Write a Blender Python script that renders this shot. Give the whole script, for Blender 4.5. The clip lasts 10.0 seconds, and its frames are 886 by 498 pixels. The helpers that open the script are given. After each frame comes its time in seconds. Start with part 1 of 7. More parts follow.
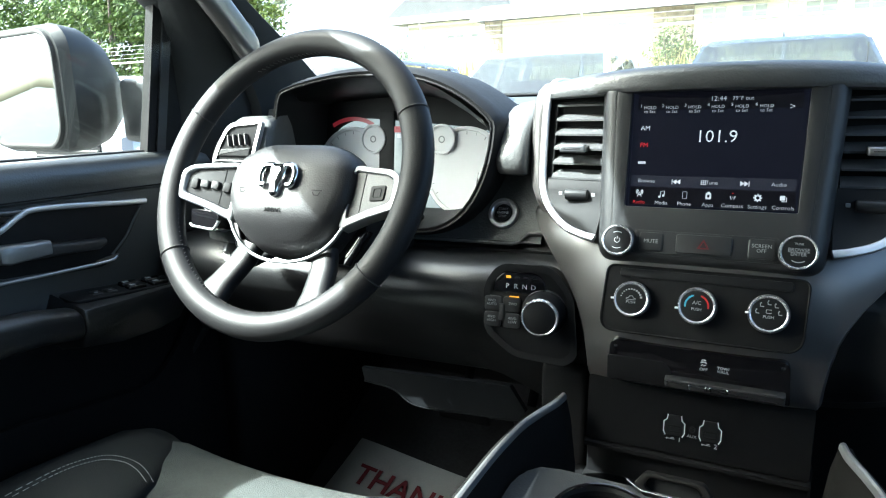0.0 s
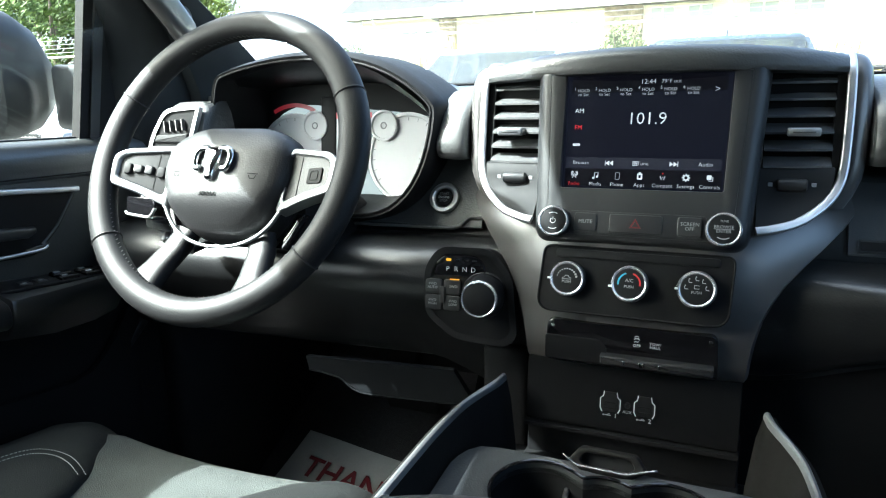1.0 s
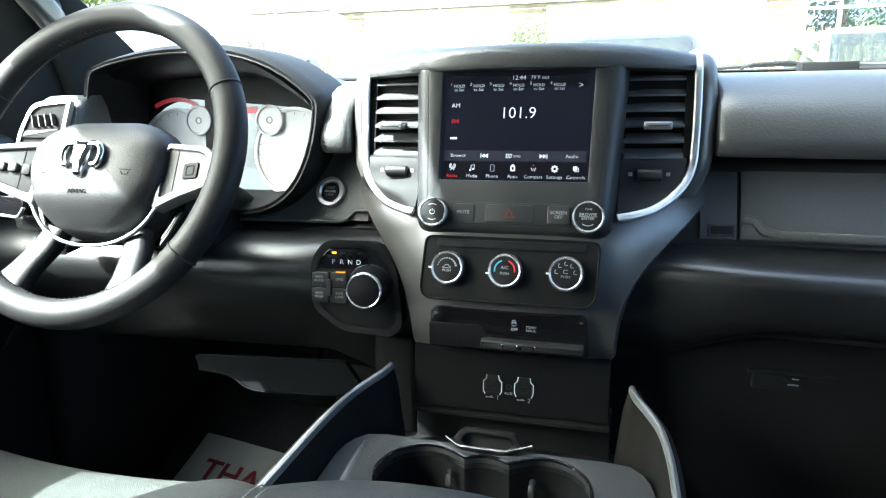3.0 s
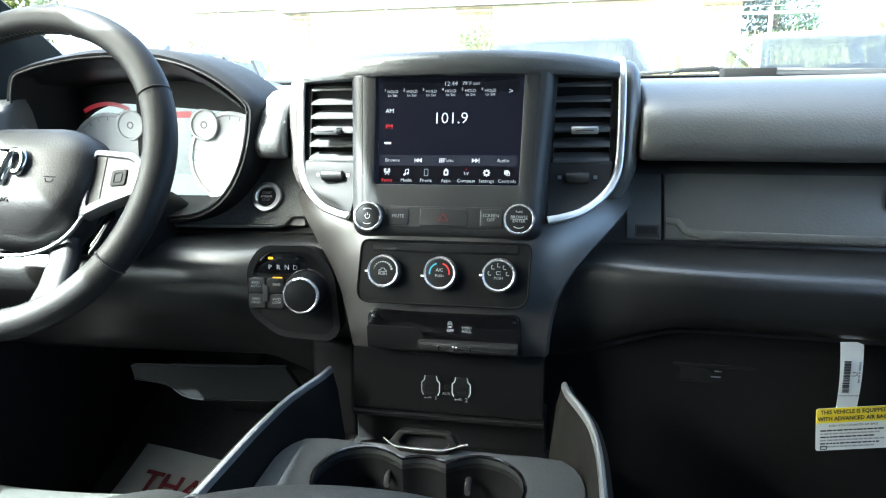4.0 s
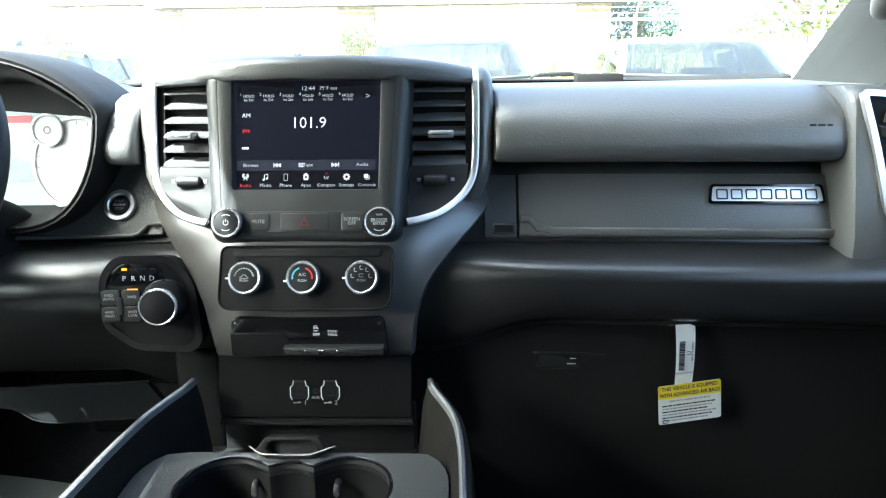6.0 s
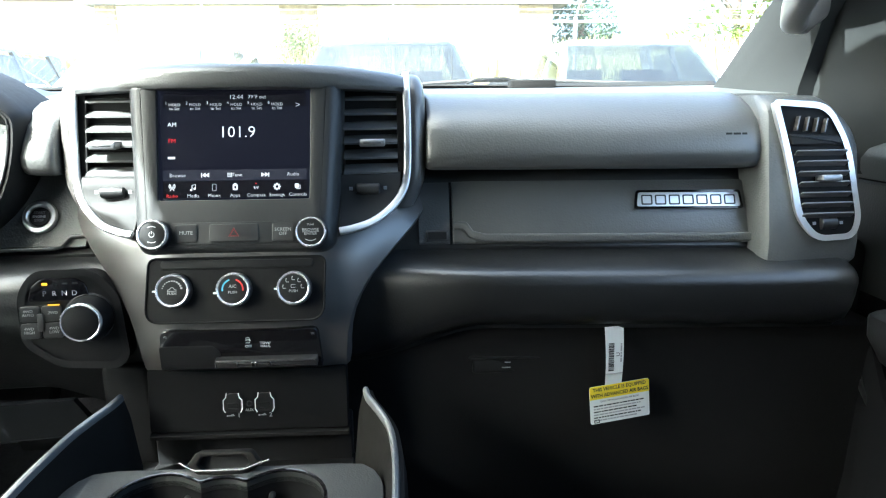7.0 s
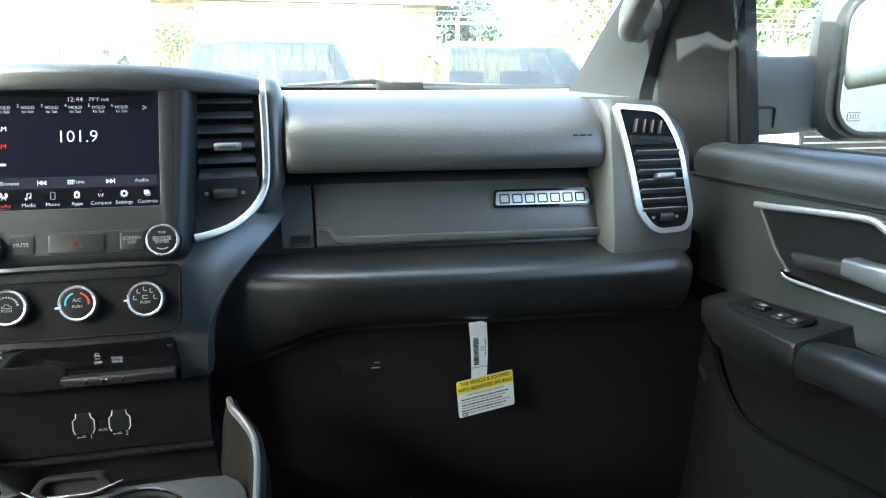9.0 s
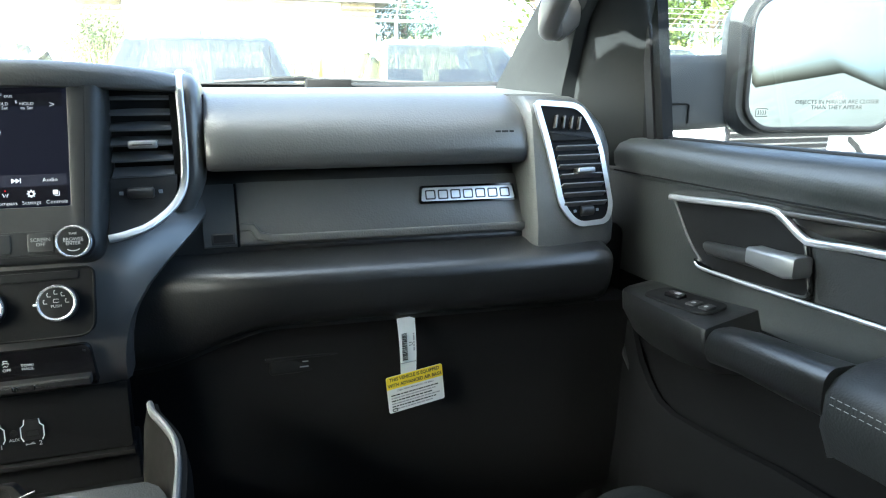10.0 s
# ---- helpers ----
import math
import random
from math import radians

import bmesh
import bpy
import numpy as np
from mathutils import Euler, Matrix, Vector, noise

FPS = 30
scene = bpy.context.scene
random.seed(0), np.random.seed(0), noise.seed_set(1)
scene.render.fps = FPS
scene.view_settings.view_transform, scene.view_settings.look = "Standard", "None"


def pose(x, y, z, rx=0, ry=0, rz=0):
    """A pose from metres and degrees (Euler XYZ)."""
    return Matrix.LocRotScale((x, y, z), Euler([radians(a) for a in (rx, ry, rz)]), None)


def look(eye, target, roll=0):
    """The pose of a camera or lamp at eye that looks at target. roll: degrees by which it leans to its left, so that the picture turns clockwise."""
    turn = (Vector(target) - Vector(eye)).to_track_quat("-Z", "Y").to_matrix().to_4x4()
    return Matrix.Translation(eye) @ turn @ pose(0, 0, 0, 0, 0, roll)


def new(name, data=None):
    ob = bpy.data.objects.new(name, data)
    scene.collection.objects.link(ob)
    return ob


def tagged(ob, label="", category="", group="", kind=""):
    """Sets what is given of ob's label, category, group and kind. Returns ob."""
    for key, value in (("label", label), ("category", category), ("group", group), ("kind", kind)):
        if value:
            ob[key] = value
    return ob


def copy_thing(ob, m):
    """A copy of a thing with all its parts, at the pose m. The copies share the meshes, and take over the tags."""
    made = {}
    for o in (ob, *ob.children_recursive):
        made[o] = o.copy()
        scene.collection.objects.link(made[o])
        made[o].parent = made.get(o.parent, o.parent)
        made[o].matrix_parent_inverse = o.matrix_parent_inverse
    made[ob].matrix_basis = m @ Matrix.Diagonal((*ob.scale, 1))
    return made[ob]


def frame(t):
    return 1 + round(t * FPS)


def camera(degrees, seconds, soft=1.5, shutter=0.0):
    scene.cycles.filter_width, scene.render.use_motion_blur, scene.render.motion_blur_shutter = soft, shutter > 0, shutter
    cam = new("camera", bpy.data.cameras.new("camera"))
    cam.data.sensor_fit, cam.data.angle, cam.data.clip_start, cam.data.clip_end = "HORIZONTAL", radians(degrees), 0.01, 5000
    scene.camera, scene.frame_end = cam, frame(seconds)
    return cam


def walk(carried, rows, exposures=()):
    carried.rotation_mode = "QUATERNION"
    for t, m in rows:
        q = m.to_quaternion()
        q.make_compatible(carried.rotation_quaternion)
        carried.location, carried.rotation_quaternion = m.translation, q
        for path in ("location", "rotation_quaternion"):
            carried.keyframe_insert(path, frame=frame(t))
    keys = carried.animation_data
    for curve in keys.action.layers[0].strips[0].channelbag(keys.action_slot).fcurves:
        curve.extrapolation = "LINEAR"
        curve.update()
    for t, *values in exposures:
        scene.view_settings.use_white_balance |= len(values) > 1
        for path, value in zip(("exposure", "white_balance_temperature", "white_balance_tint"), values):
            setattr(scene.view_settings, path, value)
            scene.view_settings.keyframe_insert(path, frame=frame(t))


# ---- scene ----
cam = camera(68.0, 10.0, soft=1.15)
PATH = [
    (0, (0.066, -0.746, 1.436), (-0.823, 0.997, 1.02), -1.1),
    (0.5, (0.08, -0.747, 1.425), (-0.751, 1.023, 1.007), -1.0),
    (1, (0.088, -0.742, 1.418), (-0.682, 1.054, 0.993), -0.9),
    (1.5, (0.097, -0.744, 1.413), (-0.615, 1.075, 0.983), -0.9),
    (2, (0.11, -0.745, 1.412), (-0.546, 1.093, 0.974), -0.9),
    (2.5, (0.12, -0.746, 1.414), (-0.471, 1.114, 0.974), -0.8),
    (4, (0.152, -0.753, 1.421), (-0.228, 1.161, 0.982), -0.7),
    (4.5, (0.16, -0.76, 1.426), (-0.137, 1.169, 0.988), -0.7),
    (5, (0.168, -0.764, 1.427), (-0.046, 1.175, 0.987), -0.6),
    (5.5, (0.179, -0.763, 1.424), (0.045, 1.184, 0.984), -0.6),
    (7, (0.208, -0.766, 1.437), (0.312, 1.181, 0.993), -0.5),
    (7.5, (0.219, -0.771, 1.442), (0.397, 1.171, 0.999), -0.4),
    (8, (0.231, -0.776, 1.441), (0.482, 1.158, 0.997), -0.5),
    (8.5, (0.239, -0.779, 1.44), (0.575, 1.141, 0.995), -0.4),
    (9, (0.245, -0.78, 1.441), (0.67, 1.123, 0.994), -0.3),
    (9.5, (0.257, -0.785, 1.44), (0.764, 1.097, 0.993), -0.3),
    (10, (0.267, -0.792, 1.439), (0.855, 1.065, 0.986), -0.3),
]
walk(cam, [(t, look(eye, target, roll)) for t, eye, target, roll in PATH], exposures=[(0, 3.44, 5830, -3), (1, 3.50, 5830, -3), (2.5, 3.84, 5840, -3), (4, 4.10, 5860, -3), (7, 4.16, 5940, -2), (10, 4.19, 5990, -3)])

# ---- daylight ----
SUN_ELEVATION, SUN_LEFT = 44.0, 119.0  # degrees; the sun stands on the left, a little behind
SKY_POWER, SUN_POWER = 0.15, 3.0
sky_world = bpy.data.worlds.new("sky")
scene.world = sky_world
sky_world.use_nodes = True
sky_nodes = sky_world.node_tree.nodes
sky_tex = sky_nodes.new("ShaderNodeTexSky")
sky_tex.sky_type = "NISHITA"
sky_tex.sun_disc = False
sky_tex.sun_elevation = radians(SUN_ELEVATION)
sky_tex.sun_rotation = radians(-SUN_LEFT)
sky_tex.air_density, sky_tex.dust_density, sky_tex.ozone_density = 0.55, 7.0, 0.4
sky_world.node_tree.links.new(sky_tex.outputs[0], sky_nodes["Background"].inputs[0])
sky_nodes["Background"].inputs[1].default_value = SKY_POWER
sun = new("sun", bpy.data.lights.new("sun", "SUN"))
sun.data.energy, sun.data.angle, sun.data.color = SUN_POWER, radians(0.53), (1.0, 0.97, 0.93)
_e, _a = radians(SUN_ELEVATION), radians(SUN_LEFT)
to_sun = Vector((-math.sin(_a) * math.cos(_e), math.cos(_a) * math.cos(_e), math.sin(_e)))
sun.rotation_euler = to_sun.to_track_quat("Z", "Y").to_euler()

# ---- materials ----
def material(name, col, rough=0.5, metal=0.0, var=0.15, var_scale=6.0, grain=0.0, grain_scale=900.0, grain_kind="noise",
             rough_var=0.08, coat=0.0, glow=None, glow_power=0.0, spec=0.5):
    """A surface with colour and gloss that vary on a large and a small scale, and fine relief (grain: metres)."""
    m = bpy.data.materials.new(name)
    m.use_nodes = True
    nt = m.node_tree
    b = nt.nodes["Principled BSDF"]
    link = nt.links.new
    co = nt.nodes.new("ShaderNodeTexCoord")
    big = nt.nodes.new("ShaderNodeTexNoise")
    big.inputs["Scale"].default_value, big.inputs["Detail"].default_value = var_scale, 5
    fine = nt.nodes.new("ShaderNodeTexNoise")
    fine.inputs["Scale"].default_value, fine.inputs["Detail"].default_value = var_scale * 22, 3
    link(co.outputs["Object"], big.inputs["Vector"])
    link(co.outputs["Object"], fine.inputs["Vector"])
    mix = nt.nodes.new("ShaderNodeMath")
    mix.operation = "MULTIPLY_ADD"
    link(fine.outputs[0], mix.inputs[0])
    mix.inputs[1].default_value = 0.45
    link(big.outputs[0], mix.inputs[2])
    ramp = nt.nodes.new("ShaderNodeMapRange")
    ramp.inputs[1].default_value, ramp.inputs[2].default_value = 0.45, 1.0
    ramp.inputs[3].default_value, ramp.inputs[4].default_value = 1 - var, 1 + var
    link(mix.outputs[0], ramp.inputs[0])
    tint = nt.nodes.new("ShaderNodeVectorMath")
    tint.operation = "SCALE"
    tint.inputs[0].default_value = col[:3]
    link(ramp.outputs[0], tint.inputs["Scale"])
    link(tint.outputs[0], b.inputs["Base Color"])
    rr = nt.nodes.new("ShaderNodeMapRange")
    rr.inputs[1].default_value, rr.inputs[2].default_value = 0.45, 1.0
    rr.inputs[3].default_value, rr.inputs[4].default_value = max(rough - rough_var, 0.02), min(rough + rough_var, 1)
    link(mix.outputs[0], rr.inputs[0])
    link(rr.outputs[0], b.inputs["Roughness"])
    b.inputs["Metallic"].default_value = metal
    b.inputs["Specular IOR Level"].default_value = spec
    b.inputs["Coat Weight"].default_value = coat
    b.inputs["Coat Roughness"].default_value = 0.05
    if grain:
        if grain_kind == "leather":
            g = nt.nodes.new("ShaderNodeTexVoronoi")
            g.feature = "SMOOTH_F1"
        elif grain_kind == "weave":
            g = nt.nodes.new("ShaderNodeTexVoronoi")
            g.distance = "CHEBYCHEV"
        else:
            g = nt.nodes.new("ShaderNodeTexNoise")
            g.inputs["Detail"].default_value = 4
        g.inputs["Scale"].default_value = grain_scale
        link(co.outputs["Object"], g.inputs["Vector"])
        bump = nt.nodes.new("ShaderNodeBump")
        bump.inputs["Distance"].default_value = grain
        bump.inputs["Strength"].default_value = 1.0
        link(g.outputs[0], bump.inputs["Height"])
        link(bump.outputs[0], b.inputs["Normal"])
    if glow:
        b.inputs["Emission Color"].default_value = (*glow, 1)
        b.inputs["Emission Strength"].default_value = glow_power
    return m


def pane_material(name, tint=(1, 1, 1), gloss=0.06, veil=0.0):
    """Clear glass: lets light through and mirrors a little at its surface."""
    m = bpy.data.materials.new(name)
    m.use_nodes = True
    nt = m.node_tree
    nt.nodes.remove(nt.nodes["Principled BSDF"])
    out = nt.nodes["Material Output"]
    clear, shine, mixer, face, power = (nt.nodes.new(k) for k in ("ShaderNodeBsdfTransparent", "ShaderNodeBsdfGlossy", "ShaderNodeMixShader", "ShaderNodeLayerWeight", "ShaderNodeMath"))
    clear.inputs[0].default_value = (*tint, 1)
    shine.inputs["Roughness"].default_value = 0.02
    face.inputs["Blend"].default_value = 0.5
    power.operation, power.inputs[1].default_value, power.inputs[2].default_value = "MULTIPLY_ADD", gloss, gloss * 0.4
    nt.links.new(face.outputs["Facing"], power.inputs[0])
    nt.links.new(power.outputs[0], mixer.inputs[0])
    nt.links.new(clear.outputs[0], mixer.inputs[1])
    nt.links.new(shine.outputs[0], mixer.inputs[2])
    if not veil:
        nt.links.new(mixer.outputs[0], out.inputs[0])
        return m
    # a thin translucent film that imitates the pale veil of glare on the glass
    film, lay, spots, amount = (nt.nodes.new(k) for k in ("ShaderNodeBsdfTranslucent", "ShaderNodeMixShader", "ShaderNodeTexNoise", "ShaderNodeMath"))
    film.inputs[0].default_value = (0.8, 0.83, 0.82, 1)
    spots.inputs["Scale"].default_value, spots.inputs["Detail"].default_value = 3.0, 6
    amount.operation, amount.inputs[1].default_value = "MULTIPLY", veil * 2
    nt.links.new(spots.outputs[0], amount.inputs[0])
    nt.links.new(amount.outputs[0], lay.inputs[0])
    nt.links.new(mixer.outputs[0], lay.inputs[1])
    nt.links.new(film.outputs[0], lay.inputs[2])
    nt.links.new(lay.outputs[0], out.inputs[0])
    return m


SOFT = material("soft_dash_skin", (0.036, 0.039, 0.040), 0.48, grain=0.00022, grain_scale=420, grain_kind="leather", var=0.12)
PAD_SKIN = material("pad_skin", (0.060, 0.0625, 0.0625), 0.38, grain=0.00022, grain_scale=420, grain_kind="leather", var=0.10, spec=0.95)
LEDGE_SKIN = material("ledge_skin", (0.0085, 0.0093, 0.0098), 0.36, grain=0.00016, grain_scale=420, grain_kind="leather", var=0.12, spec=0.85)
DULL_SILVER = material("dull_silver", (0.26, 0.27, 0.28), 0.36, metal=0.7, var=0.05)
SOFT_LIGHT = material("grained_grey_skin", (0.074, 0.077, 0.076), 0.40, grain=0.00035, grain_scale=380, grain_kind="leather", var=0.12, spec=0.6)
DOOR_SKIN = material("door_skin", (0.030, 0.0335, 0.0335), 0.40, grain=0.00022, grain_scale=420, grain_kind="leather", var=0.12, spec=0.95)
HARD = material("hard_black_plastic", (0.0095, 0.0099, 0.0106), 0.52, spec=0.16, grain=0.0001, grain_scale=1200, var=0.15)
SATIN = material("satin_grey_plastic", (0.072, 0.069, 0.066), 0.30, metal=0.15, spec=1.0, var=0.05, rough_var=0.02)
BROW_SKIN = material("brow_skin", (0.050, 0.053, 0.054), 0.36, grain=0.00030, grain_scale=420, grain_kind="leather", var=0.10, spec=0.6)
SATIN_DARK = material("satin_dark_plastic", (0.026, 0.027, 0.028), 0.42, metal=0.1, var=0.1, grain=0.00004, grain_scale=2500)
SILVER = material("satin_silver", (0.70, 0.71, 0.72), 0.36, metal=0.85, var=0.05)
CHROME = material("chrome", (0.82, 0.83, 0.84), 0.07, metal=1.0, var=0.03, rough_var=0.03)
RING_METAL = material("bright_ring_metal", (0.80, 0.81, 0.82), 0.24, metal=0.75, var=0.03, rough_var=0.05)
GLOSS = material("gloss_black", (0.006, 0.006, 0.007), 0.09, var=0.1, rough_var=0.03, coat=0.3)
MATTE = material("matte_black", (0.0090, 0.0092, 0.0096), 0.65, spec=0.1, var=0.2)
CONSOLE_SATIN = material("console_satin", (0.0095, 0.0092, 0.0087), 0.62, var=0.1, spec=0.10, grain=0.00003, grain_scale=2500)
SURROUND = material("screen_surround_plastic", (0.022, 0.0233, 0.0242), 0.4, var=0.1, spec=0.4, grain=0.00003, grain_scale=2500)
APRON = material("vent_apron_black", (0.018, 0.0185, 0.019), 0.58, spec=0.15, var=0.1, grain=0.00005, grain_scale=1500)
SLAT = material("vent_slat_black", (0.085, 0.087, 0.088), 0.36, var=0.1)
RUBBER = material("rubber", (0.010, 0.010, 0.0105), 0.6, var=0.2)
LEATHER = material("wheel_leather", (0.0105, 0.011, 0.0118), 0.52, spec=0.26, grain=0.00016, grain_scale=700, grain_kind="leather", var=0.12)
HUB_SKIN = material("hub_skin", (0.019, 0.0197, 0.0208), 0.46, grain=0.0002, grain_scale=520, grain_kind="leather", var=0.1)
FABRIC = material("seat_fabric", (0.052, 0.058, 0.055), 0.9, grain=0.0007, grain_scale=900, grain_kind="weave", var=0.3, var_scale=14, spec=0.2)
VINYL = material("seat_vinyl", (0.022, 0.024, 0.025), 0.5, grain=0.00024, grain_scale=480, grain_kind="leather", var=0.12)
BOLSTER = material("bolster_cloth", (0.0125, 0.0142, 0.0142), 0.75, grain=0.0004, grain_scale=700, grain_kind="weave", var=0.2, spec=0.18)
HOUSING = material("mirror_shell", (0.026, 0.028, 0.029), 0.52, spec=0.3, grain=0.0001, grain_scale=1200, var=0.15)
CARPET = material("carpet", (0.050, 0.050, 0.052), 0.95, grain=0.002, grain_scale=500, var=0.35, spec=0.1)
STITCH = material("stitch_thread", (0.30, 0.31, 0.30), 0.7, var=0.1)
WHITE_PRINT = material("white_print", (0.72, 0.73, 0.74), 0.6, var=0.02)
GREY_PRINT = material("grey_print", (0.30, 0.31, 0.32), 0.6, var=0.02)
RED_DIM = material("dim_red_print", (0.10, 0.006, 0.008), 0.5, var=0.02)
RED_PRINT = material("red_print", (0.50, 0.02, 0.02), 0.5, var=0.02)
BLUE_PRINT = material("blue_print", (0.05, 0.30, 0.45), 0.5, var=0.02)
INK = material("black_ink", (0.03, 0.03, 0.03), 0.6, var=0.05)
PAPER = material("white_card", (0.66, 0.68, 0.68), 0.6, var=0.03)
YELLOW = material("yellow_card", (0.80, 0.62, 0.03), 0.55, var=0.03)
MAT_PAPER = material("floor_mat_paper", (0.50, 0.51, 0.49), 0.8, grain=0.0006, grain_scale=60, var=0.12, var_scale=12)
MAT_INK = material("maroon_ink", (0.20, 0.014, 0.022), 0.7, var=0.2, var_scale=30)
HEADLINER = material("headliner_cloth", (0.25, 0.25, 0.245), 0.95, grain=0.0005, grain_scale=700, var=0.08, spec=0.1)
PILLAR = material("pillar_trim", (0.0175, 0.0195, 0.0202), 0.60, spec=0.22, grain=0.0001, grain_scale=900, var=0.08)
SCREEN = material("display_glass", (0.002, 0.002, 0.003), 0.10, var=0.05, rough_var=0.02, glow=(0.30, 0.33, 0.60), glow_power=0.0022)
SCREEN_BAR = material("display_bar", (0.01, 0.01, 0.012), 0.12, var=0.05, rough_var=0.02, glow=(0.35, 0.38, 0.60), glow_power=0.0045)
SCREEN_DARK = material("display_dark", (0.004, 0.004, 0.005), 0.10, var=0.05, rough_var=0.02, glow=(0.3, 0.3, 0.5), glow_power=0.0010)
UI_WHITE = material("display_white", (0.3, 0.3, 0.3), 0.3, var=0.0, glow=(0.85, 0.88, 1.0), glow_power=0.052)
UI_DIM = material("display_dim", (0.1, 0.1, 0.1), 0.3, var=0.0, glow=(0.8, 0.85, 1.0), glow_power=0.03)
UI_RED = material("display_red", (0.2, 0.01, 0.01), 0.3, var=0.0, glow=(1.0, 0.02, 0.04), glow_power=0.05)
AMBER = material("amber_lamp", (0.4, 0.2, 0.02), 0.3, var=0.0, glow=(1.0, 0.42, 0.02), glow_power=0.11)
# the windscreen's glare is put in as a faint pale film
VEILED_GLASS = pane_material("veiled_windscreen_glass", (0.93, 0.96, 0.95), 0.05, 0.008)
GLASS = pane_material("clear_glass", (0.93, 0.96, 0.95), 0.05)
MIRROR = material("mirror_silver", (0.34, 0.39, 0.395), 0.02, metal=1.0, var=0.02, rough_var=0.01)

# ---- building tools ----
def part(name, bm, mat, parent=None, label="", m=None, angle=38, smooth=True):
    """Links a bmesh as one mesh object, under a thing or under a part."""
    if m is not None:
        bm.transform(m)
    bmesh.ops.recalc_face_normals(bm, faces=bm.faces)
    me = bpy.data.meshes.new(name)
    bm.to_mesh(me)
    bm.free()
    me.materials.append(mat)
    if smooth:
        me.polygons.foreach_set("use_smooth", [True] * len(me.polygons))
        me.set_sharp_from_angle(angle=radians(angle))
    ob = new(name, me)
    if parent is not None:
        ob.parent = parent
        if parent.type == "EMPTY":
            ob.matrix_parent_inverse = parent.matrix_basis.inverted()
    return tagged(ob, label=label)


def thing(name, label, category, at=(0, 0, 0), group="", kind=""):
    ob = new(name)
    ob.matrix_basis = Matrix.Translation(at)
    ob.empty_display_size = 0.05
    return tagged(ob, label, category, group, kind)


def ring_faces(bm, a, b, closed=True):
    n = len(a)
    for i in range(n if closed else n - 1):
        j = (i + 1) % n
        try:
            bm.faces.new((a[i], a[j], b[j], b[i]))
        except ValueError:
            pass


def loft(rings, closed=True, caps=True):
    """Skins a row of point rings of equal length."""
    bm = bmesh.new()
    rows = [[bm.verts.new(p) for p in r] for r in rings]
    for a, b in zip(rows, rows[1:]):
        ring_faces(bm, a, b, closed)
    if caps and closed:
        bm.faces.new(rows[0])
        bm.faces.new(rows[-1][::-1])
    return bm


def bevelled(bm, width, seg=3, angle=30):
    bm.normal_update()
    es = [e for e in bm.edges if len(e.link_faces) == 2 and e.calc_face_angle(0) > radians(angle)]
    if width > 0 and es:
        bmesh.ops.bevel(bm, geom=es, offset=width, segments=seg, affect="EDGES", profile=0.5, clamp_overlap=True)
    return bm


def box(x0, x1, y0, y1, z0, z1, bevel=0.0, seg=3):
    bm = bmesh.new()
    bmesh.ops.create_cube(bm, size=1)
    bm.transform(Matrix.Translation(((x0 + x1) / 2, (y0 + y1) / 2, (z0 + z1) / 2)) @ Matrix.Diagonal((x1 - x0, y1 - y0, z1 - z0, 1)))
    return bevelled(bm, bevel, seg)


def rrect(cx, cy, w, h, r, n=6):
    """Points round a rectangle with rounded corners, anticlockwise."""
    r = min(r, w / 2 - 1e-5, h / 2 - 1e-5)
    out = []
    for k, (sx, sy) in enumerate(((1, 1), (-1, 1), (-1, -1), (1, -1))):
        for i in range(n + 1):
            a = math.pi / 2 * (k + i / n)
            out.append((cx + sx * (w / 2 - r) + r * math.cos(a), cy + sy * (h / 2 - r) + r * math.sin(a)))
    return out


def rounded(points, r, n=5):
    """A polygon with its corners rounded; r is one radius or one for each corner."""
    out, m = [], len(points)
    for i, p in enumerate(points):
        rad = r[i] if isinstance(r, (list, tuple)) else r
        p, a, b = Vector(p), Vector(points[i - 1]), Vector(points[(i + 1) % m])
        da, db = (a - p), (b - p)
        cut = min(rad, da.length * 0.48, db.length * 0.48)
        s, e = p + da.normalized() * cut, p + db.normalized() * cut
        for k in range(n + 1):
            t = k / n
            out.append(tuple(s * (1 - t) ** 2 + p * 2 * t * (1 - t) + e * t * t))
    return out


def prism(pts, w0, w1, bevel=0.0, seg=3):
    """A flat outline (u, v) given depth from w0 to w1, with its front edge rounded."""
    bm = bmesh.new()
    back = [bm.verts.new((u, v, w0)) for u, v in pts]
    if bevel > 0:
        steps = []
        cx, cy = sum(p[0] for p in pts) / len(pts), sum(p[1] for p in pts) / len(pts)
        n = len(pts)
        normals = []
        for i in range(n):
            a, b = Vector(pts[i - 1]), Vector(pts[(i + 1) % n])
            d = (b - a)
            normals.append(Vector((d.y, -d.x)).normalized() if d.length > 1e-9 else Vector((0, 0)))
        area = sum(pts[i - 1][0] * pts[i][1] - pts[i][0] * pts[i - 1][1] for i in range(n))
        sgn = 1 if area > 0 else -1
        for k in range(seg + 1):
            a = math.pi / 2 * k / seg
            inset, ww = bevel * (1 - math.cos(a)), w1 - bevel * (1 - math.sin(a))
            steps.append([bm.verts.new((p[0] - sgn * q.x * inset, p[1] - sgn * q.y * inset, ww)) for p, q in zip(pts, normals)])
        rows = [back, *steps]
    else:
        rows = [back, [bm.verts.new((u, v, w1)) for u, v in pts]]
    for a, b in zip(rows, rows[1:]):
        ring_faces(bm, a, b)
    bm.faces.new(back[::-1])
    bm.faces.new(rows[-1])
    return bm


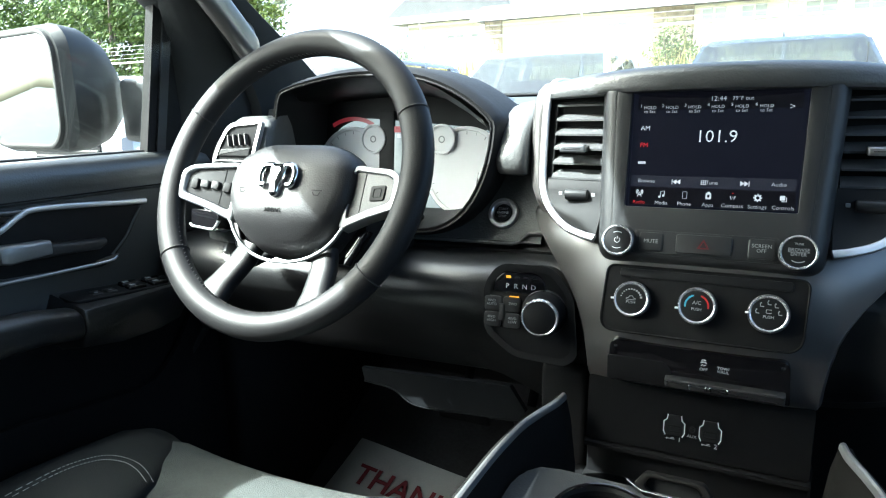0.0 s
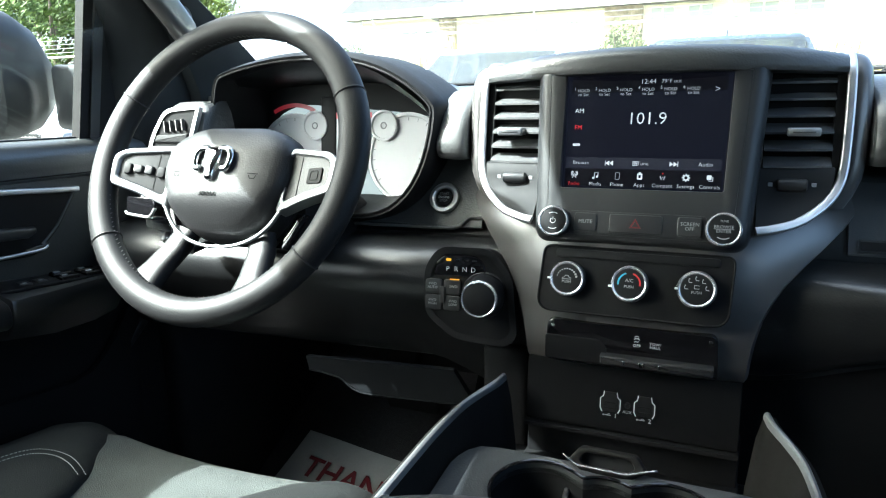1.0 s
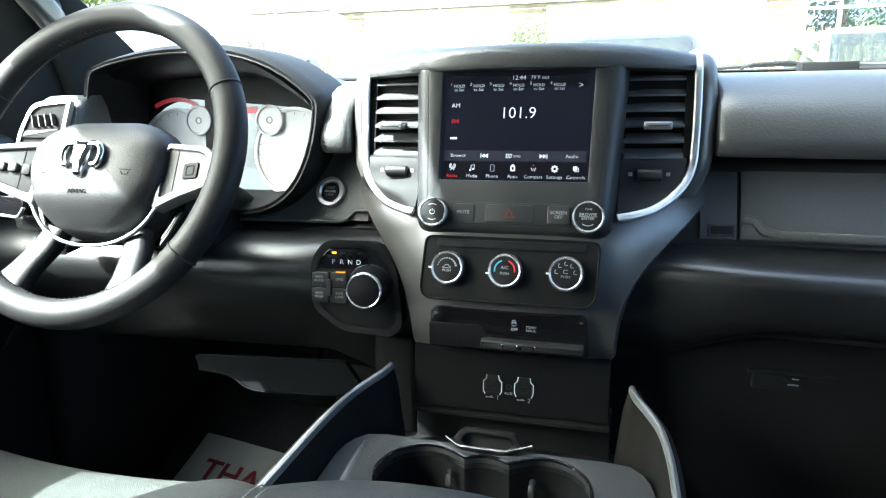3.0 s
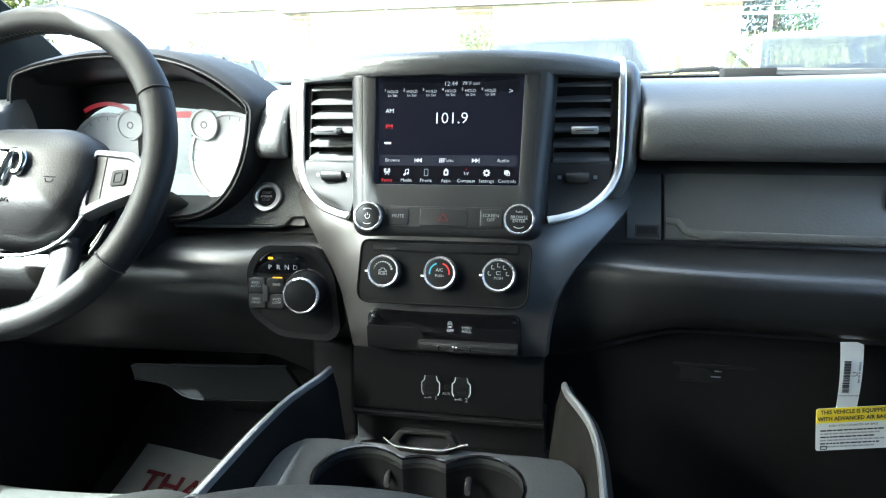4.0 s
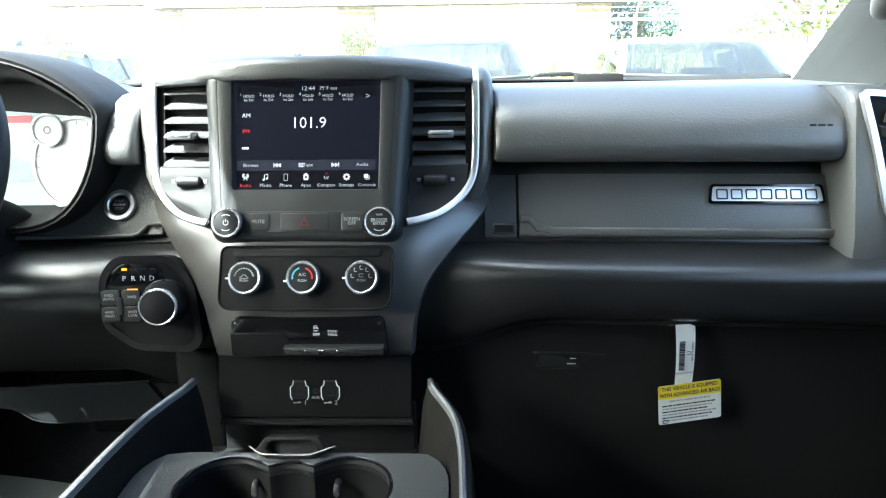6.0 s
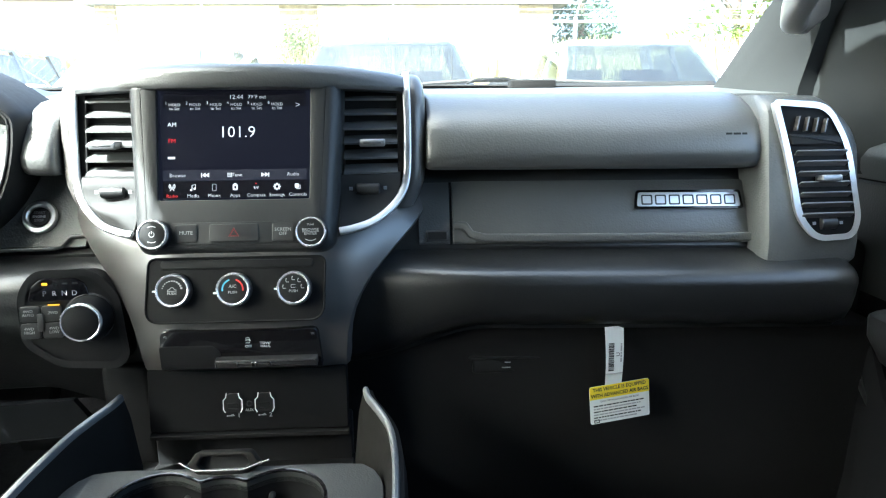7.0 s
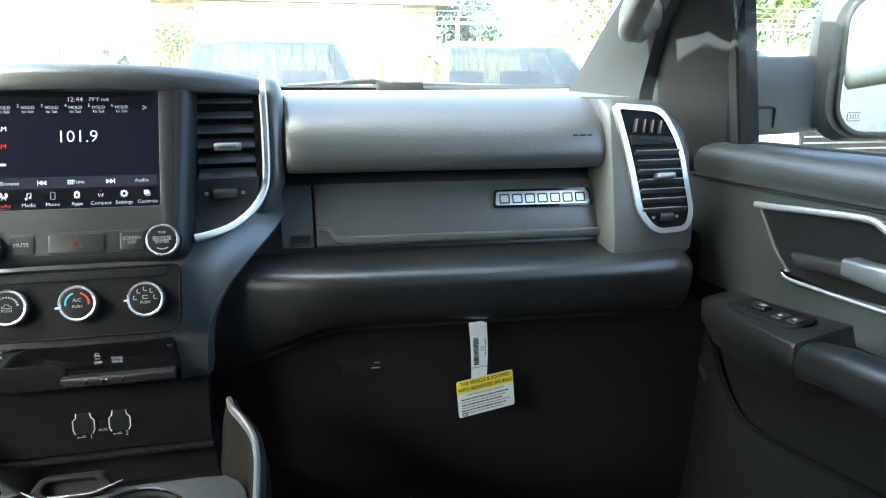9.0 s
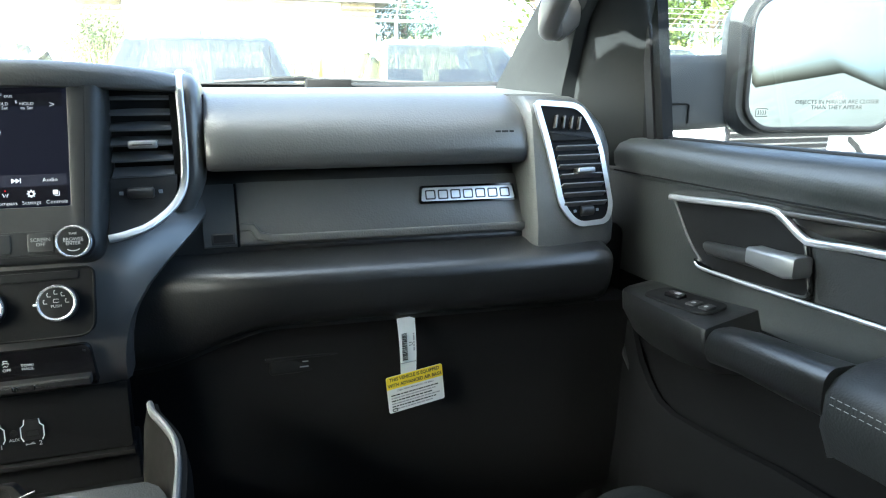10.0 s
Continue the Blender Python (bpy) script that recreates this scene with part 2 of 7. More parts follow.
def plate_with_hole(outer, inner, w0, w1, edge=0.002):
    """A plate between two outlines with as many points; both front edges are eased."""
    bm = bmesh.new()
    co, ci = Vector((sum(p[0] for p in outer) / len(outer), sum(p[1] for p in outer) / len(outer))), None

    def at(pts, w, shrink=0.0):
        out = []
        n = len(pts)
        for i, p in enumerate(pts):
            d = Vector(pts[(i + 1) % n]) - Vector(pts[i - 1])
            q = Vector((d.y, -d.x)).normalized() if d.length > 1e-9 else Vector((0, 0))
            out.append(bm.verts.new((p[0] - q.x * shrink, p[1] - q.y * shrink, w)))
        return out

    rows = [at(outer, w0), at(outer, w1 - edge), at(outer, w1 - edge * 0.3, edge * 0.3), at(outer, w1, edge),
            at(inner, w1, -edge), at(inner, w1 - edge * 0.3, -edge * 0.3), at(inner, w1 - edge), at(inner, w0)]
    for a, b in zip(rows, rows[1:] + rows[:1]):
        ring_faces(bm, a, b)
    return bm


def smooth_path(points, n=6, closed=False):
    """A Catmull-Rom line through the points."""
    pts = [Vector(p) for p in points]
    out, m = [], len(pts)
    for i in range(m if closed else m - 1):
        p0 = pts[i - 1] if (i or closed) else pts[0] * 2 - pts[1]
        p1, p2 = pts[i], pts[(i + 1) % m]
        p3 = pts[(i + 2) % m] if (closed or i + 2 < m) else p2 * 2 - p1
        for k in range(n):
            t = k / n
            out.append(0.5 * ((2 * p1) + (p2 - p0) * t + (2 * p0 - 5 * p1 + 4 * p2 - p3) * t * t + (3 * p1 - p0 - 3 * p2 + p3) * t ** 3))
    if not closed:
        out.append(pts[-1])
    return out


def sweep(path, profile, up=(0, 0, 1), closed=False, caps=True):
    """Carries a flat profile (side, up) along a path."""
    path, up, m = [Vector(p) for p in path], Vector(up), len(path)
    rings = []
    for i, p in enumerate(path):
        a = path[i - 1] if (i or closed) else path[0]
        b = path[(i + 1) % m] if (i + 1 < m or closed) else path[-1]
        t = (b - a).normalized()
        s = t.cross(up)
        s = s.normalized() if s.length > 1e-6 else Vector((1, 0, 0))
        u = s.cross(t).normalized()
        rings.append([p + s * q[0] + u * q[1] for q in profile])
    if closed:
        rings.append(rings[0])
        bm = loft(rings, True, False)
        bmesh.ops.remove_doubles(bm, verts=bm.verts, dist=1e-6)
        return bm
    return loft(rings, True, caps)


def circle(r, n=12, ry=None):
    return [(r * math.cos(2 * math.pi * i / n), (ry or r) * math.sin(2 * math.pi * i / n)) for i in range(n)]


def tube(path, r, n=10, closed=False, up=(0, 0, 1)):
    return sweep(path, circle(r, n), up, closed)


def lathe(profile, n=32):
    """Turns (radius, height) round the w axis."""
    bm = bmesh.new()
    rows = []
    for r, h in profile:
        rows.append([bm.verts.new((r * math.cos(2 * math.pi * i / n), r * math.sin(2 * math.pi * i / n), h)) for i in range(n)])
    for a, b in zip(rows, rows[1:]):
        ring_faces(bm, a, b)
    bm.faces.new(rows[0][::-1])
    bm.faces.new(rows[-1])
    return bm


def joined(*bms):
    out = bmesh.new()
    for b in bms:
        me = bpy.data.meshes.new("piece")
        b.to_mesh(me)
        b.free()
        out.from_mesh(me)
        bpy.data.meshes.remove(me)
    return out


def lettering(words, size, m, mat, parent, align="CENTER", name="lettering", depth=0.00015, squeeze=1.0, bold=0.0):
    """Raised print in the built-in face; it lies in the plane of m and faces along its z."""
    cu = bpy.data.curves.new(name, "FONT")
    cu.body, cu.size, cu.align_x, cu.align_y, cu.extrude, cu.space_line, cu.resolution_u = words, size, align, "CENTER", depth, 0.92, 2
    cu.offset = bold
    ob = bpy.data.objects.new(name, cu)
    scene.collection.objects.link(ob)
    bpy.context.view_layer.update()
    me = bpy.data.meshes.new_from_object(ob.evaluated_get(bpy.context.evaluated_depsgraph_get()))
    bpy.data.objects.remove(ob)
    bpy.data.curves.remove(cu)
    bm = bmesh.new()
    bm.from_mesh(me)
    bpy.data.meshes.remove(me)
    bm.transform(Matrix.Diagonal((squeeze, 1, 1, 1)))
    return part(name, bm, mat, parent, m=m, smooth=False)


def plane_matrix(origin, right, up):
    """A local frame: x along right, y along up, z out of the surface."""
    r = Vector(right).normalized()
    n = r.cross(Vector(up)).normalized()
    u = n.cross(r)
    m = Matrix((r, u, n)).transposed().to_4x4()
    m.translation = Vector(origin)
    return m


def shift(u, v, w=0.0):
    return Matrix.Translation((u, v, w))


def bars(m, parent, mat, u0, u1, v, h, name="print_bars", seed=1, depth=0.0002, gap=0.35):
    """Print too small to read: a row of short plain bars."""
    rnd, bms, u = random.Random(seed), [], u0
    while u < u1 - h * 0.6:
        w = min(h * rnd.uniform(1.2, 4.0), u1 - u)
        bms.append(prism([(u, v - h / 2), (u + w, v - h / 2), (u + w, v + h / 2), (u, v + h / 2)], 0, depth))
        u += w + h * (gap + 0.3 * rnd.random())
    return part(name, joined(*bms), mat, parent, m=m, smooth=False)

# ---- cab shell ----
def mirrored(bm, side):
    if side < 0:
        bm.transform(Matrix.Diagonal((-1, 1, 1, 1)))
        bmesh.ops.reverse_faces(bm, faces=bm.faces)
    return bm


ground = part("ground", loft([[(-900, -900, -0.02), (900, -900, -0.02), (900, 900, -0.02), (-900, 900, -0.02)],
                              [(-900, -900, 0), (900, -900, 0), (900, 900, 0), (-900, 900, 0)]]),
              material("asphalt", (0.075, 0.074, 0.072), 0.9, var=0.3, var_scale=0.8, grain=0.004, grain_scale=90))
tagged(ground, "worn grey asphalt of a parking lot", "ground", kind="structure")

cab_floor = part("cab_floor", joined(loft(
    [[(x, -2.0, 0.60), (x, 0.19, 0.60), (x, 0.22, 0.612), (x, 0.62, 0.80), (x, 0.62, 1.2), (x, 0.66, 1.2), (x, 0.66, 0.74), (x, 0.20, 0.54), (x, -2.0, 0.54)] for x in (-0.86, 0.86)])), CARPET)
tagged(cab_floor, "black carpeted truck cab floor and toe board", "floor", kind="structure")


def header_y(x):
    """Front edge of the roof, bowed forward in the middle. Unseen: its curve is set to place the shade it casts."""
    k = min(max((abs(x) - 0.655) / 0.06, 0.0), 1.0)
    j = min(max((abs(x) - 0.41) / 0.32, 0.0), 1.0)
    return -0.05 - 0.33 * j * j * (3 - 2 * j) + 0.13 * k * k * (3 - 2 * k)


roof = part("ceiling", loft([[Vector((x, y, z)) for y, z in ((-2.0, 1.87), (header_y(x) - 0.03, 1.862), (header_y(x), 1.872), (header_y(x) + 0.01, 1.905), (-2.0, 1.92))] for x in [k / 50 for k in range(-40, 41)]]), HEADLINER)
tagged(roof, "pale grey cloth headliner of the cab", "ceiling", kind="structure")
rear = part("wall_rear", joined(box(-0.86, 0.86, -2.06, -2.0, 0.56, 1.36), box(-0.86, -0.70, -2.06, -2.0, 1.36, 1.90), box(0.70, 0.86, -2.06, -2.0, 1.36, 1.90),
                                box(-0.70, 0.70, -2.06, -2.0, 1.80, 1.90)), PILLAR)
tagged(rear, "grey rear cab wall with a wide window opening", "wall", kind="structure")
for side in (-1, 1):
    w = part("wall_side", mirrored(joined(box(0.86, 0.92, -2.0, -1.02, 0.56, 1.36), box(0.80, 0.88, -1.12, -1.00, 1.36, 1.90), box(0.78, 0.84, -2.0, -0.44, 1.82, 1.90)), side), PILLAR)
    tagged(w, "grey rear side panel and centre pillar of the cab", "wall", kind="structure")


def a_pillar(side):
    """Windscreen pillar with its inner trim: sections from the dash end up to the roof."""
    rows = []
    for z, wx, wy, ix, iy, dx, dy, out in (
        (1.33, 0.765, 0.50, 0.800, 0.24, 0.868, 0.085, 0.888), (1.45, 0.748, 0.400, 0.795, 0.21, 0.872, 0.085, 0.888), (1.545, 0.742, 0.255, 0.790, 0.16, 0.868, 0.083, 0.884),
        (1.63, 0.732, 0.105, 0.775, 0.05, 0.855, 0.05, 0.872), (1.72, 0.718, -0.06, 0.752, -0.10, 0.832, -0.075, 0.86), (1.90, 0.680, -0.44, 0.71, -0.46, 0.79, -0.45, 0.82)):
        w, i, d = Vector((wx, wy, z)), Vector((ix, iy, z)), Vector((dx, dy, z))
        bulge = Vector((-0.012, -0.012, 0))
        rows.append([w, w.lerp(i, 0.33) + bulge * 0.8, w.lerp(i, 0.66) + bulge, i + bulge * 0.6, i.lerp(d, 0.16) + Vector((0.004, 0.012, 0)), i.lerp(d, 0.24) + Vector((0.000, 0.003, 0)), i.lerp(d, 0.66) + bulge * 0.5, d,
                     Vector((out, dy + 0.02, z)), Vector((out - 0.02, wy + 0.06, z)), Vector((wx + 0.02, wy + (0.03 if z < 1.7 else 0.10), z))])
    p = part("pillar_front", mirrored(loft(rows), side), PILLAR)
    tagged(p, "grey plastic windscreen pillar trim rising from the dash", "pillar", kind="structure")
    return p


for side in (-1, 1):
    a_pillar(side)


def grab_handle(side):
    h = thing("grab_handle", "grey grab handle fixed to the windscreen pillar", "handle", (side * 0.73, 0.1, 1.6), group="pillar grab handles")
    path = smooth_path([(0.765, 0.150, 1.560), (0.728, 0.122, 1.540), (0.706, 0.092, 1.544), (0.700, 0.040, 1.585), (0.694, -0.03, 1.640), (0.684, -0.13, 1.725), (0.70, -0.17, 1.770)], 8)
    part("grip", mirrored(sweep(path, [(q[0] * 1.0, q[1] * 1.0) for q in rrect(0, 0, 0.030, 0.042, 0.012, 4)]), side), SATIN, h)
    part("end_cap", mirrored(loft([[Vector(c) + Vector((0, u, v)) for u, v in rrect(0, 0, s, s * 1.6, s * 0.4, 4)] for c, s in
                                   (((0.775, 0.145, 1.566), 0.034), ((0.745, 0.134, 1.552), 0.042), ((0.730, 0.124, 1.545), 0.034))]), side), SATIN, h, "lighter grey end cover")


for side in (-1, 1):
    grab_handle(side)

# windscreen, its black border and the cowl with wipers
def screen_point(s, t):
    """s across from -1 to 1, t from base to header."""
    bow = 1 - s * s
    base = Vector((s * 0.765, 0.47 + 0.20 * bow, 1.462 - 0.012 * s * s))
    head = Vector((s * 0.68, header_y(s * 0.68) - 0.005, 1.895))
    return base.lerp(head, t) + Vector((0, 0, 0.02 * math.sin(math.pi * t)))


rings = []
for i in range(17):
    s = -1 + i / 8
    f = [screen_point(s, k / 8) for k in range(9)]
    rings.append(f + [p + Vector((0, 0.004, 0.004)) for p in f[::-1]])
windscreen = part("window_front", loft(rings), VEILED_GLASS)
tagged(windscreen, "large raked clear windscreen", "window", kind="structure")
windscreen.visible_shadow = False
cowl = thing("windscreen_cowl", "black plastic cowl strip at the foot of the windscreen", "cowl", (0, 0.7, 1.40))
part("cowl_panel", loft([[Vector((s * 0.80, 0.50 + 0.20 * (1 - s * s) + y, z)) for y, z in ((0, 1.36), (0.0, 1.462), (0.012, 1.468), (0.10, 1.462), (0.18, 1.36))] for s in [k / 8 for k in range(-8, 9)]]), MATTE, cowl)
wiper = thing("wiper", "black windscreen wiper resting on the cowl", "wiper", (0.45, 0.7, 1.45))
part("blade", tube(smooth_path([(0.24, 0.715, 1.470), (0.42, 0.705, 1.477), (0.74, 0.63, 1.465)], 8), 0.0045, 8), RUBBER, wiper)
part("arm", loft([[Vector((x, y, z)) + Vector((0, a, b)) for a, b in rrect(0, 0, 0.024, h, 0.004, 3)] for x, y, z, h in
                  ((0.34, 0.70, 1.470, 0.005), (0.36, 0.70, 1.478, 0.007), (0.42, 0.69, 1.480, 0.007), (0.46, 0.69, 1.472, 0.005))]), MATTE, wiper)
part("arm_link", tube([(0.46, 0.69, 1.474), (0.62, 0.70, 1.470), (0.80, 0.72, 1.462)], 0.004, 8), MATTE, wiper)
part("cowl_tab", box(0.412, 0.500, 0.535, 0.575, 1.455, 1.4725, 0.002), MATTE, cowl, "small black cover piece at the foot of the glass")
part("border", loft([[screen_point(s, t) + Vector((0, d, d - 0.001)) for t, d in ((0.0, -0.003), (0.016, -0.003), (0.016, -0.0012), (0.0, -0.0012))] for s in [k / 12 for k in range(-12, 13)]]), MATTE, cowl, "black printed border at the foot of the glass")
hood_panel = part("engine_hood", loft([[Vector((s * 0.92, y, z - 0.05 * s * s)) for y, z in ((0.86, 1.20), (0.86, 1.335), (1.4, 1.32), (2.05, 1.24), (2.22, 1.10), (2.22, 0.9))] for s in [k / 6 for k in range(-6, 7)]]),
                  material("hood_paint", (0.40, 0.41, 0.42), 0.3, metal=0.2, coat=0.6, var=0.03))
tagged(hood_panel, "painted engine hood ahead of the windscreen", "hood")

# inside mirror hung from the head of the windscreen: unseen, added to shade the middle of the dash
inner_mirror = thing("inside_mirror", "unseen black inside mirror added to shade the dash", "mirror", (0, 0.0, 1.70))
part("shell", loft([[Vector((a, -0.06 + y, 1.72 + b)) for a, b in rrect(0, 0, w, h, 0.03, 5)] for y, w, h in ((0, 0.262, 0.074), (0.012, 0.270, 0.082), (0.035, 0.24, 0.066), (0.05, 0.12, 0.04))]), HARD, inner_mirror)
part("glass", loft([[Vector((a, y + 0.105, 1.72 + b)) for a, b in rrect(0, 0, 0.250, 0.064, 0.026, 5)] for y in (-0.1645, -0.167)]), MIRROR, inner_mirror)
part("mount", loft([[Vector((a, y, z + b)) for a, b in rrect(0, 0, w, 0.05, 0.012, 4)] for y, z, w in ((-0.01, 1.72, 0.05), (0.03, 1.70, 0.12), (0.12, 1.665, 0.16))]), HARD, inner_mirror)
# dark tinted rear windows
SMOKED = pane_material("smoked_glass", (0.09, 0.095, 0.095), 0.05)
back_glass = part("window_rear", box(-0.70, 0.70, -2.035, -2.03, 1.36, 1.80), SMOKED)
tagged(back_glass, "dark tinted rear window", "window", kind="structure")
for side in (-1, 1):
    q = part("window_side", mirrored(box(0.845, 0.850, -2.0, -1.12, 1.36, 1.82), side), SMOKED)
    tagged(q, "dark tinted rear side window", "window", kind="structure")

# ---- dashboard ----
def wrap(x):
    """How far the dash comes towards the seats at its ends."""
    a = max(abs(x) - 0.27, 0) / 0.42
    return -0.0265 * a * min(a / 0.25 + 0.4, 1.0)


dash = thing("dashboard", "dark grey soft-skinned truck dashboard with padded top and ledge", "dashboard", (0, 0.3, 0.9))
PAD = [(0.56, 1.345), (0.56, 1.452), (0.42, 1.452), (0.30, 1.449), (0.23, 1.447), (0.185, 1.444), (0.150, 1.438), (0.121, 1.425), (0.100, 1.409), (0.088, 1.388),
       (0.083, 1.370), (0.084, 1.358), (0.089, 1.350), (0.098, 1.346), (0.125, 1.345)]
LEDGE = [(0.56, 1.346), (0.145, 1.346), (0.140, 1.336), (0.136, 1.326), (0.098, 1.243), (0.099, 1.239), (0.080, 1.2365), (0.056, 1.2310), (0.038, 1.2245), (0.031, 1.2200), (0.0265, 1.2135), (0.0255, 1.206),
         (0.028, 1.188), (0.033, 1.170), (0.041, 1.156), (0.051, 1.1485), (0.060, 1.146), (0.062, 1.139)]
KNEE = [(0.56, 1.262), (0.14, 1.262), (0.118, 1.255), (0.098, 1.243), (0.099, 1.239), (0.080, 1.236), (0.056, 1.229), (0.036, 1.217), (0.026, 1.201),
        (0.024, 1.184), (0.030, 1.167), (0.042, 1.145), (0.060, 1.12), (0.085, 1.09), (0.10, 1.06), (0.13, 1.045)]
LOWER = [(0.56, 1.139), (0.066, 1.139), (0.074, 1.130), (0.081, 1.115), (0.086, 1.095), (0.090, 1.06), (0.094, 1.00), (0.100, 0.90), (0.115, 0.80), (0.16, 0.74), (0.56, 0.74)]


def swoop(x, y, z):
    """Beside the centre stack the ledge falls back and its lower roll drops."""
    k = min(max((0.31 - abs(x)) / 0.18, 0.0), 1.0)
    k = k * k * (3 - 2 * k)
    back = min(max((0.099 - y) / 0.06, 0.0), 1.0) if z < 1.245 else 0.0
    return y + 0.034 * k * back, z - 0.050 * k * min(max((1.22 - z) / 0.07, 0.0), 1.0)


def run(profile, xs, squash=0.0, mid_z=1.40, shape=None):
    """A profile carried along the dash; the two ends are drawn in a little where squash is given."""
    rings = []
    n = len(xs)
    for i, x in enumerate(xs):
        e = min(i, n - 1 - i)
        k = {0: squash, 1: squash * 0.45, 2: squash * 0.12}.get(e, 0.0)
        prof = [shape(x, y, z) for y, z in profile] if shape else profile
        rings.append([Vector((x, y + (wrap(x) if y < 0.3 else 0) + (k if y < 0.3 else 0), z + (mid_z - z) * k * 4 * (y < 0.3))) for y, z in prof])
    return loft(rings)


def steps(a, b, n, ends=()):
    return sorted({a + (b - a) * i / n for i in range(n + 1)} | set(ends))


part("upper_pad", run(PAD, steps(0.2335, 0.668, 14, (0.2355, 0.241, 0.655, 0.663)), 0.010), PAD_SKIN, dash, "soft grained upper pad over the glove box")
part("upper_pad", run(PAD, steps(-0.276, -0.2335, 4, (-0.2355, -0.239)), 0.006), SOFT_LIGHT, dash, "grained pad beside the instrument hood")
part("ledge", run(LEDGE, steps(0.0, 0.762, 34, (0.770, 0.776)), 0.012, 1.19, swoop), LEDGE_SKIN, dash, "rounded padded ledge below the upper glove box")
part("knee_panel", run(KNEE, steps(-0.835, -0.02, 26), shape=swoop), LEDGE_SKIN, dash, "padded driver knee panel")
part("lower_panel", run(LOWER, steps(0.11, 0.835, 24), shape=swoop), MATTE, dash, "black lower glove box front")
part("top_panel", loft([[Vector((s * 0.80, y + 0.18 * (1 - s * s) * (y > 0.5), z)) for y, z in ((0.22, 1.36), (0.22, 1.442), (0.36, 1.452), (0.52, 1.460), (0.52, 1.36))] for s in [k / 8 for k in range(-8, 9)]]), SOFT, dash, "top of the dash below the windscreen")

# upper glove box door with its raised lower rim
def on_panel(x, z, off=0.0):
    y = 0.098 + (0.136 - 0.098) * (z - 1.243) / (1.326 - 1.243) + wrap(x)
    return Vector((x, y - off * 0.91, z + off * 0.42))


rings = []
for x in steps(0.268, 0.678, 16):
    e = 0.003 if 0.27 < x < 0.676 else 0.0
    rings.append([on_panel(x, 1.2465, -0.004), on_panel(x, 1.2465, 0.003 + e), on_panel(x, 1.249, 0.005 + e), on_panel(x, 1.29, 0.006 + e), on_panel(x, 1.322, 0.005 + e), on_panel(x, 1.325, 0.003 + e), on_panel(x, 1.325, -0.004)])
door_upper = part("glove_box_door", loft(rings), PAD_SKIN, dash, "closed upper glove box door with grained skin")
rim = [on_panel(0.270, 1.268, 0.009), on_panel(0.284, 1.267, 0.010), on_panel(0.292, 1.256, 0.010)] + [on_panel(x, 1.2515, 0.010) for x in steps(0.31, 0.676, 10)]
part("rim", sweep(rim, rrect(0, 0, 0.006, 0.011, 0.0025, 3)), SOFT_LIGHT, door_upper)
part("shut_line", sweep([on_panel(0.2655, z, 0.0015) for z in (1.245, 1.28, 1.324)], rrect(0, 0, 0.003, 0.004, 0.001, 2), up=(0, -1, 0)), MATTE, dash)
part("filler_panel", loft([[on_panel(x, z, o) for z, o in ((1.2465, -0.006), (1.2465, 0.003), (1.2485, 0.0045), (1.3225, 0.0045), (1.3245, 0.003), (1.3245, -0.006))] for x in (0.2225, 0.2235, 0.2625, 0.2640)]), PAD_SKIN, dash)
blank = part("blank_switch", loft([[on_panel(x, z, o) for z, o in ((1.2485, 0.001), (1.2485, 0.0058), (1.2500, 0.0068), (1.2610, 0.0068), (1.2625, 0.0058), (1.2625, 0.001))] for x in (0.2320, 0.2330, 0.2605, 0.2615)]), SATIN_DARK, dash, "small black blank switch cover")
part("insert", loft([[on_panel(x, z, o) for z, o in ((1.2510, 0.005), (1.2510, 0.0076), (1.2600, 0.0076), (1.2600, 0.005))] for x in (0.2345, 0.2590)]), HARD, blank)

# maker's plate on the glove box door, lettering as plain bars
pm = plane_matrix(on_panel(0.585, 1.2975, 0.0095), on_panel(0.655, 1.2975) - on_panel(0.515, 1.2975), (0, 0.42, 0.91))
badge = part("badge", prism(rounded([(-0.071, -0.0105), (-0.068, 0.0115), (0.068, 0.0115), (0.071, -0.0105)], 0.004), 0, 0.0035, 0.0012), SILVER, door_upper, "silver maker's plate with dark outlined marks", m=pm)
part("badge_rim", plate_with_hole(rounded([(-0.0725, -0.012), (-0.0695, 0.013), (0.0695, 0.013), (0.0725, -0.012)], 0.004), rounded([(-0.070, -0.0098), (-0.0672, 0.0108), (0.0672, 0.0108), (0.070, -0.0098)], 0.004), 0, 0.0042, 0.0004), GLOSS, badge, m=pm)
for k in range(7):
    u = -0.0555 + k * 0.0185
    part("badge_bar", plate_with_hole(rrect(u, 0, 0.0150, 0.0140, 0.002, 3), rrect(u, 0, 0.0112, 0.0102, 0.001, 3), 0.003, 0.0042, 0.0003), SATIN_DARK, badge, m=pm)

# air bag word on the pad, too small to read
bars(plane_matrix((0.622, 0.0505, 1.392), (1, -0.12, 0), (0, 0.45, 1)), dash, HARD, -0.012, 0.014, 0, 0.0026, "pad_print", 5)


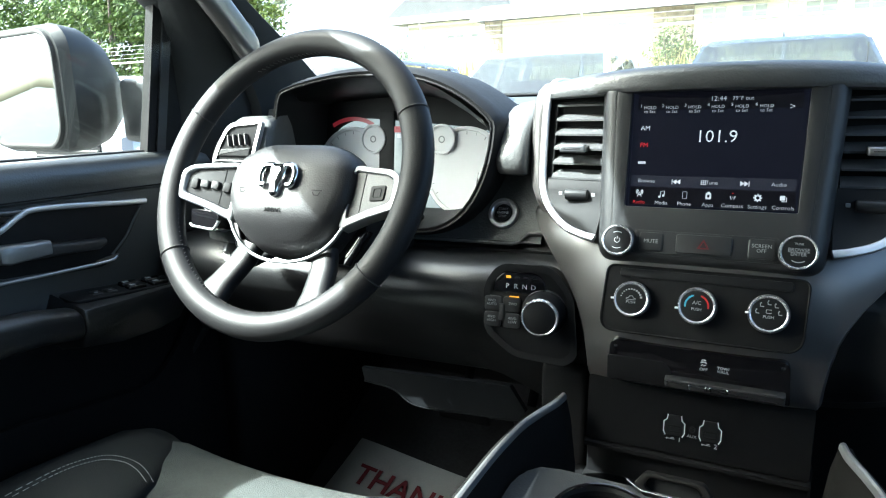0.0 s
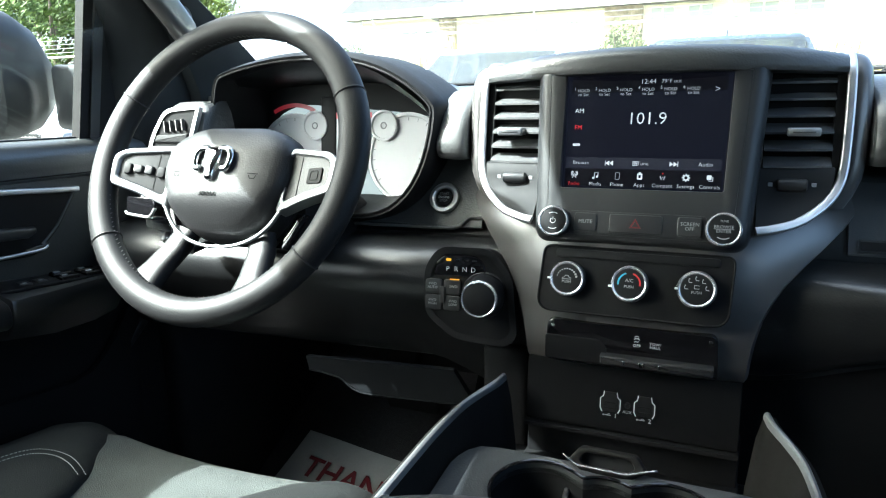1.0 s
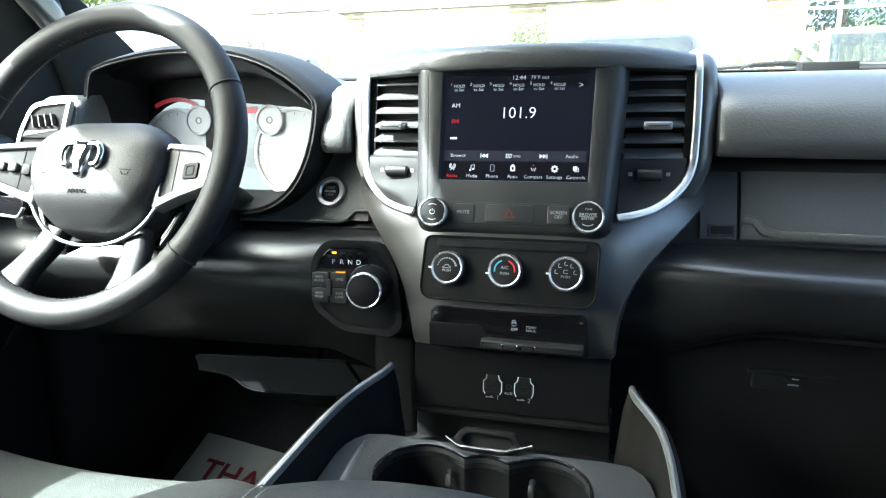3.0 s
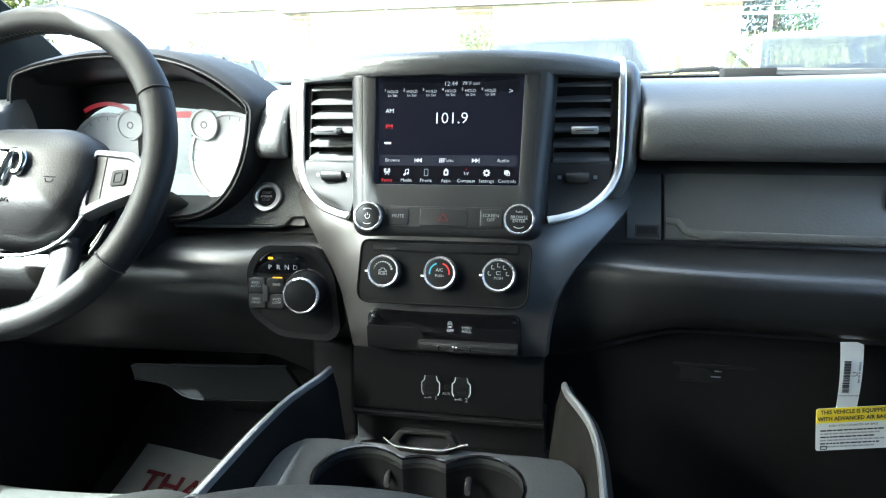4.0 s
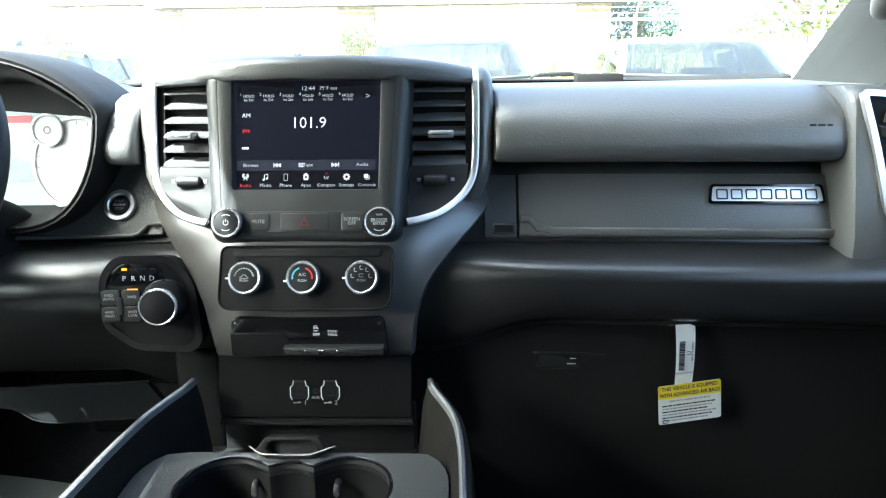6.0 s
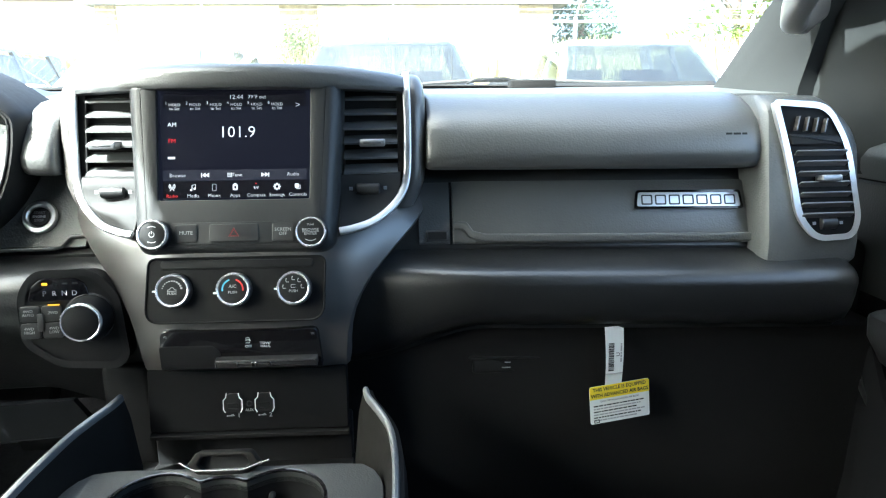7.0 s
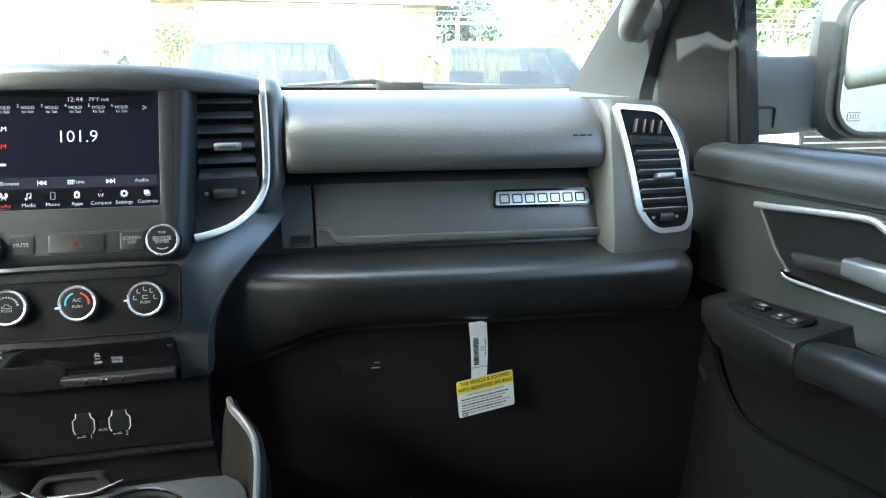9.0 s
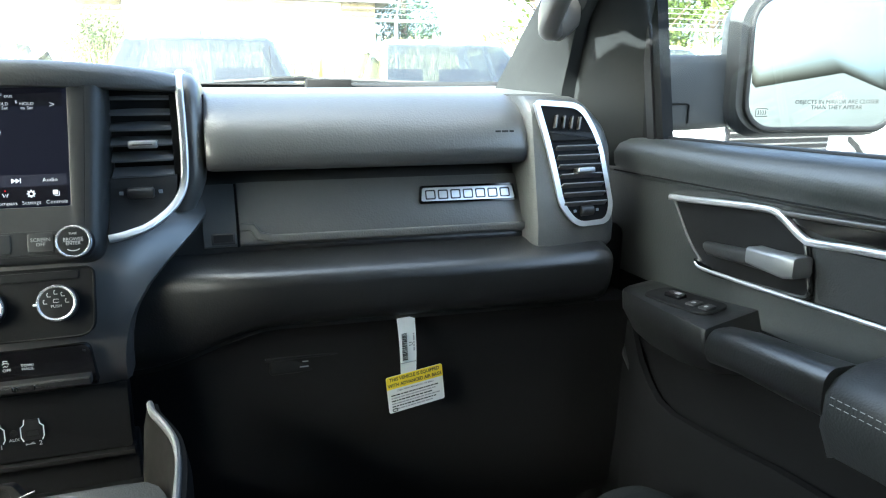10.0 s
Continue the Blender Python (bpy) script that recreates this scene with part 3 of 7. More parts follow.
def end_vent(side):
    """Tall outer air vent in its grey end panel, with a silver frame."""
    inb = shift(-0.020, 0, -0.008) if side < 0 else shift(-0.005, 0)

    def front(x, z):
        return 0.046 + 0.20 * (z - 1.33) + 0.06 * (x - 0.735)

    rings = []
    for x, back in ((0.668, 0.02), (0.670, 0.010), (0.674, 0.004), (0.690, 0.0), (0.72, 0.0), (0.745, 0.0), (0.757, 0.0005), (0.769, 0.001), (0.780, 0.002), (0.790, 0.004), (0.798, 0.009), (0.805, 0.017), (0.810, 0.030), (0.813, 0.055), (0.814, 0.20)):
        zs = (1.216, 1.226, 1.26, 1.30, 1.34, 1.38, 1.42, 1.436, 1.447)
        fall = 0.203 - 0.070 * (max(x - 0.735, 0) / 0.079) ** 2
        lift = lambda z: 1.236 + (z - 1.236) * fall / 0.211
        rings.append([Vector((x, front(x, lift(z)) + back + {1.216: 0.016, 1.226: 0.006, 1.447: 0.022, 1.436: 0.006}.get(z, 0), lift(z))) for z in zs]
                     + [Vector((x, 0.50, lift(1.447))), Vector((x, 0.50, 1.216))])
    shell = part("end_panel", mirrored(bm_at(loft(rings), inb), side), SOFT_LIGHT, dash, "grained grey end panel round the outer vent")
    vm = plane_matrix((0.735, front(0.735, 1.345) - 0.002, 1.345), (1, 0.06, 0), (0, 0.20, 1))
    vm = inb @ vm
    outline = [(-0.0592, 0.0875), (0.0135, 0.0825), (0.0415, 0.0335), (0.0552, -0.0635), (0.0458, -0.0872), (-0.0055, -0.0892), (-0.0292, -0.0615), (-0.0432, 0.020)]
    inner = [(-0.0548, 0.0838), (0.0115, 0.0788), (0.0380, 0.0326), (0.0512, -0.0618), (0.0428, -0.0838), (-0.0036, -0.0858), (-0.0254, -0.0599), (-0.0388, 0.020)]
    radii = [0.006, 0.018, 0.03, 0.014, 0.012, 0.014, 0.016, 0.03]
    if side < 0:  # the driver side has the slimmer frame
        inner = [(a + 0.45 * (c - a), b + 0.45 * (d - b)) for (a, b), (c, d) in zip(inner, outline)]
    vent = part("side_vent", mirrored(prism_m(rounded(inner, radii, 5), -0.002, 0.003, vm), side), MATTE, dash, "tall outer air vent with silver frame")
    part("frame_ring", mirrored(plate_m(rounded(outline, radii, 5), rounded(inner, radii, 5), -0.004, 0.006, 0.002, vm), side), SILVER, vent, "satin silver frame")
    for k in range(7):
        v = 0.0215 - k * 0.0132
        half = 0.036
        mid = 0.002 + 0.008 * (1 - (v + 0.06) / 0.08)
        bm = prism(rrect(0, 0, half * 1.9, 0.0125, 0.001, 2), 0, 0.0020, 0.0006)
        bm.transform(vm @ shift(mid, v, 0.005) @ Matrix.Rotation(radians(58), 4, "X"))
        part("slat", mirrored(bm, side), SLAT, vent)
    for k in range(4):
        bm = box(-0.001, 0.001, 0.0, 0.018, 0.001, 0.010, 0.0003, 1)
        bm.transform(vm @ shift(-0.032 + k * 0.0125, 0.050 - 0.001 * k, 0) @ Matrix.Rotation(radians(-14), 4, "Z"))
        part("fin", mirrored(bm, side), SATIN, vent)
    bm = prism(rounded([(-0.037, 0.031), (0.034, 0.031), (0.028, 0.043), (-0.040, 0.046)], 0.003), 0.0, 0.0065, 0.0025)
    part("bridge", mirrored(bm_at(bm, vm), side), APRON, vent)
    bm = joined(box(-0.0135, 0.0135, -0.004, 0.004, 0, 0.016, 0.002), )
    part("vent_tab", mirrored(bm_at(bm, vm @ shift(0.008, -0.0115, 0.004)), side), DULL_SILVER, vent, "satin silver direction tab")
    wheel = lathe([(0.006, -0.011), (0.008, -0.010), (0.008, 0.010), (0.006, 0.011)], 20)
    part("thumb_wheel", mirrored(bm_at(wheel, vm @ shift(0.012, -0.068, 0.002) @ Matrix.Rotation(radians(90), 4, "Y")), side), SATIN_DARK, vent)
    for k in (-1, 1):
        part("wheel_mark", mirrored(bm_at(prism(rrect(0, 0, 0.0045, 0.004, 0.0005, 2), 0, 0.0003), vm @ shift(0.012 + 0.0185 * k, -0.068, 0.0035)), side), GREY_PRINT, vent)


def bm_at(bm, m):
    bm.transform(m)
    return bm


def prism_m(pts, w0, w1, m):
    return bm_at(prism(pts, w0, w1), m)


def plate_m(outer, inner, w0, w1, edge, m):
    return bm_at(plate_with_hole(outer, inner, w0, w1, edge), m)


for side in (-1, 1):
    end_vent(side)

# lower glove box latch recess
latch = part("glove_box_latch", joined(box(0.288, 0.392, 0.0795, 0.092, 1.086, 1.0895, 0.001), box(0.293, 0.386, 0.084, 0.0935, 1.063, 1.0855, 0.004)), HARD, dash, "black latch of the lower glove box")
part("latch_mark", joined(box(0.338, 0.346, 0.0825, 0.085, 1.0795, 1.0808), box(0.334, 0.346, 0.0825, 0.085, 1.0718, 1.0730)), GREY_PRINT, latch)

# ---- centre stack ----
MS = plane_matrix((0, 0.035, 1.321), (1, 0, 0), (0, 0.275, 0.961))
stack = thing("center_stack", "grey centre stack with touch screen, vents and climate dials", "centre stack", (0, 0.05, 1.1))


def mirror2(points):
    return [(-u, v) for u, v in points][::-1]


# lower face: wide below the vents, drawn in to a waist
rows = []
for z, half, yc, ye in ((1.326, 0.238, 0.060, 0.150), (1.308, 0.236, 0.050, 0.135), (1.292, 0.228, 0.036, 0.115), (1.276, 0.214, 0.027, 0.092), (1.258, 0.195, 0.019, 0.070), (1.240, 0.176, 0.013, 0.052), (1.220, 0.158, 0.009, 0.038),
                        (1.200, 0.145, 0.006, 0.028), (1.180, 0.136, 0.004, 0.022), (1.155, 0.130, 0.006, 0.020), (1.130, 0.127, 0.010, 0.022), (1.112, 0.126, 0.015, 0.026), (1.106, 0.125, 0.024, 0.030)):
    ring = []
    for k in range(-10, 11):
        s = k / 10
        ring.append(Vector((s * half, yc + (ye - yc) * abs(s) ** 3.2, z)))
    ring += [Vector((half + 0.004, ye + 0.012, z)), Vector((half + 0.002, ye + 0.10, z)), Vector((-half - 0.002, ye + 0.10, z)), Vector((-half - 0.004, ye + 0.012, z))]
    rows.append(ring)
part("housing", loft(rows), SATIN, stack, "satin grey waisted housing")


def stack_side(side):
    """Satin frame beside the vent, folding back over the top, with its silver edge."""
    spine = [(0.196, 0.086, 1.300, 0), (0.204, 0.088, 1.314, 0), (0.2105, 0.089, 1.332, 0), (0.2130, 0.091, 1.350, 0), (0.2140, 0.096, 1.39, 2), (0.2140, 0.101, 1.425, 8), (0.2135, 0.105, 1.442, 18), (0.2132, 0.111, 1.454, 36),
             (0.2130, 0.120, 1.4625, 58), (0.2128, 0.134, 1.468, 76), (0.2126, 0.160, 1.4705, 88), (0.2126, 0.25, 1.468, 93), (0.2126, 0.34, 1.457, 95)]
    rows = []
    for x0, y0, z, lean in spine:
        c, d = math.cos(radians(lean)), math.sin(radians(lean))
        rows.append([Vector((x0 + a, y0 + deep * c, z - deep * d)) for a, deep in ((-0.012, 0.012), (-0.003, 0.001), (0.003, 0.0), (0.009, 0.0012), (0.014, 0.005), (0.0175, 0.011), (0.0195, 0.022), (0.0205, 0.060 - 0.034 * d), (-0.012, 0.060 - 0.034 * d))])
    part("cheek", mirrored(loft(rows), side), SATIN, stack)
    edge = smooth_path([(0.2080, 0.200, 1.4715), (0.2082, 0.150, 1.4710), (0.2083, 0.127, 1.4660), (0.2086, 0.112, 1.4560), (0.2090, 0.104, 1.441), (0.2095, 0.098, 1.410), (0.2090, 0.090, 1.366), (0.2070, 0.0835, 1.338), (0.2000, 0.073, 1.3195),
                        (0.187, 0.061, 1.304), (0.165, 0.044, 1.290), (0.141, 0.032, 1.2835), (0.124, 0.027, 1.281)], 6)
    part("trim", mirrored(sweep(edge, rrect(0, 0, 0.0098, 0.0062, 0.0026, 4), up=(0, -0.8, 0.6)), side), SILVER, stack, "satin silver trim curving round the vent")
    # vent recess and its louvres
    vent = part("center_vent", mirrored(loft([[Vector((x, y, z)) for x, y, z in ((0.128, 0.10, zz), (0.206, 0.115, zz), (0.206, 0.15, zz), (0.128, 0.15, zz))] for zz in (1.325, 1.456)]), side), MATTE, stack, "centre air vent with black louvres")
    part("vent_wall", mirrored(loft([[Vector((x, y, z)) for x, y in ((0.196, 0.088 + 0.2 * (z - 1.34)), (0.208, 0.088 + 0.2 * (z - 1.34)), (0.208, 0.13), (0.196, 0.13))] for z in (1.326, 1.39, 1.456)]), side), MATTE, vent)
    for k in range(6):
        z = 1.4375 - k * 0.0182
        y = 0.078 + 0.26 * (z - 1.385) + 0.004
        rows = []
        for x, yy in ((0.128, y), (0.160, y + 0.003), (0.196, y + 0.011)):
            rows.append([Vector((x, yy + a, z + b)) for a, b in ((0.0, -0.0012), (0.0, 0.0012), (0.018, 0.0102), (0.018, 0.0075))])
        part("slat", mirrored(loft(rows), side), SLAT, vent)
    tab = loft([[Vector((0.165 + a, y, 1.3848 + b)) for a, b in rrect(0, 0, w, h, 0.002, 3)] for y, w, h in ((0.095, 0.030, 0.008), (0.074, 0.032, 0.0095), (0.068, 0.032, 0.009), (0.0665, 0.029, 0.006))])
    part("vent_tab", mirrored(tab, side), DULL_SILVER, vent, "satin silver direction tab")
    part("tab_groove", mirrored(box(0.154, 0.176, 0.0660, 0.070, 1.3842, 1.3854, 0.0003, 1), side), SATIN_DARK, vent)
    # panel under the louvres with a thumb wheel
    rows = []
    for z, y, right in ((1.279, 0.027, 0.128), (1.2835, 0.0325, 0.150), (1.288, 0.0380, 0.165), (1.294, 0.0445, 0.177), (1.300, 0.0505, 0.184), (1.307, 0.0565, 0.189), (1.316, 0.0620, 0.194), (1.330, 0.0668, 0.198), (1.343, 0.0705, 0.199), (1.3455, 0.0730, 0.199), (1.346, 0.0765, 0.199)):
        rows.append([Vector((0.124 + (right - 0.124) * k / 6, y + 0.10 * (right - 0.126) * k / 6, z)) for k in range(7)] + [Vector((right, 0.13, z)), Vector((0.124, 0.13, z))])
    bm = loft(rows)
    part("vent_apron", mirrored(bm, side), APRON, vent, "satin grey apron under the louvres")
    wheel = lathe([(0.0045, -0.0150), (0.0066, -0.0135), (0.0070, -0.006), (0.0070, 0.006), (0.0066, 0.0135), (0.0045, 0.0150)], 24)
    wheel.transform(Matrix.Translation((0.158, 0.0675, 1.3275)) @ Matrix.Rotation(radians(90), 4, "Y"))
    part("thumb_wheel", mirrored(wheel, side), SATIN_DARK, vent)
    for u in (-0.0215, 0.0215):
        part("wheel_mark", mirrored(box(0.158 + u - 0.0024, 0.158 + u + 0.0024, 0.0685 + 0.1 * u, 0.0735, 1.3254, 1.3300, 0.0004, 1), side), GREY_PRINT, vent)


for side in (-1, 1):
    stack_side(side)

# padded brow over the screen
rows = []
for k in range(-14, 15):
    s = k / 14
    x = 0.2055 * s
    yf, zt = 0.052 + 0.050 * abs(s) ** 2.2, 1.4830 - 0.0150 * abs(s) ** 2.6
    rows.append([Vector((x, yf + 0.060, 1.4505 - 0.006 * s * s)), Vector((x, yf + 0.008, 1.4510 - 0.006 * s * s)), Vector((x, yf + 0.0015, 1.4535 - 0.006 * s * s)), Vector((x, yf, 1.4580 - 0.005 * s * s)), Vector((x, yf + 0.002, zt - 0.013)), Vector((x, yf + 0.007, zt - 0.006)),
                 Vector((x, yf + 0.018, zt - 0.0015)), Vector((x, yf + 0.040, zt)), Vector((x, yf + 0.10, zt + 0.001)), Vector((x, 0.24, zt - 0.006)), Vector((x, 0.34, 1.455)), Vector((x, 0.34, 1.44))])
part("brow", loft(rows), BROW_SKIN, stack, "grained padded brow over the screen")

# surround of the screen with the button row
outer = rounded([(0.131, 0.141), (-0.131, 0.141), (-0.119, -0.066), (0.119, -0.066)], [0.003, 0.003, 0.020, 0.020], 6)
hole = rounded([(0.0925, 0.138), (-0.0925, 0.138), (-0.0895, -0.001), (0.0895, -0.001)], [0.002, 0.002, 0.003, 0.003], 6)
ring_sets = []
for inset, w in ((0.0, -0.055), (0.0, -0.016), (0.0012, -0.008), (0.0042, -0.001), (0.0085, 0.0040), (0.0140, 0.0066), (0.0190, 0.0072)):
    ring_sets.append([Vector((u - inset * u / 0.125, v - (0.35 * inset if v > 0 else -0.55 * inset), w)) for u, v in outer])
bowl = loft(ring_sets, True, False)
front = plate_with_hole([(p.x, p.y) for p in ring_sets[-1]], hole, 0.0, 0.0072, 0.0012)
part("screen_surround", bm_at(joined(bowl, front), MS), SURROUND, stack, "satin dark grey surround of the screen")
part("button_strip", bm_at(prism(rrect(0, -0.041, 0.150, 0.026, 0.004), -0.01, 0.0078, 0.0006), MS), SURROUND, stack)

# touch screen
screen = part("touch_screen", bm_at(prism(hole, -0.012, 0.0005, 0.0003), MS), SCREEN, stack, "lit touch screen showing the radio page")
part("top_strip", bm_at(prism(rrect(0, 0.125, 0.172, 0.022, 0.001, 2), 0.0003, 0.0008), MS), SCREEN_DARK, screen)
part("tune_bar", bm_at(prism(rrect(0, 0.030, 0.172, 0.013, 0.001, 2), 0.0003, 0.0008), MS), SCREEN_BAR, screen)
part("menu_bar", bm_at(prism(rrect(0, 0.0125, 0.172, 0.021, 0.001, 2), 0.0003, 0.0008), MS), SCREEN_DARK, screen)


def on_screen(words, u, v, size, mat=None, align="CENTER", bold=0.0):
    lettering(words, size, MS @ shift(u, v, 0.0010), mat or UI_WHITE, screen, align, "display_text", 0.0001, 1.0, bold - 0.017 * size)


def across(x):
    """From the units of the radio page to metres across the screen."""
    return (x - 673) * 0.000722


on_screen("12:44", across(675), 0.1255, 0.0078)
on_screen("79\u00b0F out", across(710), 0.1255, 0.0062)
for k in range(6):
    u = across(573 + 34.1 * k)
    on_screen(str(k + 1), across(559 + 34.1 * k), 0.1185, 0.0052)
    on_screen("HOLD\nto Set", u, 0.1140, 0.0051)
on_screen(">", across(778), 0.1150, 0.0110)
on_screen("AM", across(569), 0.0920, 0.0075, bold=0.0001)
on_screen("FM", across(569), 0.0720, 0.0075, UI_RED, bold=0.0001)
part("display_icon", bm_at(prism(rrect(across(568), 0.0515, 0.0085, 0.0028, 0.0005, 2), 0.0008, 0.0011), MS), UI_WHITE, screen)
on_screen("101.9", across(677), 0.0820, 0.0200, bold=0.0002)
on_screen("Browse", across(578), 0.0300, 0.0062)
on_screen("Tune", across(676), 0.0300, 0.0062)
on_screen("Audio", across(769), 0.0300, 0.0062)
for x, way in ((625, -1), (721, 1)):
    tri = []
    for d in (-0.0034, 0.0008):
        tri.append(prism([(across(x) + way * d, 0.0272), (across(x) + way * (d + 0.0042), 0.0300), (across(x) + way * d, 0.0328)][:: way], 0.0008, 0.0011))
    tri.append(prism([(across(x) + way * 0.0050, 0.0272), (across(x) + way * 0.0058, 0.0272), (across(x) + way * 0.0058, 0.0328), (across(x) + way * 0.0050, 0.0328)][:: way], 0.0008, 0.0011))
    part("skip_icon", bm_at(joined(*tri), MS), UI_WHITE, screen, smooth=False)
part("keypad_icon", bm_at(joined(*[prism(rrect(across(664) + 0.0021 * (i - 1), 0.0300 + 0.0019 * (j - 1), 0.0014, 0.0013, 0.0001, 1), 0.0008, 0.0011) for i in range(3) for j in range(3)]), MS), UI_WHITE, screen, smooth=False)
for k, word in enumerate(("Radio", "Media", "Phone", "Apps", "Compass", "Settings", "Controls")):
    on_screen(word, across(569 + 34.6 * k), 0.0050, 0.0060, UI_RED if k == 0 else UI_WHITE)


def icon(k, bms, mat=None):
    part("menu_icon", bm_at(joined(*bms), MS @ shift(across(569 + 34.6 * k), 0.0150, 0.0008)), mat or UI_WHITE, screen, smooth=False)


def stroke(points, r=0.0004):
    return sweep([(u, v, 0.0001) for u, v in points], rrect(0, 0, 2 * r, 0.0003, 0.0001, 1))


def arc(cx, cy, r, a0, a1, n=10):
    return [(cx + r * math.cos(radians(a0 + (a1 - a0) * i / n)), cy + r * math.sin(radians(a0 + (a1 - a0) * i / n))) for i in range(n + 1)]


icon(0, [stroke([(-0.0022, -0.0035), (0, 0.0020), (0.0022, -0.0035)]), stroke([(-0.0014, -0.0012), (0.0014, -0.0012)]), stroke(arc(0, 0.002, 0.0022, -60, 60)), stroke(arc(0, 0.002, 0.0022, 120, 240)), stroke(arc(0, 0.002, 0.0036, -50, 50)), stroke(arc(0, 0.002, 0.0036, 130, 230))])
icon(1, [stroke([(-0.0014, -0.0028), (-0.0014, 0.0030), (0.0026, 0.0040), (0.0026, -0.0014)]), bm_at(prism(circle(0.0013, 10), 0, 0.0003), shift(-0.0024, -0.0028)), bm_at(prism(circle(0.0013, 10), 0, 0.0003), shift(0.0016, -0.0014))])
icon(2, [stroke(rrect(0, 0, 0.0046, 0.0080, 0.0008, 2) + [rrect(0, 0, 0.0046, 0.0080, 0.0008, 2)[0]], 0.0003)], UI_DIM)
icon(3, [bm_at(plate_with_hole(rrect(0, 0, 0.0058, 0.0072, 0.0012, 3), rrect(0, 0, 0.0024, 0.0034, 0.0004, 3), 0, 0.0003, 0.0001), shift(0, 0)), prism(rrect(0, 0.0042, 0.0026, 0.0012, 0.0003, 2), 0, 0.0003)])
icon(4, [stroke([(-0.0026, 0.0010), (-0.0013, -0.0030), (0, 0.0004), (0.0013, -0.0030), (0.0026, 0.0010)])])
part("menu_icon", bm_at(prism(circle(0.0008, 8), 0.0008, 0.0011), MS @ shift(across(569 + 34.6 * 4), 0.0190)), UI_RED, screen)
icon(5, [bm_at(plate_with_hole(circle(0.0033, 16), circle(0.0018, 16), 0, 0.0003, 0.0001), shift(0, 0))] + [bm_at(prism(rrect(0.0038, 0, 0.0014, 0.0013, 0.0002, 1), 0, 0.0003), Matrix.Rotation(radians(45 * i), 4, "Z")) for i in range(8)])
icon(6, [bm_at(prism(rrect(-0.001, 0.0008, 0.0050, 0.0050, 0.0006, 2), 0, 0.0003), shift(0, 0)), stroke([(-0.0018, -0.0030), (0.0028, -0.0030), (0.0028, 0.0018)], 0.0004)])

# buttons and the two knobs of the row
for u, w, word, size in ((-0.056, 0.026, "MUTE", 0.0062), (0.058, 0.026, "SCREEN\nOFF", 0.0056)):
    b = part("button", bm_at(prism(rrect(u, -0.041, w, 0.0215, 0.003), 0.004, 0.0092, 0.001), MS), SURROUND, stack)
    lettering(word, size, MS @ shift(u, -0.0405, 0.0096), GREY_PRINT, b, name="button_text", depth=0.0001)
hazard = part("hazard_button", bm_at(prism(rrect(0, -0.041, 0.058, 0.0215, 0.003), 0.004, 0.0092, 0.001), MS), SURROUND, stack, "hazard light button with red triangle")
part("triangle", bm_at(plate_with_hole([(0, -0.0345), (-0.0065, -0.0455), (0.0065, -0.0455)], [(0, -0.0375), (-0.0038, -0.0440), (0.0038, -0.0440)], 0.009, 0.0098, 0.0001), MS), RED_DIM, hazard, smooth=False)


def knob(u, v, base_w, r, height, words, label, ring_r=None):
    """A round control: ribbed skirt, chrome ring and printed cap."""
    m = MS @ shift(u, v, base_w)
    ring_r = ring_r or r
    k = part("knob", bm_at(lathe([(r * 1.04, -0.004), (r * 1.04, height * 0.35), (r * 0.98, height * 0.75), (r * 0.97, height * 0.92)], 48), m), HARD, stack, label)
    part("ring", bm_at(lathe([(ring_r, height * 0.6), (ring_r * 1.0, height * 0.90), (ring_r * 0.965, height * 0.99), (ring_r * 0.90, height * 1.0), (ring_r * 0.84, height * 0.94), (ring_r * 0.82, height * 0.86)], 48), m), RING_METAL, k, "chrome ring")
    part("cap", bm_at(lathe([(ring_r * 0.835, height * 0.85), (ring_r * 0.83, height * 0.935), (ring_r * 0.78, height * 0.95), (0.0005, height * 0.955)], 40), m), HARD, k)
    for word, du, dv, size in words:
        lettering(word, size, m @ shift(du, dv, height * 0.958), GREY_PRINT, k, name="knob_text", depth=0.0001)
    return k, m @ shift(0, 0, height * 0.958)


k, m = knob(-0.0915, -0.0425, 0.006, 0.0178, 0.016, [], "volume knob with chrome ring and power sign")
part("power_sign", bm_at(joined(stroke(arc(0, 0, 0.0030, 125, 415, 16), 0.00035), stroke([(0, 0.0010), (0, 0.0042)], 0.00035)), m), GREY_PRINT, k, smooth=False)
part("arc_mark", bm_at(joined(stroke(arc(0, 0, 0.0095, 60, 120, 10), 0.0005), stroke(arc(0, 0, 0.0095, 240, 300, 10), 0.0003)), m), GREY_PRINT, k, smooth=False)
k, m = knob(0.0925, -0.0425, 0.006, 0.0182, 0.016, [("BROWSE\nENTER", 0, 0, 0.0050), ("TUNE", 0, 0.0085, 0.0032)], "tuning knob with chrome ring")
part("arc_mark", bm_at(joined(stroke([(-0.010, 0.0), (0.010, 0.0)], 0.0002), stroke(arc(0, 0, 0.0105, 235, 305, 10), 0.0005)), m), GREY_PRINT, k, smooth=False)

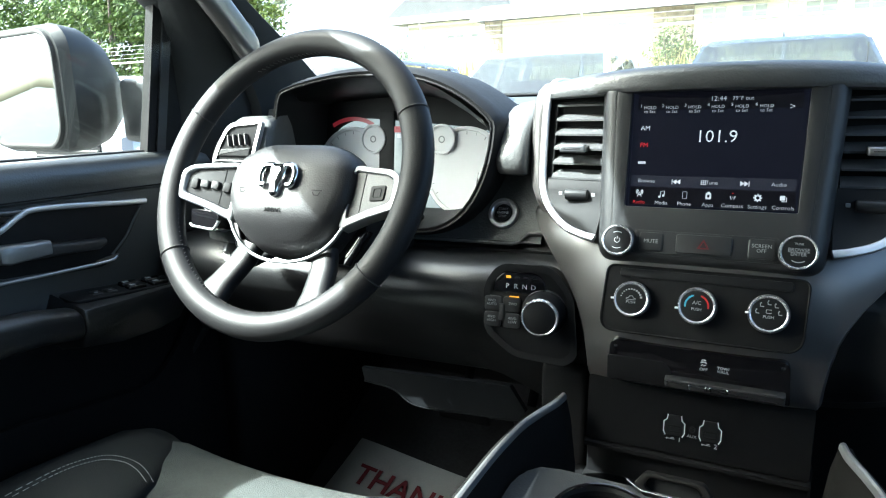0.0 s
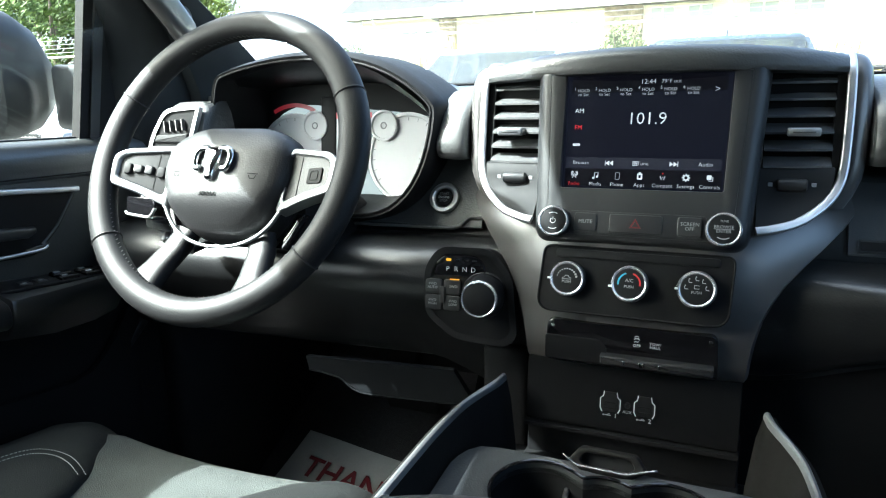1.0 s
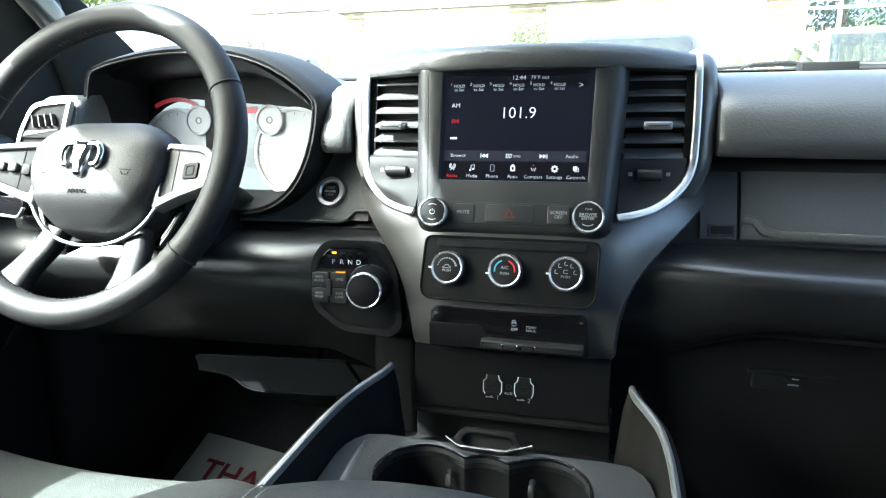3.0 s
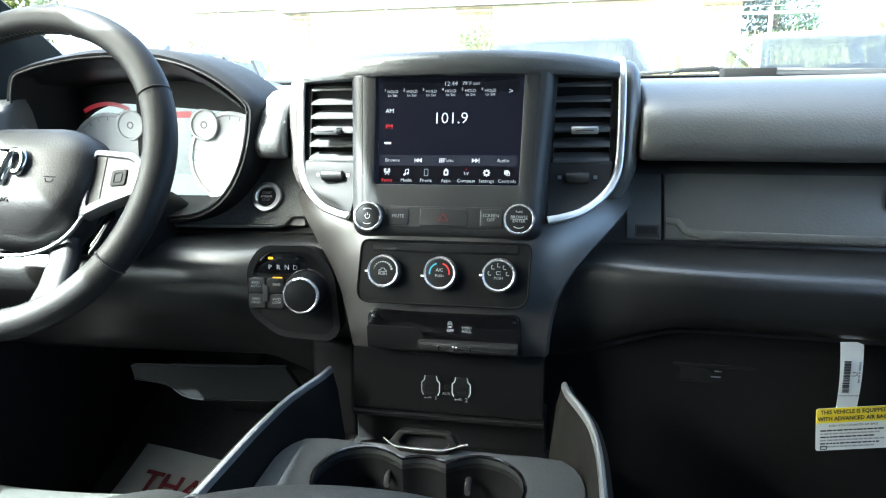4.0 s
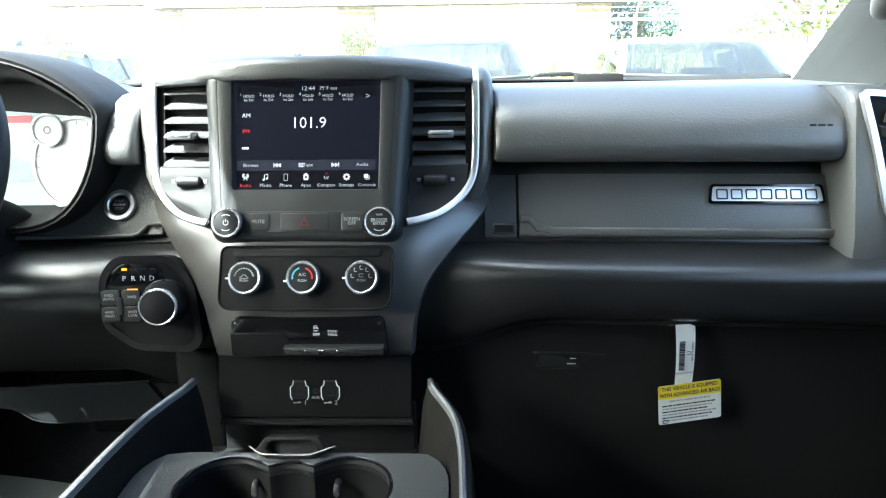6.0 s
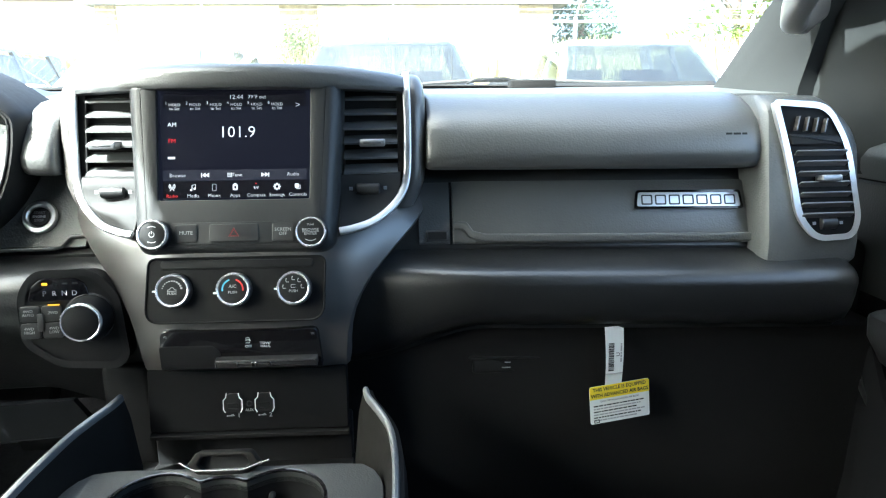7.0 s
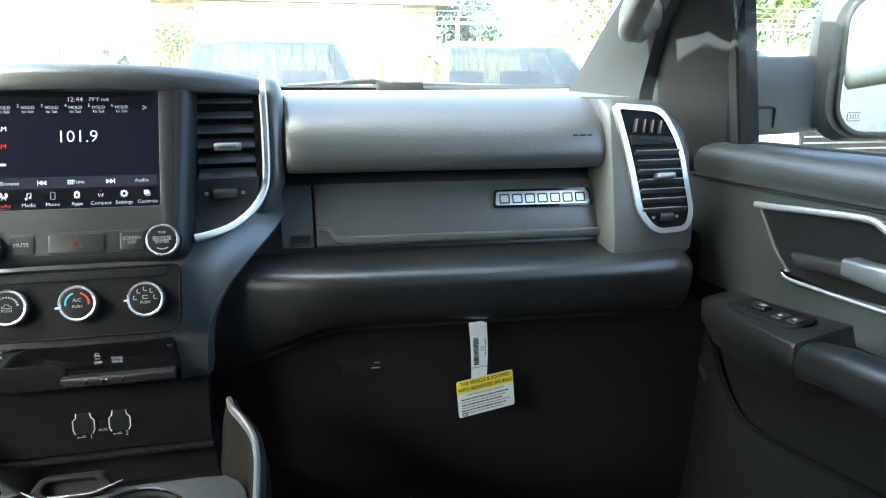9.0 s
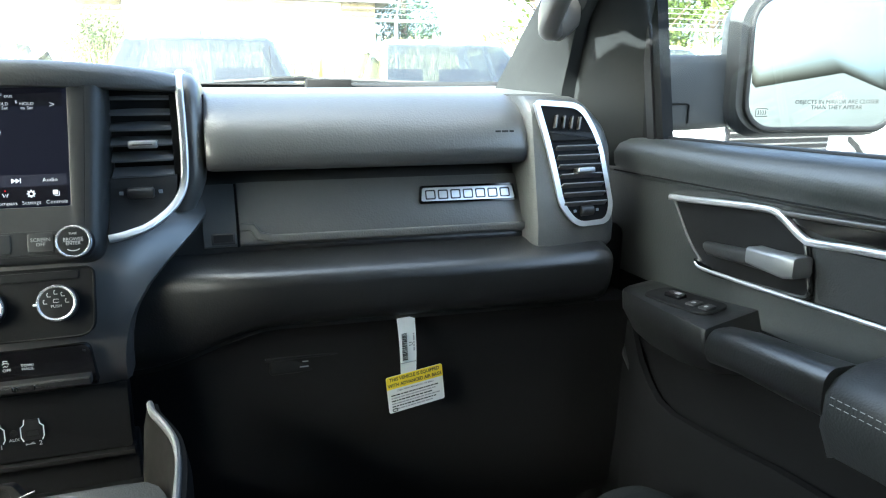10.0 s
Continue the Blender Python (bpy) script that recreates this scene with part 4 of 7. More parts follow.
# climate panel with three dials
part("climate_panel", bm_at(prism(rounded([(0.107, -0.070), (-0.103, -0.070), (-0.107, -0.147), (0.104, -0.147)], [0.010, 0.010, 0.018, 0.018], 6), -0.012, 0.0012, 0.001), MS), MATTE, stack, "black recessed climate panel")
part("panel_lip", bm_at(sweep([(u, v, 0.0015) for u, v in rounded([(0.107, -0.070), (-0.103, -0.070), (-0.107, -0.147), (0.104, -0.147)], [0.010, 0.010, 0.018, 0.018], 6)], circle(0.0012, 8), up=(0, 0, 1), closed=True), MS), MATTE, stack)
part("slot", bm_at(prism(rrect(0.002, -0.078, 0.180, 0.010, 0.003), 0, 0.0028, 0.001), MS), HARD, stack)
for u, label in ((-0.0715, "fan speed dial"), (-0.001, "temperature dial with blue and red arcs"), (0.070, "air direction dial")):
    k, m = knob(u, -0.1085, 0.0005, 0.0200, 0.0125, [("PUSH", 0, -0.0035, 0.0045)] + ([("A/C", 0, 0.0035, 0.0055)] if u == -0.001 else []), label)
    part("pointer", bm_at(prism(rrect(-0.0208, -0.0005 if u != -0.001 else -0.004, 0.0036, 0.0022, 0.0006, 2), -0.003, 0.0008, 0.0003), m), WHITE_PRINT, k)
    if u < -0.05:
        part("scale_arc", bm_at(joined(*[prism(rrect(*arc(0, 0, 0.0115, 165 - 15 * i, 0, 1)[0], 0.0012 + 0.00012 * i, 0.0008 + 0.00015 * i, 0.0002, 1), 0, 0.0002) for i in range(11)]), m), GREY_PRINT, k, smooth=False)
        part("car_sign", bm_at(joined(stroke([(-0.005, 0.001), (-0.003, 0.0012), (-0.0015, 0.0036), (0.0015, 0.0036), (0.003, 0.0012), (0.005, 0.001), (0.005, -0.0005), (-0.005, -0.0005), (-0.005, 0.001)], 0.0003)), m), GREY_PRINT, k, smooth=False)
    elif u < 0.05:
        part("cold_arc", bm_at(stroke(arc(0, 0, 0.0120, 188, 108, 12), 0.0009), m), BLUE_PRINT, k, smooth=False)
        part("warm_arc", bm_at(stroke(arc(0, 0, 0.0120, 72, -8, 12), 0.0009), m), RED_PRINT, k, smooth=False)
    else:
        for a in (175, 130, 90, 50, 5):
            c = arc(0, 0, 0.0108, a, 0, 1)[0]
            part("air_sign", bm_at(joined(stroke([(c[0] - 0.0018, c[1] + 0.002), (c[0] - 0.0012, c[1] - 0.001), (c[0] + 0.002, c[1] - 0.001)], 0.0004), bm_at(prism(circle(0.0007, 8), 0, 0.0003), shift(c[0] - 0.001, c[1] + 0.0028))), m), GREY_PRINT, k, smooth=False)
        part("screen_sign", bm_at(stroke(rrect(0, 0.0025, 0.005, 0.0036, 0.0006, 2), 0.0003), m), GREY_PRINT, k, smooth=False)

# gloss black switch bank
MG = plane_matrix((0, 0.0045, 1.1565), (1, 0, 0), (0, -0.13, 0.99))
part("switch_bank", bm_at(prism(rounded([(0.095, 0.010), (-0.095, 0.010), (-0.099, -0.042), (0.098, -0.042)], [0.010, 0.010, 0.002, 0.002], 6), -0.012, 0.0015, 0.001), MG), GLOSS, stack, "gloss black switch bank")
part("blank_cover", bm_at(prism(rounded([(-0.034, -0.010), (-0.098, -0.010), (-0.099, -0.042), (-0.022, -0.042), (-0.026, -0.018)], 0.003, 3), 0.0, 0.003, 0.001), MG), HARD, stack)
bar = part("switch_bar", bm_at(prism(rrect(0.031, -0.0315, 0.124, 0.0115, 0.0015), 0.0, 0.012, 0.0025), MG), SATIN_DARK, stack)
for u in (-0.0035, 0.0145, 0.0185, 0.036):
    part("switch_key_edge", bm_at(box(u - 0.0011, u + 0.0011, -0.0345, -0.0285, 0.0, 0.0128, 0.0004, 1), MG), CHROME, bar)
lettering("OFF", 0.0050, MG @ shift(0.0095, -0.0125, 0.0017), WHITE_PRINT, stack, name="switch_text")
lettering("TOW/\nHAUL", 0.0047, MG @ shift(0.0300, -0.0105, 0.0017), WHITE_PRINT, stack, name="switch_text")
part("skid_sign", bm_at(joined(stroke([(0.0062, -0.0045), (0.0095, -0.0030), (0.0128, -0.0045)], 0.0005), stroke(rrect(0.0095, -0.0018, 0.0042, 0.0024, 0.0006, 2), 0.0004), stroke([(0.0068, -0.0082), (0.0084, -0.0064), (0.0100, -0.0082), (0.0116, -0.0064)], 0.0004)), MG @ shift(0, 0, 0.0016)), WHITE_PRINT, stack, smooth=False)
# highlights on the bank's upper corners, modelled as small chrome chips
for s in (-1, 1):
    part("corner_glint", bm_at(prism(rrect(s * 0.0885, 0.0025, 0.0045, 0.0035, 0.001, 2), 0.001, 0.0019, 0.0003), MG @ Matrix.Rotation(0, 4, "Z")), CHROME, stack)

# charging panel below
PORT_BLACK = material("port_panel_black", (0.0065, 0.0067, 0.0072), 0.7, spec=0.06, var=0.15, grain=0.0001, grain_scale=1400)
MU = plane_matrix((0, 0.021, 1.0605), (1, 0, 0), (0, 0.12, 0.99))
usb = part("usb_panel", bm_at(prism(rrect(0, 0.006, 0.250, 0.082, 0.004), -0.02, 0.0, 0.001), MU), PORT_BLACK, stack, "black charging port panel")
for u, num in ((-0.0195, "1"), (0.0205, "2")):
    port = part("usb_port", bm_at(prism(rounded([(u - 0.010, -0.010), (u + 0.010, -0.010), (u + 0.010, 0.008), (u + 0.006, 0.014), (u - 0.006, 0.014), (u - 0.010, 0.008)], 0.002, 3), 0, 0.003, 0.0008), MU), HARD, usb)
    part("socket", bm_at(plate_with_hole(rrect(u, -0.002, 0.0150, 0.0085, 0.001, 3), rrect(u, -0.002, 0.0125, 0.0055, 0.0006, 3), 0.001, 0.0036, 0.0003), MU), MATTE, port)
    for s in (-1, 1):
        part("port_line", bm_at(sweep([(u + s * a, b, 0.0034) for a, b in ((0.0075, 0.015), (0.0085, 0.009), (0.0118, 0.006), (0.0118, -0.006), (0.0095, -0.0105))], rrect(0, 0, 0.0011, 0.0008, 0.0002, 1)), MU), WHITE_PRINT, port, smooth=False)
    lettering(num, 0.0078, MU @ shift(u + 0.0065, -0.0155, 0.0003), GREY_PRINT, usb, name="port_text")
    part("usb_sign", bm_at(joined(stroke([(u - 0.008, -0.0155), (u + 0.001, -0.0155)], 0.0004), stroke([(u - 0.004, -0.0155), (u - 0.002, -0.0138), (u, -0.0138)], 0.0003), bm_at(prism(circle(0.0010, 8), 0, 0.0004), shift(u - 0.008, -0.0155))), MU @ shift(0, 0, 0.0002)), GREY_PRINT, usb, smooth=False)
lettering("AUX", 0.0052, MU @ shift(0.0005, -0.0085, 0.0003), GREY_PRINT, usb, name="port_text")
part("aux_socket", bm_at(lathe([(0.0042, -0.002), (0.0042, 0.001), (0.0030, 0.0012), (0.0026, 0.0002)], 16), MU @ shift(0.0005, -0.0005, 0.0)), MATTE, usb)

# ---- driver's controls ----
cluster = thing("instrument_cluster", "instrument cluster with round dials under a dark hood", "instrument cluster", (-0.47, 0.15, 1.28))
OPENING = [(-0.652, 1.395), (-0.646, 1.452), (-0.628, 1.468), (-0.560, 1.481), (-0.490, 1.485), (-0.410, 1.480), (-0.345, 1.460), (-0.292, 1.425), (-0.284, 1.400), (-0.296, 1.345), (-0.322, 1.300), (-0.362, 1.274), (-0.420, 1.268),
           (-0.560, 1.268), (-0.625, 1.290), (-0.650, 1.340)]


def hood_ring(grow, y, drop=0.0, lean=0.35):
    cx, cz = -0.468, 1.375
    out = []
    for p in smooth_path([(a, b, 0) for a, b in OPENING], 3, closed=True):
        d = Vector((p.x - cx, p.y - cz))
        q = Vector((cx, cz)) + d * (1 + grow / max(d.length, 0.02))
        out.append(Vector((q.x, y + lean * (q.y - cz) * 0.25, q.y - drop)))
    return out


part("hood", loft([hood_ring(0.016, 0.20), hood_ring(0.016, 0.110), hood_ring(0.014, 0.090), hood_ring(0.008, 0.080), hood_ring(0.003, 0.082), hood_ring(0.000, 0.092), hood_ring(-0.008, 0.150), hood_ring(-0.016, 0.215)], caps=False), HARD, cluster, "dark soft-skinned hood with a rolled lip")
part("lip_bead", tube(hood_ring(0.002, 0.0815), 0.0018, 8, closed=True), HARD, cluster)
# outer shell running back under the windscreen
rows = []
for k in range(0, 13):
    s = k / 12
    x = -0.672 + s * 0.402
    top = 1.4985 - 0.030 * abs(2 * s - 0.95) ** 3 - 0.058 * (max(s - 0.62, 0) / 0.38) ** 1.3
    rows.append([Vector((x, 0.135, top - 0.030)), Vector((x, 0.104, top - 0.014)), Vector((x, 0.114, top - 0.003)), Vector((x, 0.15, top)), Vector((x, 0.25, top - 0.012)), Vector((x, 0.36, min(1.452, top - 0.012))), Vector((x, 0.36, 1.43))])
for r in (rows[0], rows[-1]):
    for p in r[:5]:
        p.z -= 0.02
part("hood_top", loft(rows), LEDGE_SKIN, cluster, "padded top of the instrument hood")
MC = plane_matrix((-0.468, 0.196, 1.375), (1, 0, 0), (0, 0.10, 0.995))
part("backing", bm_at(prism([(p.x + 0.468, p.z - 1.375) for p in hood_ring(-0.010, 0)], -0.02, 0.0), MC), HARD, cluster)
# pale colour and glow also carry the daylight glare on the cluster lens
GLARE_FACE = material("dial_face_with_glare", (0.11, 0.12, 0.12), 0.5, spec=0.15, var=0.10, var_scale=30, glow=(0.80, 0.88, 0.88), glow_power=0.058)
face_pts = rounded([(-0.165, -0.095), (0.120, -0.095), (0.170, -0.04), (0.168, 0.022), (0.10, 0.034), (-0.10, 0.050), (-0.150, 0.030), (-0.178, -0.03)], 0.03, 5)
part("dial_plate", bm_at(prism(face_pts, -0.004, 0.003, 0.001), MC), GLARE_FACE, cluster, "lit dial plate with pale lens glare put into its glow")
for u in (-0.112, 0.100):
    d = part("dial", bm_at(lathe([(0.068, 0.002), (0.068, 0.0052), (0.0655, 0.0052), (0.064, 0.0036), (0.0005, 0.0036)], 48), MC @ shift(u, -0.036)), GLARE_FACE, cluster, "large round dial")
    part("dial_rim", bm_at(lathe([(0.0705, 0.003), (0.0705, 0.0062), (0.0680, 0.0070), (0.0650, 0.0066), (0.0640, 0.0040)], 48), MC @ shift(u, -0.036)), WHITE_PRINT, d)
    part("tick_marks", bm_at(joined(*[bm_at(prism(rrect(0.0605, 0, 0.005, 0.0008 if i % 2 else 0.0013, 0.0002, 1), 0.0036, 0.0042), Matrix.Rotation(radians(-35 + 250 * i / 16), 4, "Z")) for i in range(17)]), MC @ shift(u, -0.036)), GREY_PRINT, d, smooth=False)
for u in (-0.070, 0.058):
    d = part("small_dial", bm_at(lathe([(0.0235, 0.003), (0.0235, 0.0085), (0.0215, 0.0092), (0.0205, 0.0070), (0.0005, 0.0070)], 32), MC @ shift(u, 0.014)), GLARE_FACE, cluster, "small round gauge")
    part("dial_ring", bm_at(lathe([(0.0058, 0.007), (0.0058, 0.0078), (0.0040, 0.0082), (0.0036, 0.0070)], 20), MC @ shift(u, 0.014)), GREY_PRINT, d)
for u in (-0.070, 0.058):
    part("gauge_rim", bm_at(lathe([(0.0240, 0.003), (0.0240, 0.0095), (0.0225, 0.0102), (0.0203, 0.0098), (0.0196, 0.0075)], 40), MC @ shift(u, 0.014)), WHITE_PRINT, cluster)
info = part("info_display", bm_at(prism(rrect(0.003, -0.012, 0.066, 0.098, 0.004), 0.003, 0.006, 0.001), MC), material("info_panel", (0.2, 0.21, 0.21), 0.2, glow=(0.75, 0.85, 0.85), glow_power=0.032), cluster, "lit centre information display")
part("red_band", bm_at(prism(rrect(0.003, 0.030, 0.066, 0.010, 0.001), 0.0055, 0.0066), MC), material("display_red_band", (0.25, 0.03, 0.04), 0.3, glow=(0.8, 0.03, 0.06), glow_power=0.025), info)
part("word_bar", bm_at(joined(*[prism(rrect(-0.017 + 0.0175 * i, 0.0195, 0.0135, 0.0068, 0.001, 2), 0.0058, 0.0068) for i in range(3)]), MC), UI_WHITE, info, smooth=False)
part("red_arc", bm_at(stroke(arc(-0.112, -0.036, 0.084, 120, 62, 14), 0.0034), MC @ shift(0, 0, 0.0036)), material("red_arc_print", (0.16, 0.02, 0.028), 0.4, glow=(0.8, 0.04, 0.07), glow_power=0.016), cluster, smooth=False)
part("frame_post", bm_at(box(-0.058, -0.030, -0.075, 0.060, 0.002, 0.0072, 0.001), MC), HARD, cluster)

# start button in the panel beside the cluster
start = thing("start_button", "round engine start button with silver ring", "button", (-0.275, 0.115, 1.29))
MB = plane_matrix((-0.2755, 0.1165, 1.2895), (1, 0, 0), (0, 0.42, 0.91))
part("ring", bm_at(lathe([(0.0220, -0.003), (0.0220, 0.0045), (0.0210, 0.0062), (0.0165, 0.0066), (0.0142, 0.0050), (0.0132, 0.0025), (0.0130, -0.002)], 48), MB), SILVER, start, "satin silver ring")
cap = part("cap", bm_at(lathe([(0.0129, -0.003), (0.0129, 0.0035), (0.0120, 0.0045), (0.0005, 0.0048)], 40), MB), HARD, start)
lettering("START", 0.0050, MB @ shift(0, 0.0052, 0.0049), GREY_PRINT, cap, name="button_text")
lettering("ENGINE", 0.0048, MB @ shift(0, 0, 0.0049), WHITE_PRINT, cap, name="button_text")
lettering("STOP", 0.0050, MB @ shift(0, -0.0052, 0.0049), GREY_PRINT, cap, name="button_text")
part("panel_rim", sweep([on_panel(x, 1.2495, 0.004) for x in (-0.42, -0.34, -0.255)] + [on_panel(-0.246, 1.252, 0.004), on_panel(-0.234, 1.264, 0.004), on_panel(-0.20, 1.265, 0.004)], rrect(0, 0, 0.006, 0.006, 0.0025, 3)), SOFT_LIGHT, dash)
part("start_panel", loft([[on_panel(x, 1.252, -0.01), on_panel(x, 1.252, 0.002), on_panel(x, 1.30, 0.003), on_panel(x, 1.343, 0.002), on_panel(x, 1.343, -0.01)] for x in (-0.325, -0.30, -0.26, -0.215)]), SOFT_LIGHT, dash, "grained panel round the start button")
part("start_panel", loft([[on_panel(x, 1.252, -0.02), on_panel(x, 1.252, 0.002), on_panel(x, t, 0.002), on_panel(x, t, -0.02)] for x, t in ((-0.44, 1.268), (-0.40, 1.268), (-0.36, 1.274), (-0.34, 1.285), (-0.325, 1.300))]), SOFT_LIGHT, dash)

# rotary shifter panel
shifter = thing("shift_panel", "octagonal shifter panel with rotary gear knob", "gear selector", (-0.21, 0.03, 1.17))
MP = plane_matrix((-0.203, 0.0225, 1.180), (1, 0.06, 0), (0, 0.12, 0.99))
octo = [(-0.040, 0.056), (0.026, 0.056), (0.052, 0.026), (0.060, -0.048), (0.048, -0.060), (-0.018, -0.056), (-0.056, -0.028), (-0.058, 0.030)]
part("bezel", bm_at(plate_with_hole(rounded([(a * 1.03, b * 1.03) for a, b in octo], 0.014), rounded([(a * 0.975, b * 0.975) for a, b in octo], 0.012), -0.03, 0.0035, 0.0028), MP), HARD, shifter, "black surround")
part("face_plate", bm_at(prism(rounded([(a * 0.985, b * 0.985) for a, b in octo], 0.012), -0.012, 0.0005, 0.0005), MP), HARD, shifter)
disp = part("gear_display", bm_at(prism(rounded([(-0.050, 0.022), (0.022, 0.022), (0.018, 0.042), (0.006, 0.050), (-0.034, 0.050), (-0.046, 0.040)], 0.005, 4), 0, 0.003, 0.001), MP), GLOSS, shifter, "gloss black gear display")
for k, word in enumerate("PRND"):
    lettering(word, 0.0092, MP @ shift(-0.030 + 0.0115 * k, 0.0315, 0.0032), WHITE_PRINT, disp, name="gear_letter", bold=-0.00018)
part("gear_lamp", bm_at(prism(rrect(-0.029, 0.0435, 0.0065, 0.0032, 0.0008, 2), 0.0028, 0.0034), MP), AMBER, disp, "lit amber lamp")
for k in range(3):
    part("gear_lamp", bm_at(prism(rrect(-0.0172 + 0.0115 * k, 0.0435, 0.006, 0.002, 0.0005, 2), 0.0028, 0.0033), MP), HARD, disp)
keys = part("drive_mode_keys", bm_at(prism(rrect(-0.036, -0.003, 0.050, 0.042, 0.006), 0, 0.002, 0.001), MP), MATTE, shifter, "four drive mode keys")
for du, dv in ((-0.0485, 0.0075), (-0.0235, 0.0075), (-0.0485, -0.0135), (-0.0235, -0.0135)):
    part("key_cap", bm_at(prism(rrect(du, dv, 0.0230, 0.0195, 0.004), 0.001, 0.0041, 0.0012), MP), SURROUND, keys)
for du, dv, word in ((-0.0500, 0.0085, "4WD\nAUTO"), (-0.0215, 0.0085, "2WD"), (-0.0500, -0.0130, "4WD\nHIGH"), (-0.0215, -0.0130, "4WD\nLOW")):
    lettering(word, 0.0050, MP @ shift(du, dv, 0.0043), GREY_PRINT, keys, name="key_text")
part("lock_key", bm_at(prism(rrect(-0.036, -0.003, 0.0075, 0.022, 0.002), 0.003, 0.0058, 0.001), MP), SATIN_DARK, keys)
part("mode_lamp", bm_at(prism(rrect(-0.020, 0.0182, 0.013, 0.0013, 0.0005, 2), 0.0035, 0.0047), MP), AMBER, keys, "lit amber bar")
MK = MP @ shift(0.0195, 0.0005) @ Matrix.Rotation(radians(4), 4, "Y") @ Matrix.Scale(0.92, 4)
gear_knob = part("gear_knob", bm_at(lathe([(0.0300, 0.000), (0.0300, 0.008), (0.0275, 0.016), (0.0256, 0.029), (0.0247, 0.034)], 56), MK), HARD, shifter, "rotary gear knob with chrome ring")
part("ring", bm_at(lathe([(0.0252, 0.0335), (0.0250, 0.0375), (0.0236, 0.0392), (0.0222, 0.0386), (0.0218, 0.0370)], 56), MK), RING_METAL, gear_knob, "chrome ring")
part("cap", bm_at(lathe([(0.0220, 0.0360), (0.0217, 0.0380), (0.0208, 0.0386), (0.0005, 0.0390)], 48), MK), HARD, gear_knob)
part("skirt_ring", bm_at(lathe([(0.0325, -0.001), (0.0325, 0.002), (0.0311, 0.0035), (0.0300, 0.001)], 56), MK), SATIN_DARK, gear_knob)

# steering wheel
wheel = thing("steering_wheel", "black leather steering wheel with silver spokes and padded hub", "steering wheel", (-0.487, -0.10, 1.15))
MW = plane_matrix((-0.487, -0.098, 1.355), (1, 0, 0), (0, 0.44, 0.898))
R = 0.1885
N = 96
rings = []
for i in range(N + 1):
    a = 2 * math.pi * i / N
    thick = 1.0 + 0.05 * math.cos(2 * a)
    rings.append([Vector(((R + 0.0185 * thick * math.cos(b)) * math.cos(a), (R + 0.0185 * thick * math.cos(b)) * math.sin(a), 0.0165 * math.sin(b))) for b in [2 * math.pi * j / 20 for j in range(20)]])
bm = loft(rings, True, False)
bmesh.ops.remove_doubles(bm, verts=bm.verts, dist=1e-5)
rim = part("rim", bm_at(bm, MW), LEATHER, wheel, "leather-wrapped rim")
for deg in (27, 153, 216, 324):
    a = radians(deg)
    c = Vector((math.cos(a), math.sin(a), 0))
    loop = [c * (R + 0.0190 * math.cos(b)) + Vector((0, 0, 0.0170 * math.sin(b))) for b in [2 * math.pi * j / 24 for j in range(24)]]
    part("seam", bm_at(tube(loop, 0.0011, 6, closed=True, up=(-math.sin(a), math.cos(a), 0)), MW), RUBBER, rim)
for a0, a1 in ((196, 250), (255, 285), (290, 340), (60, 120)):
    bms = []
    n = int((a1 - a0) / 2.2)
    for i in range(n):
        a = radians(a0 + (a1 - a0) * (i + 0.5) / n)
        c = Vector((math.cos(a), math.sin(a), 0))
        t = Vector((-math.sin(a), math.cos(a), 0))
        p = c * (R - 0.0178) + Vector((0, 0, 0.0035))
        bms.append(sweep([p - t * 0.0016 - Vector((0, 0, 0.002)), p + t * 0.0016 + Vector((0, 0, 0.002))], circle(0.0007, 5), up=tuple(c)))
    part("stitching", bm_at(joined(*bms), MW), SATIN, rim, "row of grey stitches", smooth=False)
hub_out = rounded([(-0.058, 0.056), (0.058, 0.056), (0.094, 0.034), (0.102, -0.016), (0.072, -0.073), (0.036, -0.093), (-0.036, -0.093), (-0.072, -0.073), (-0.102, -0.016), (-0.094, 0.034)][::-1], 0.022, 6)[::-1]


def hub_w(v):
    """The lower chin of the hub falls back towards the column."""
    return -0.5 * max(-v - 0.050, 0) - 0.25 * max(v - 0.016, 0)


rings = []
for scale, w in ((0.96, -0.055), (1.0, -0.040), (1.0, -0.026), (0.985, -0.018), (0.95, -0.010), (0.88, -0.003), (0.78, 0.001), (0.66, 0.004), (0.52, 0.0065), (0.38, 0.008), (0.24, 0.009), (0.08, 0.0095)):
    rings.append([Vector((u * scale, (v + 0.012) * scale - 0.012, w + hub_w((v + 0.012) * scale - 0.012))) for u, v in hub_out])
hub = part("hub", bm_at(loft(rings), MW), HUB_SKIN, wheel, "padded grained air bag cover")
shield = rounded([(-0.013, 0.021), (0.013, 0.021), (0.012, 0.004), (0.007, -0.012), (0.006, -0.022), (-0.006, -0.022), (-0.007, -0.012), (-0.012, 0.004)], 0.004, 3)
emblem = part("emblem", bm_at(loft([[Vector((u * k, v * k, w)) for u, v in shield] for k, w in ((1.0, 0.004), (1.0, 0.0125), (0.93, 0.0150), (0.75, 0.0165), (0.05, 0.0172))]), MW @ shift(0, -0.006)), CHROME, hub, "plain chrome shield emblem")
for s in (-1, 1):
    part("emblem_horn", bm_at(tube(smooth_path([(s * 0.010, 0.019, 0.011), (s * 0.022, 0.017, 0.012), (s * 0.027, 0.006, 0.012), (s * 0.024, -0.006, 0.012), (s * 0.017, -0.007, 0.012)], 5), 0.0042, 10), MW @ shift(0, -0.006)), CHROME, emblem)
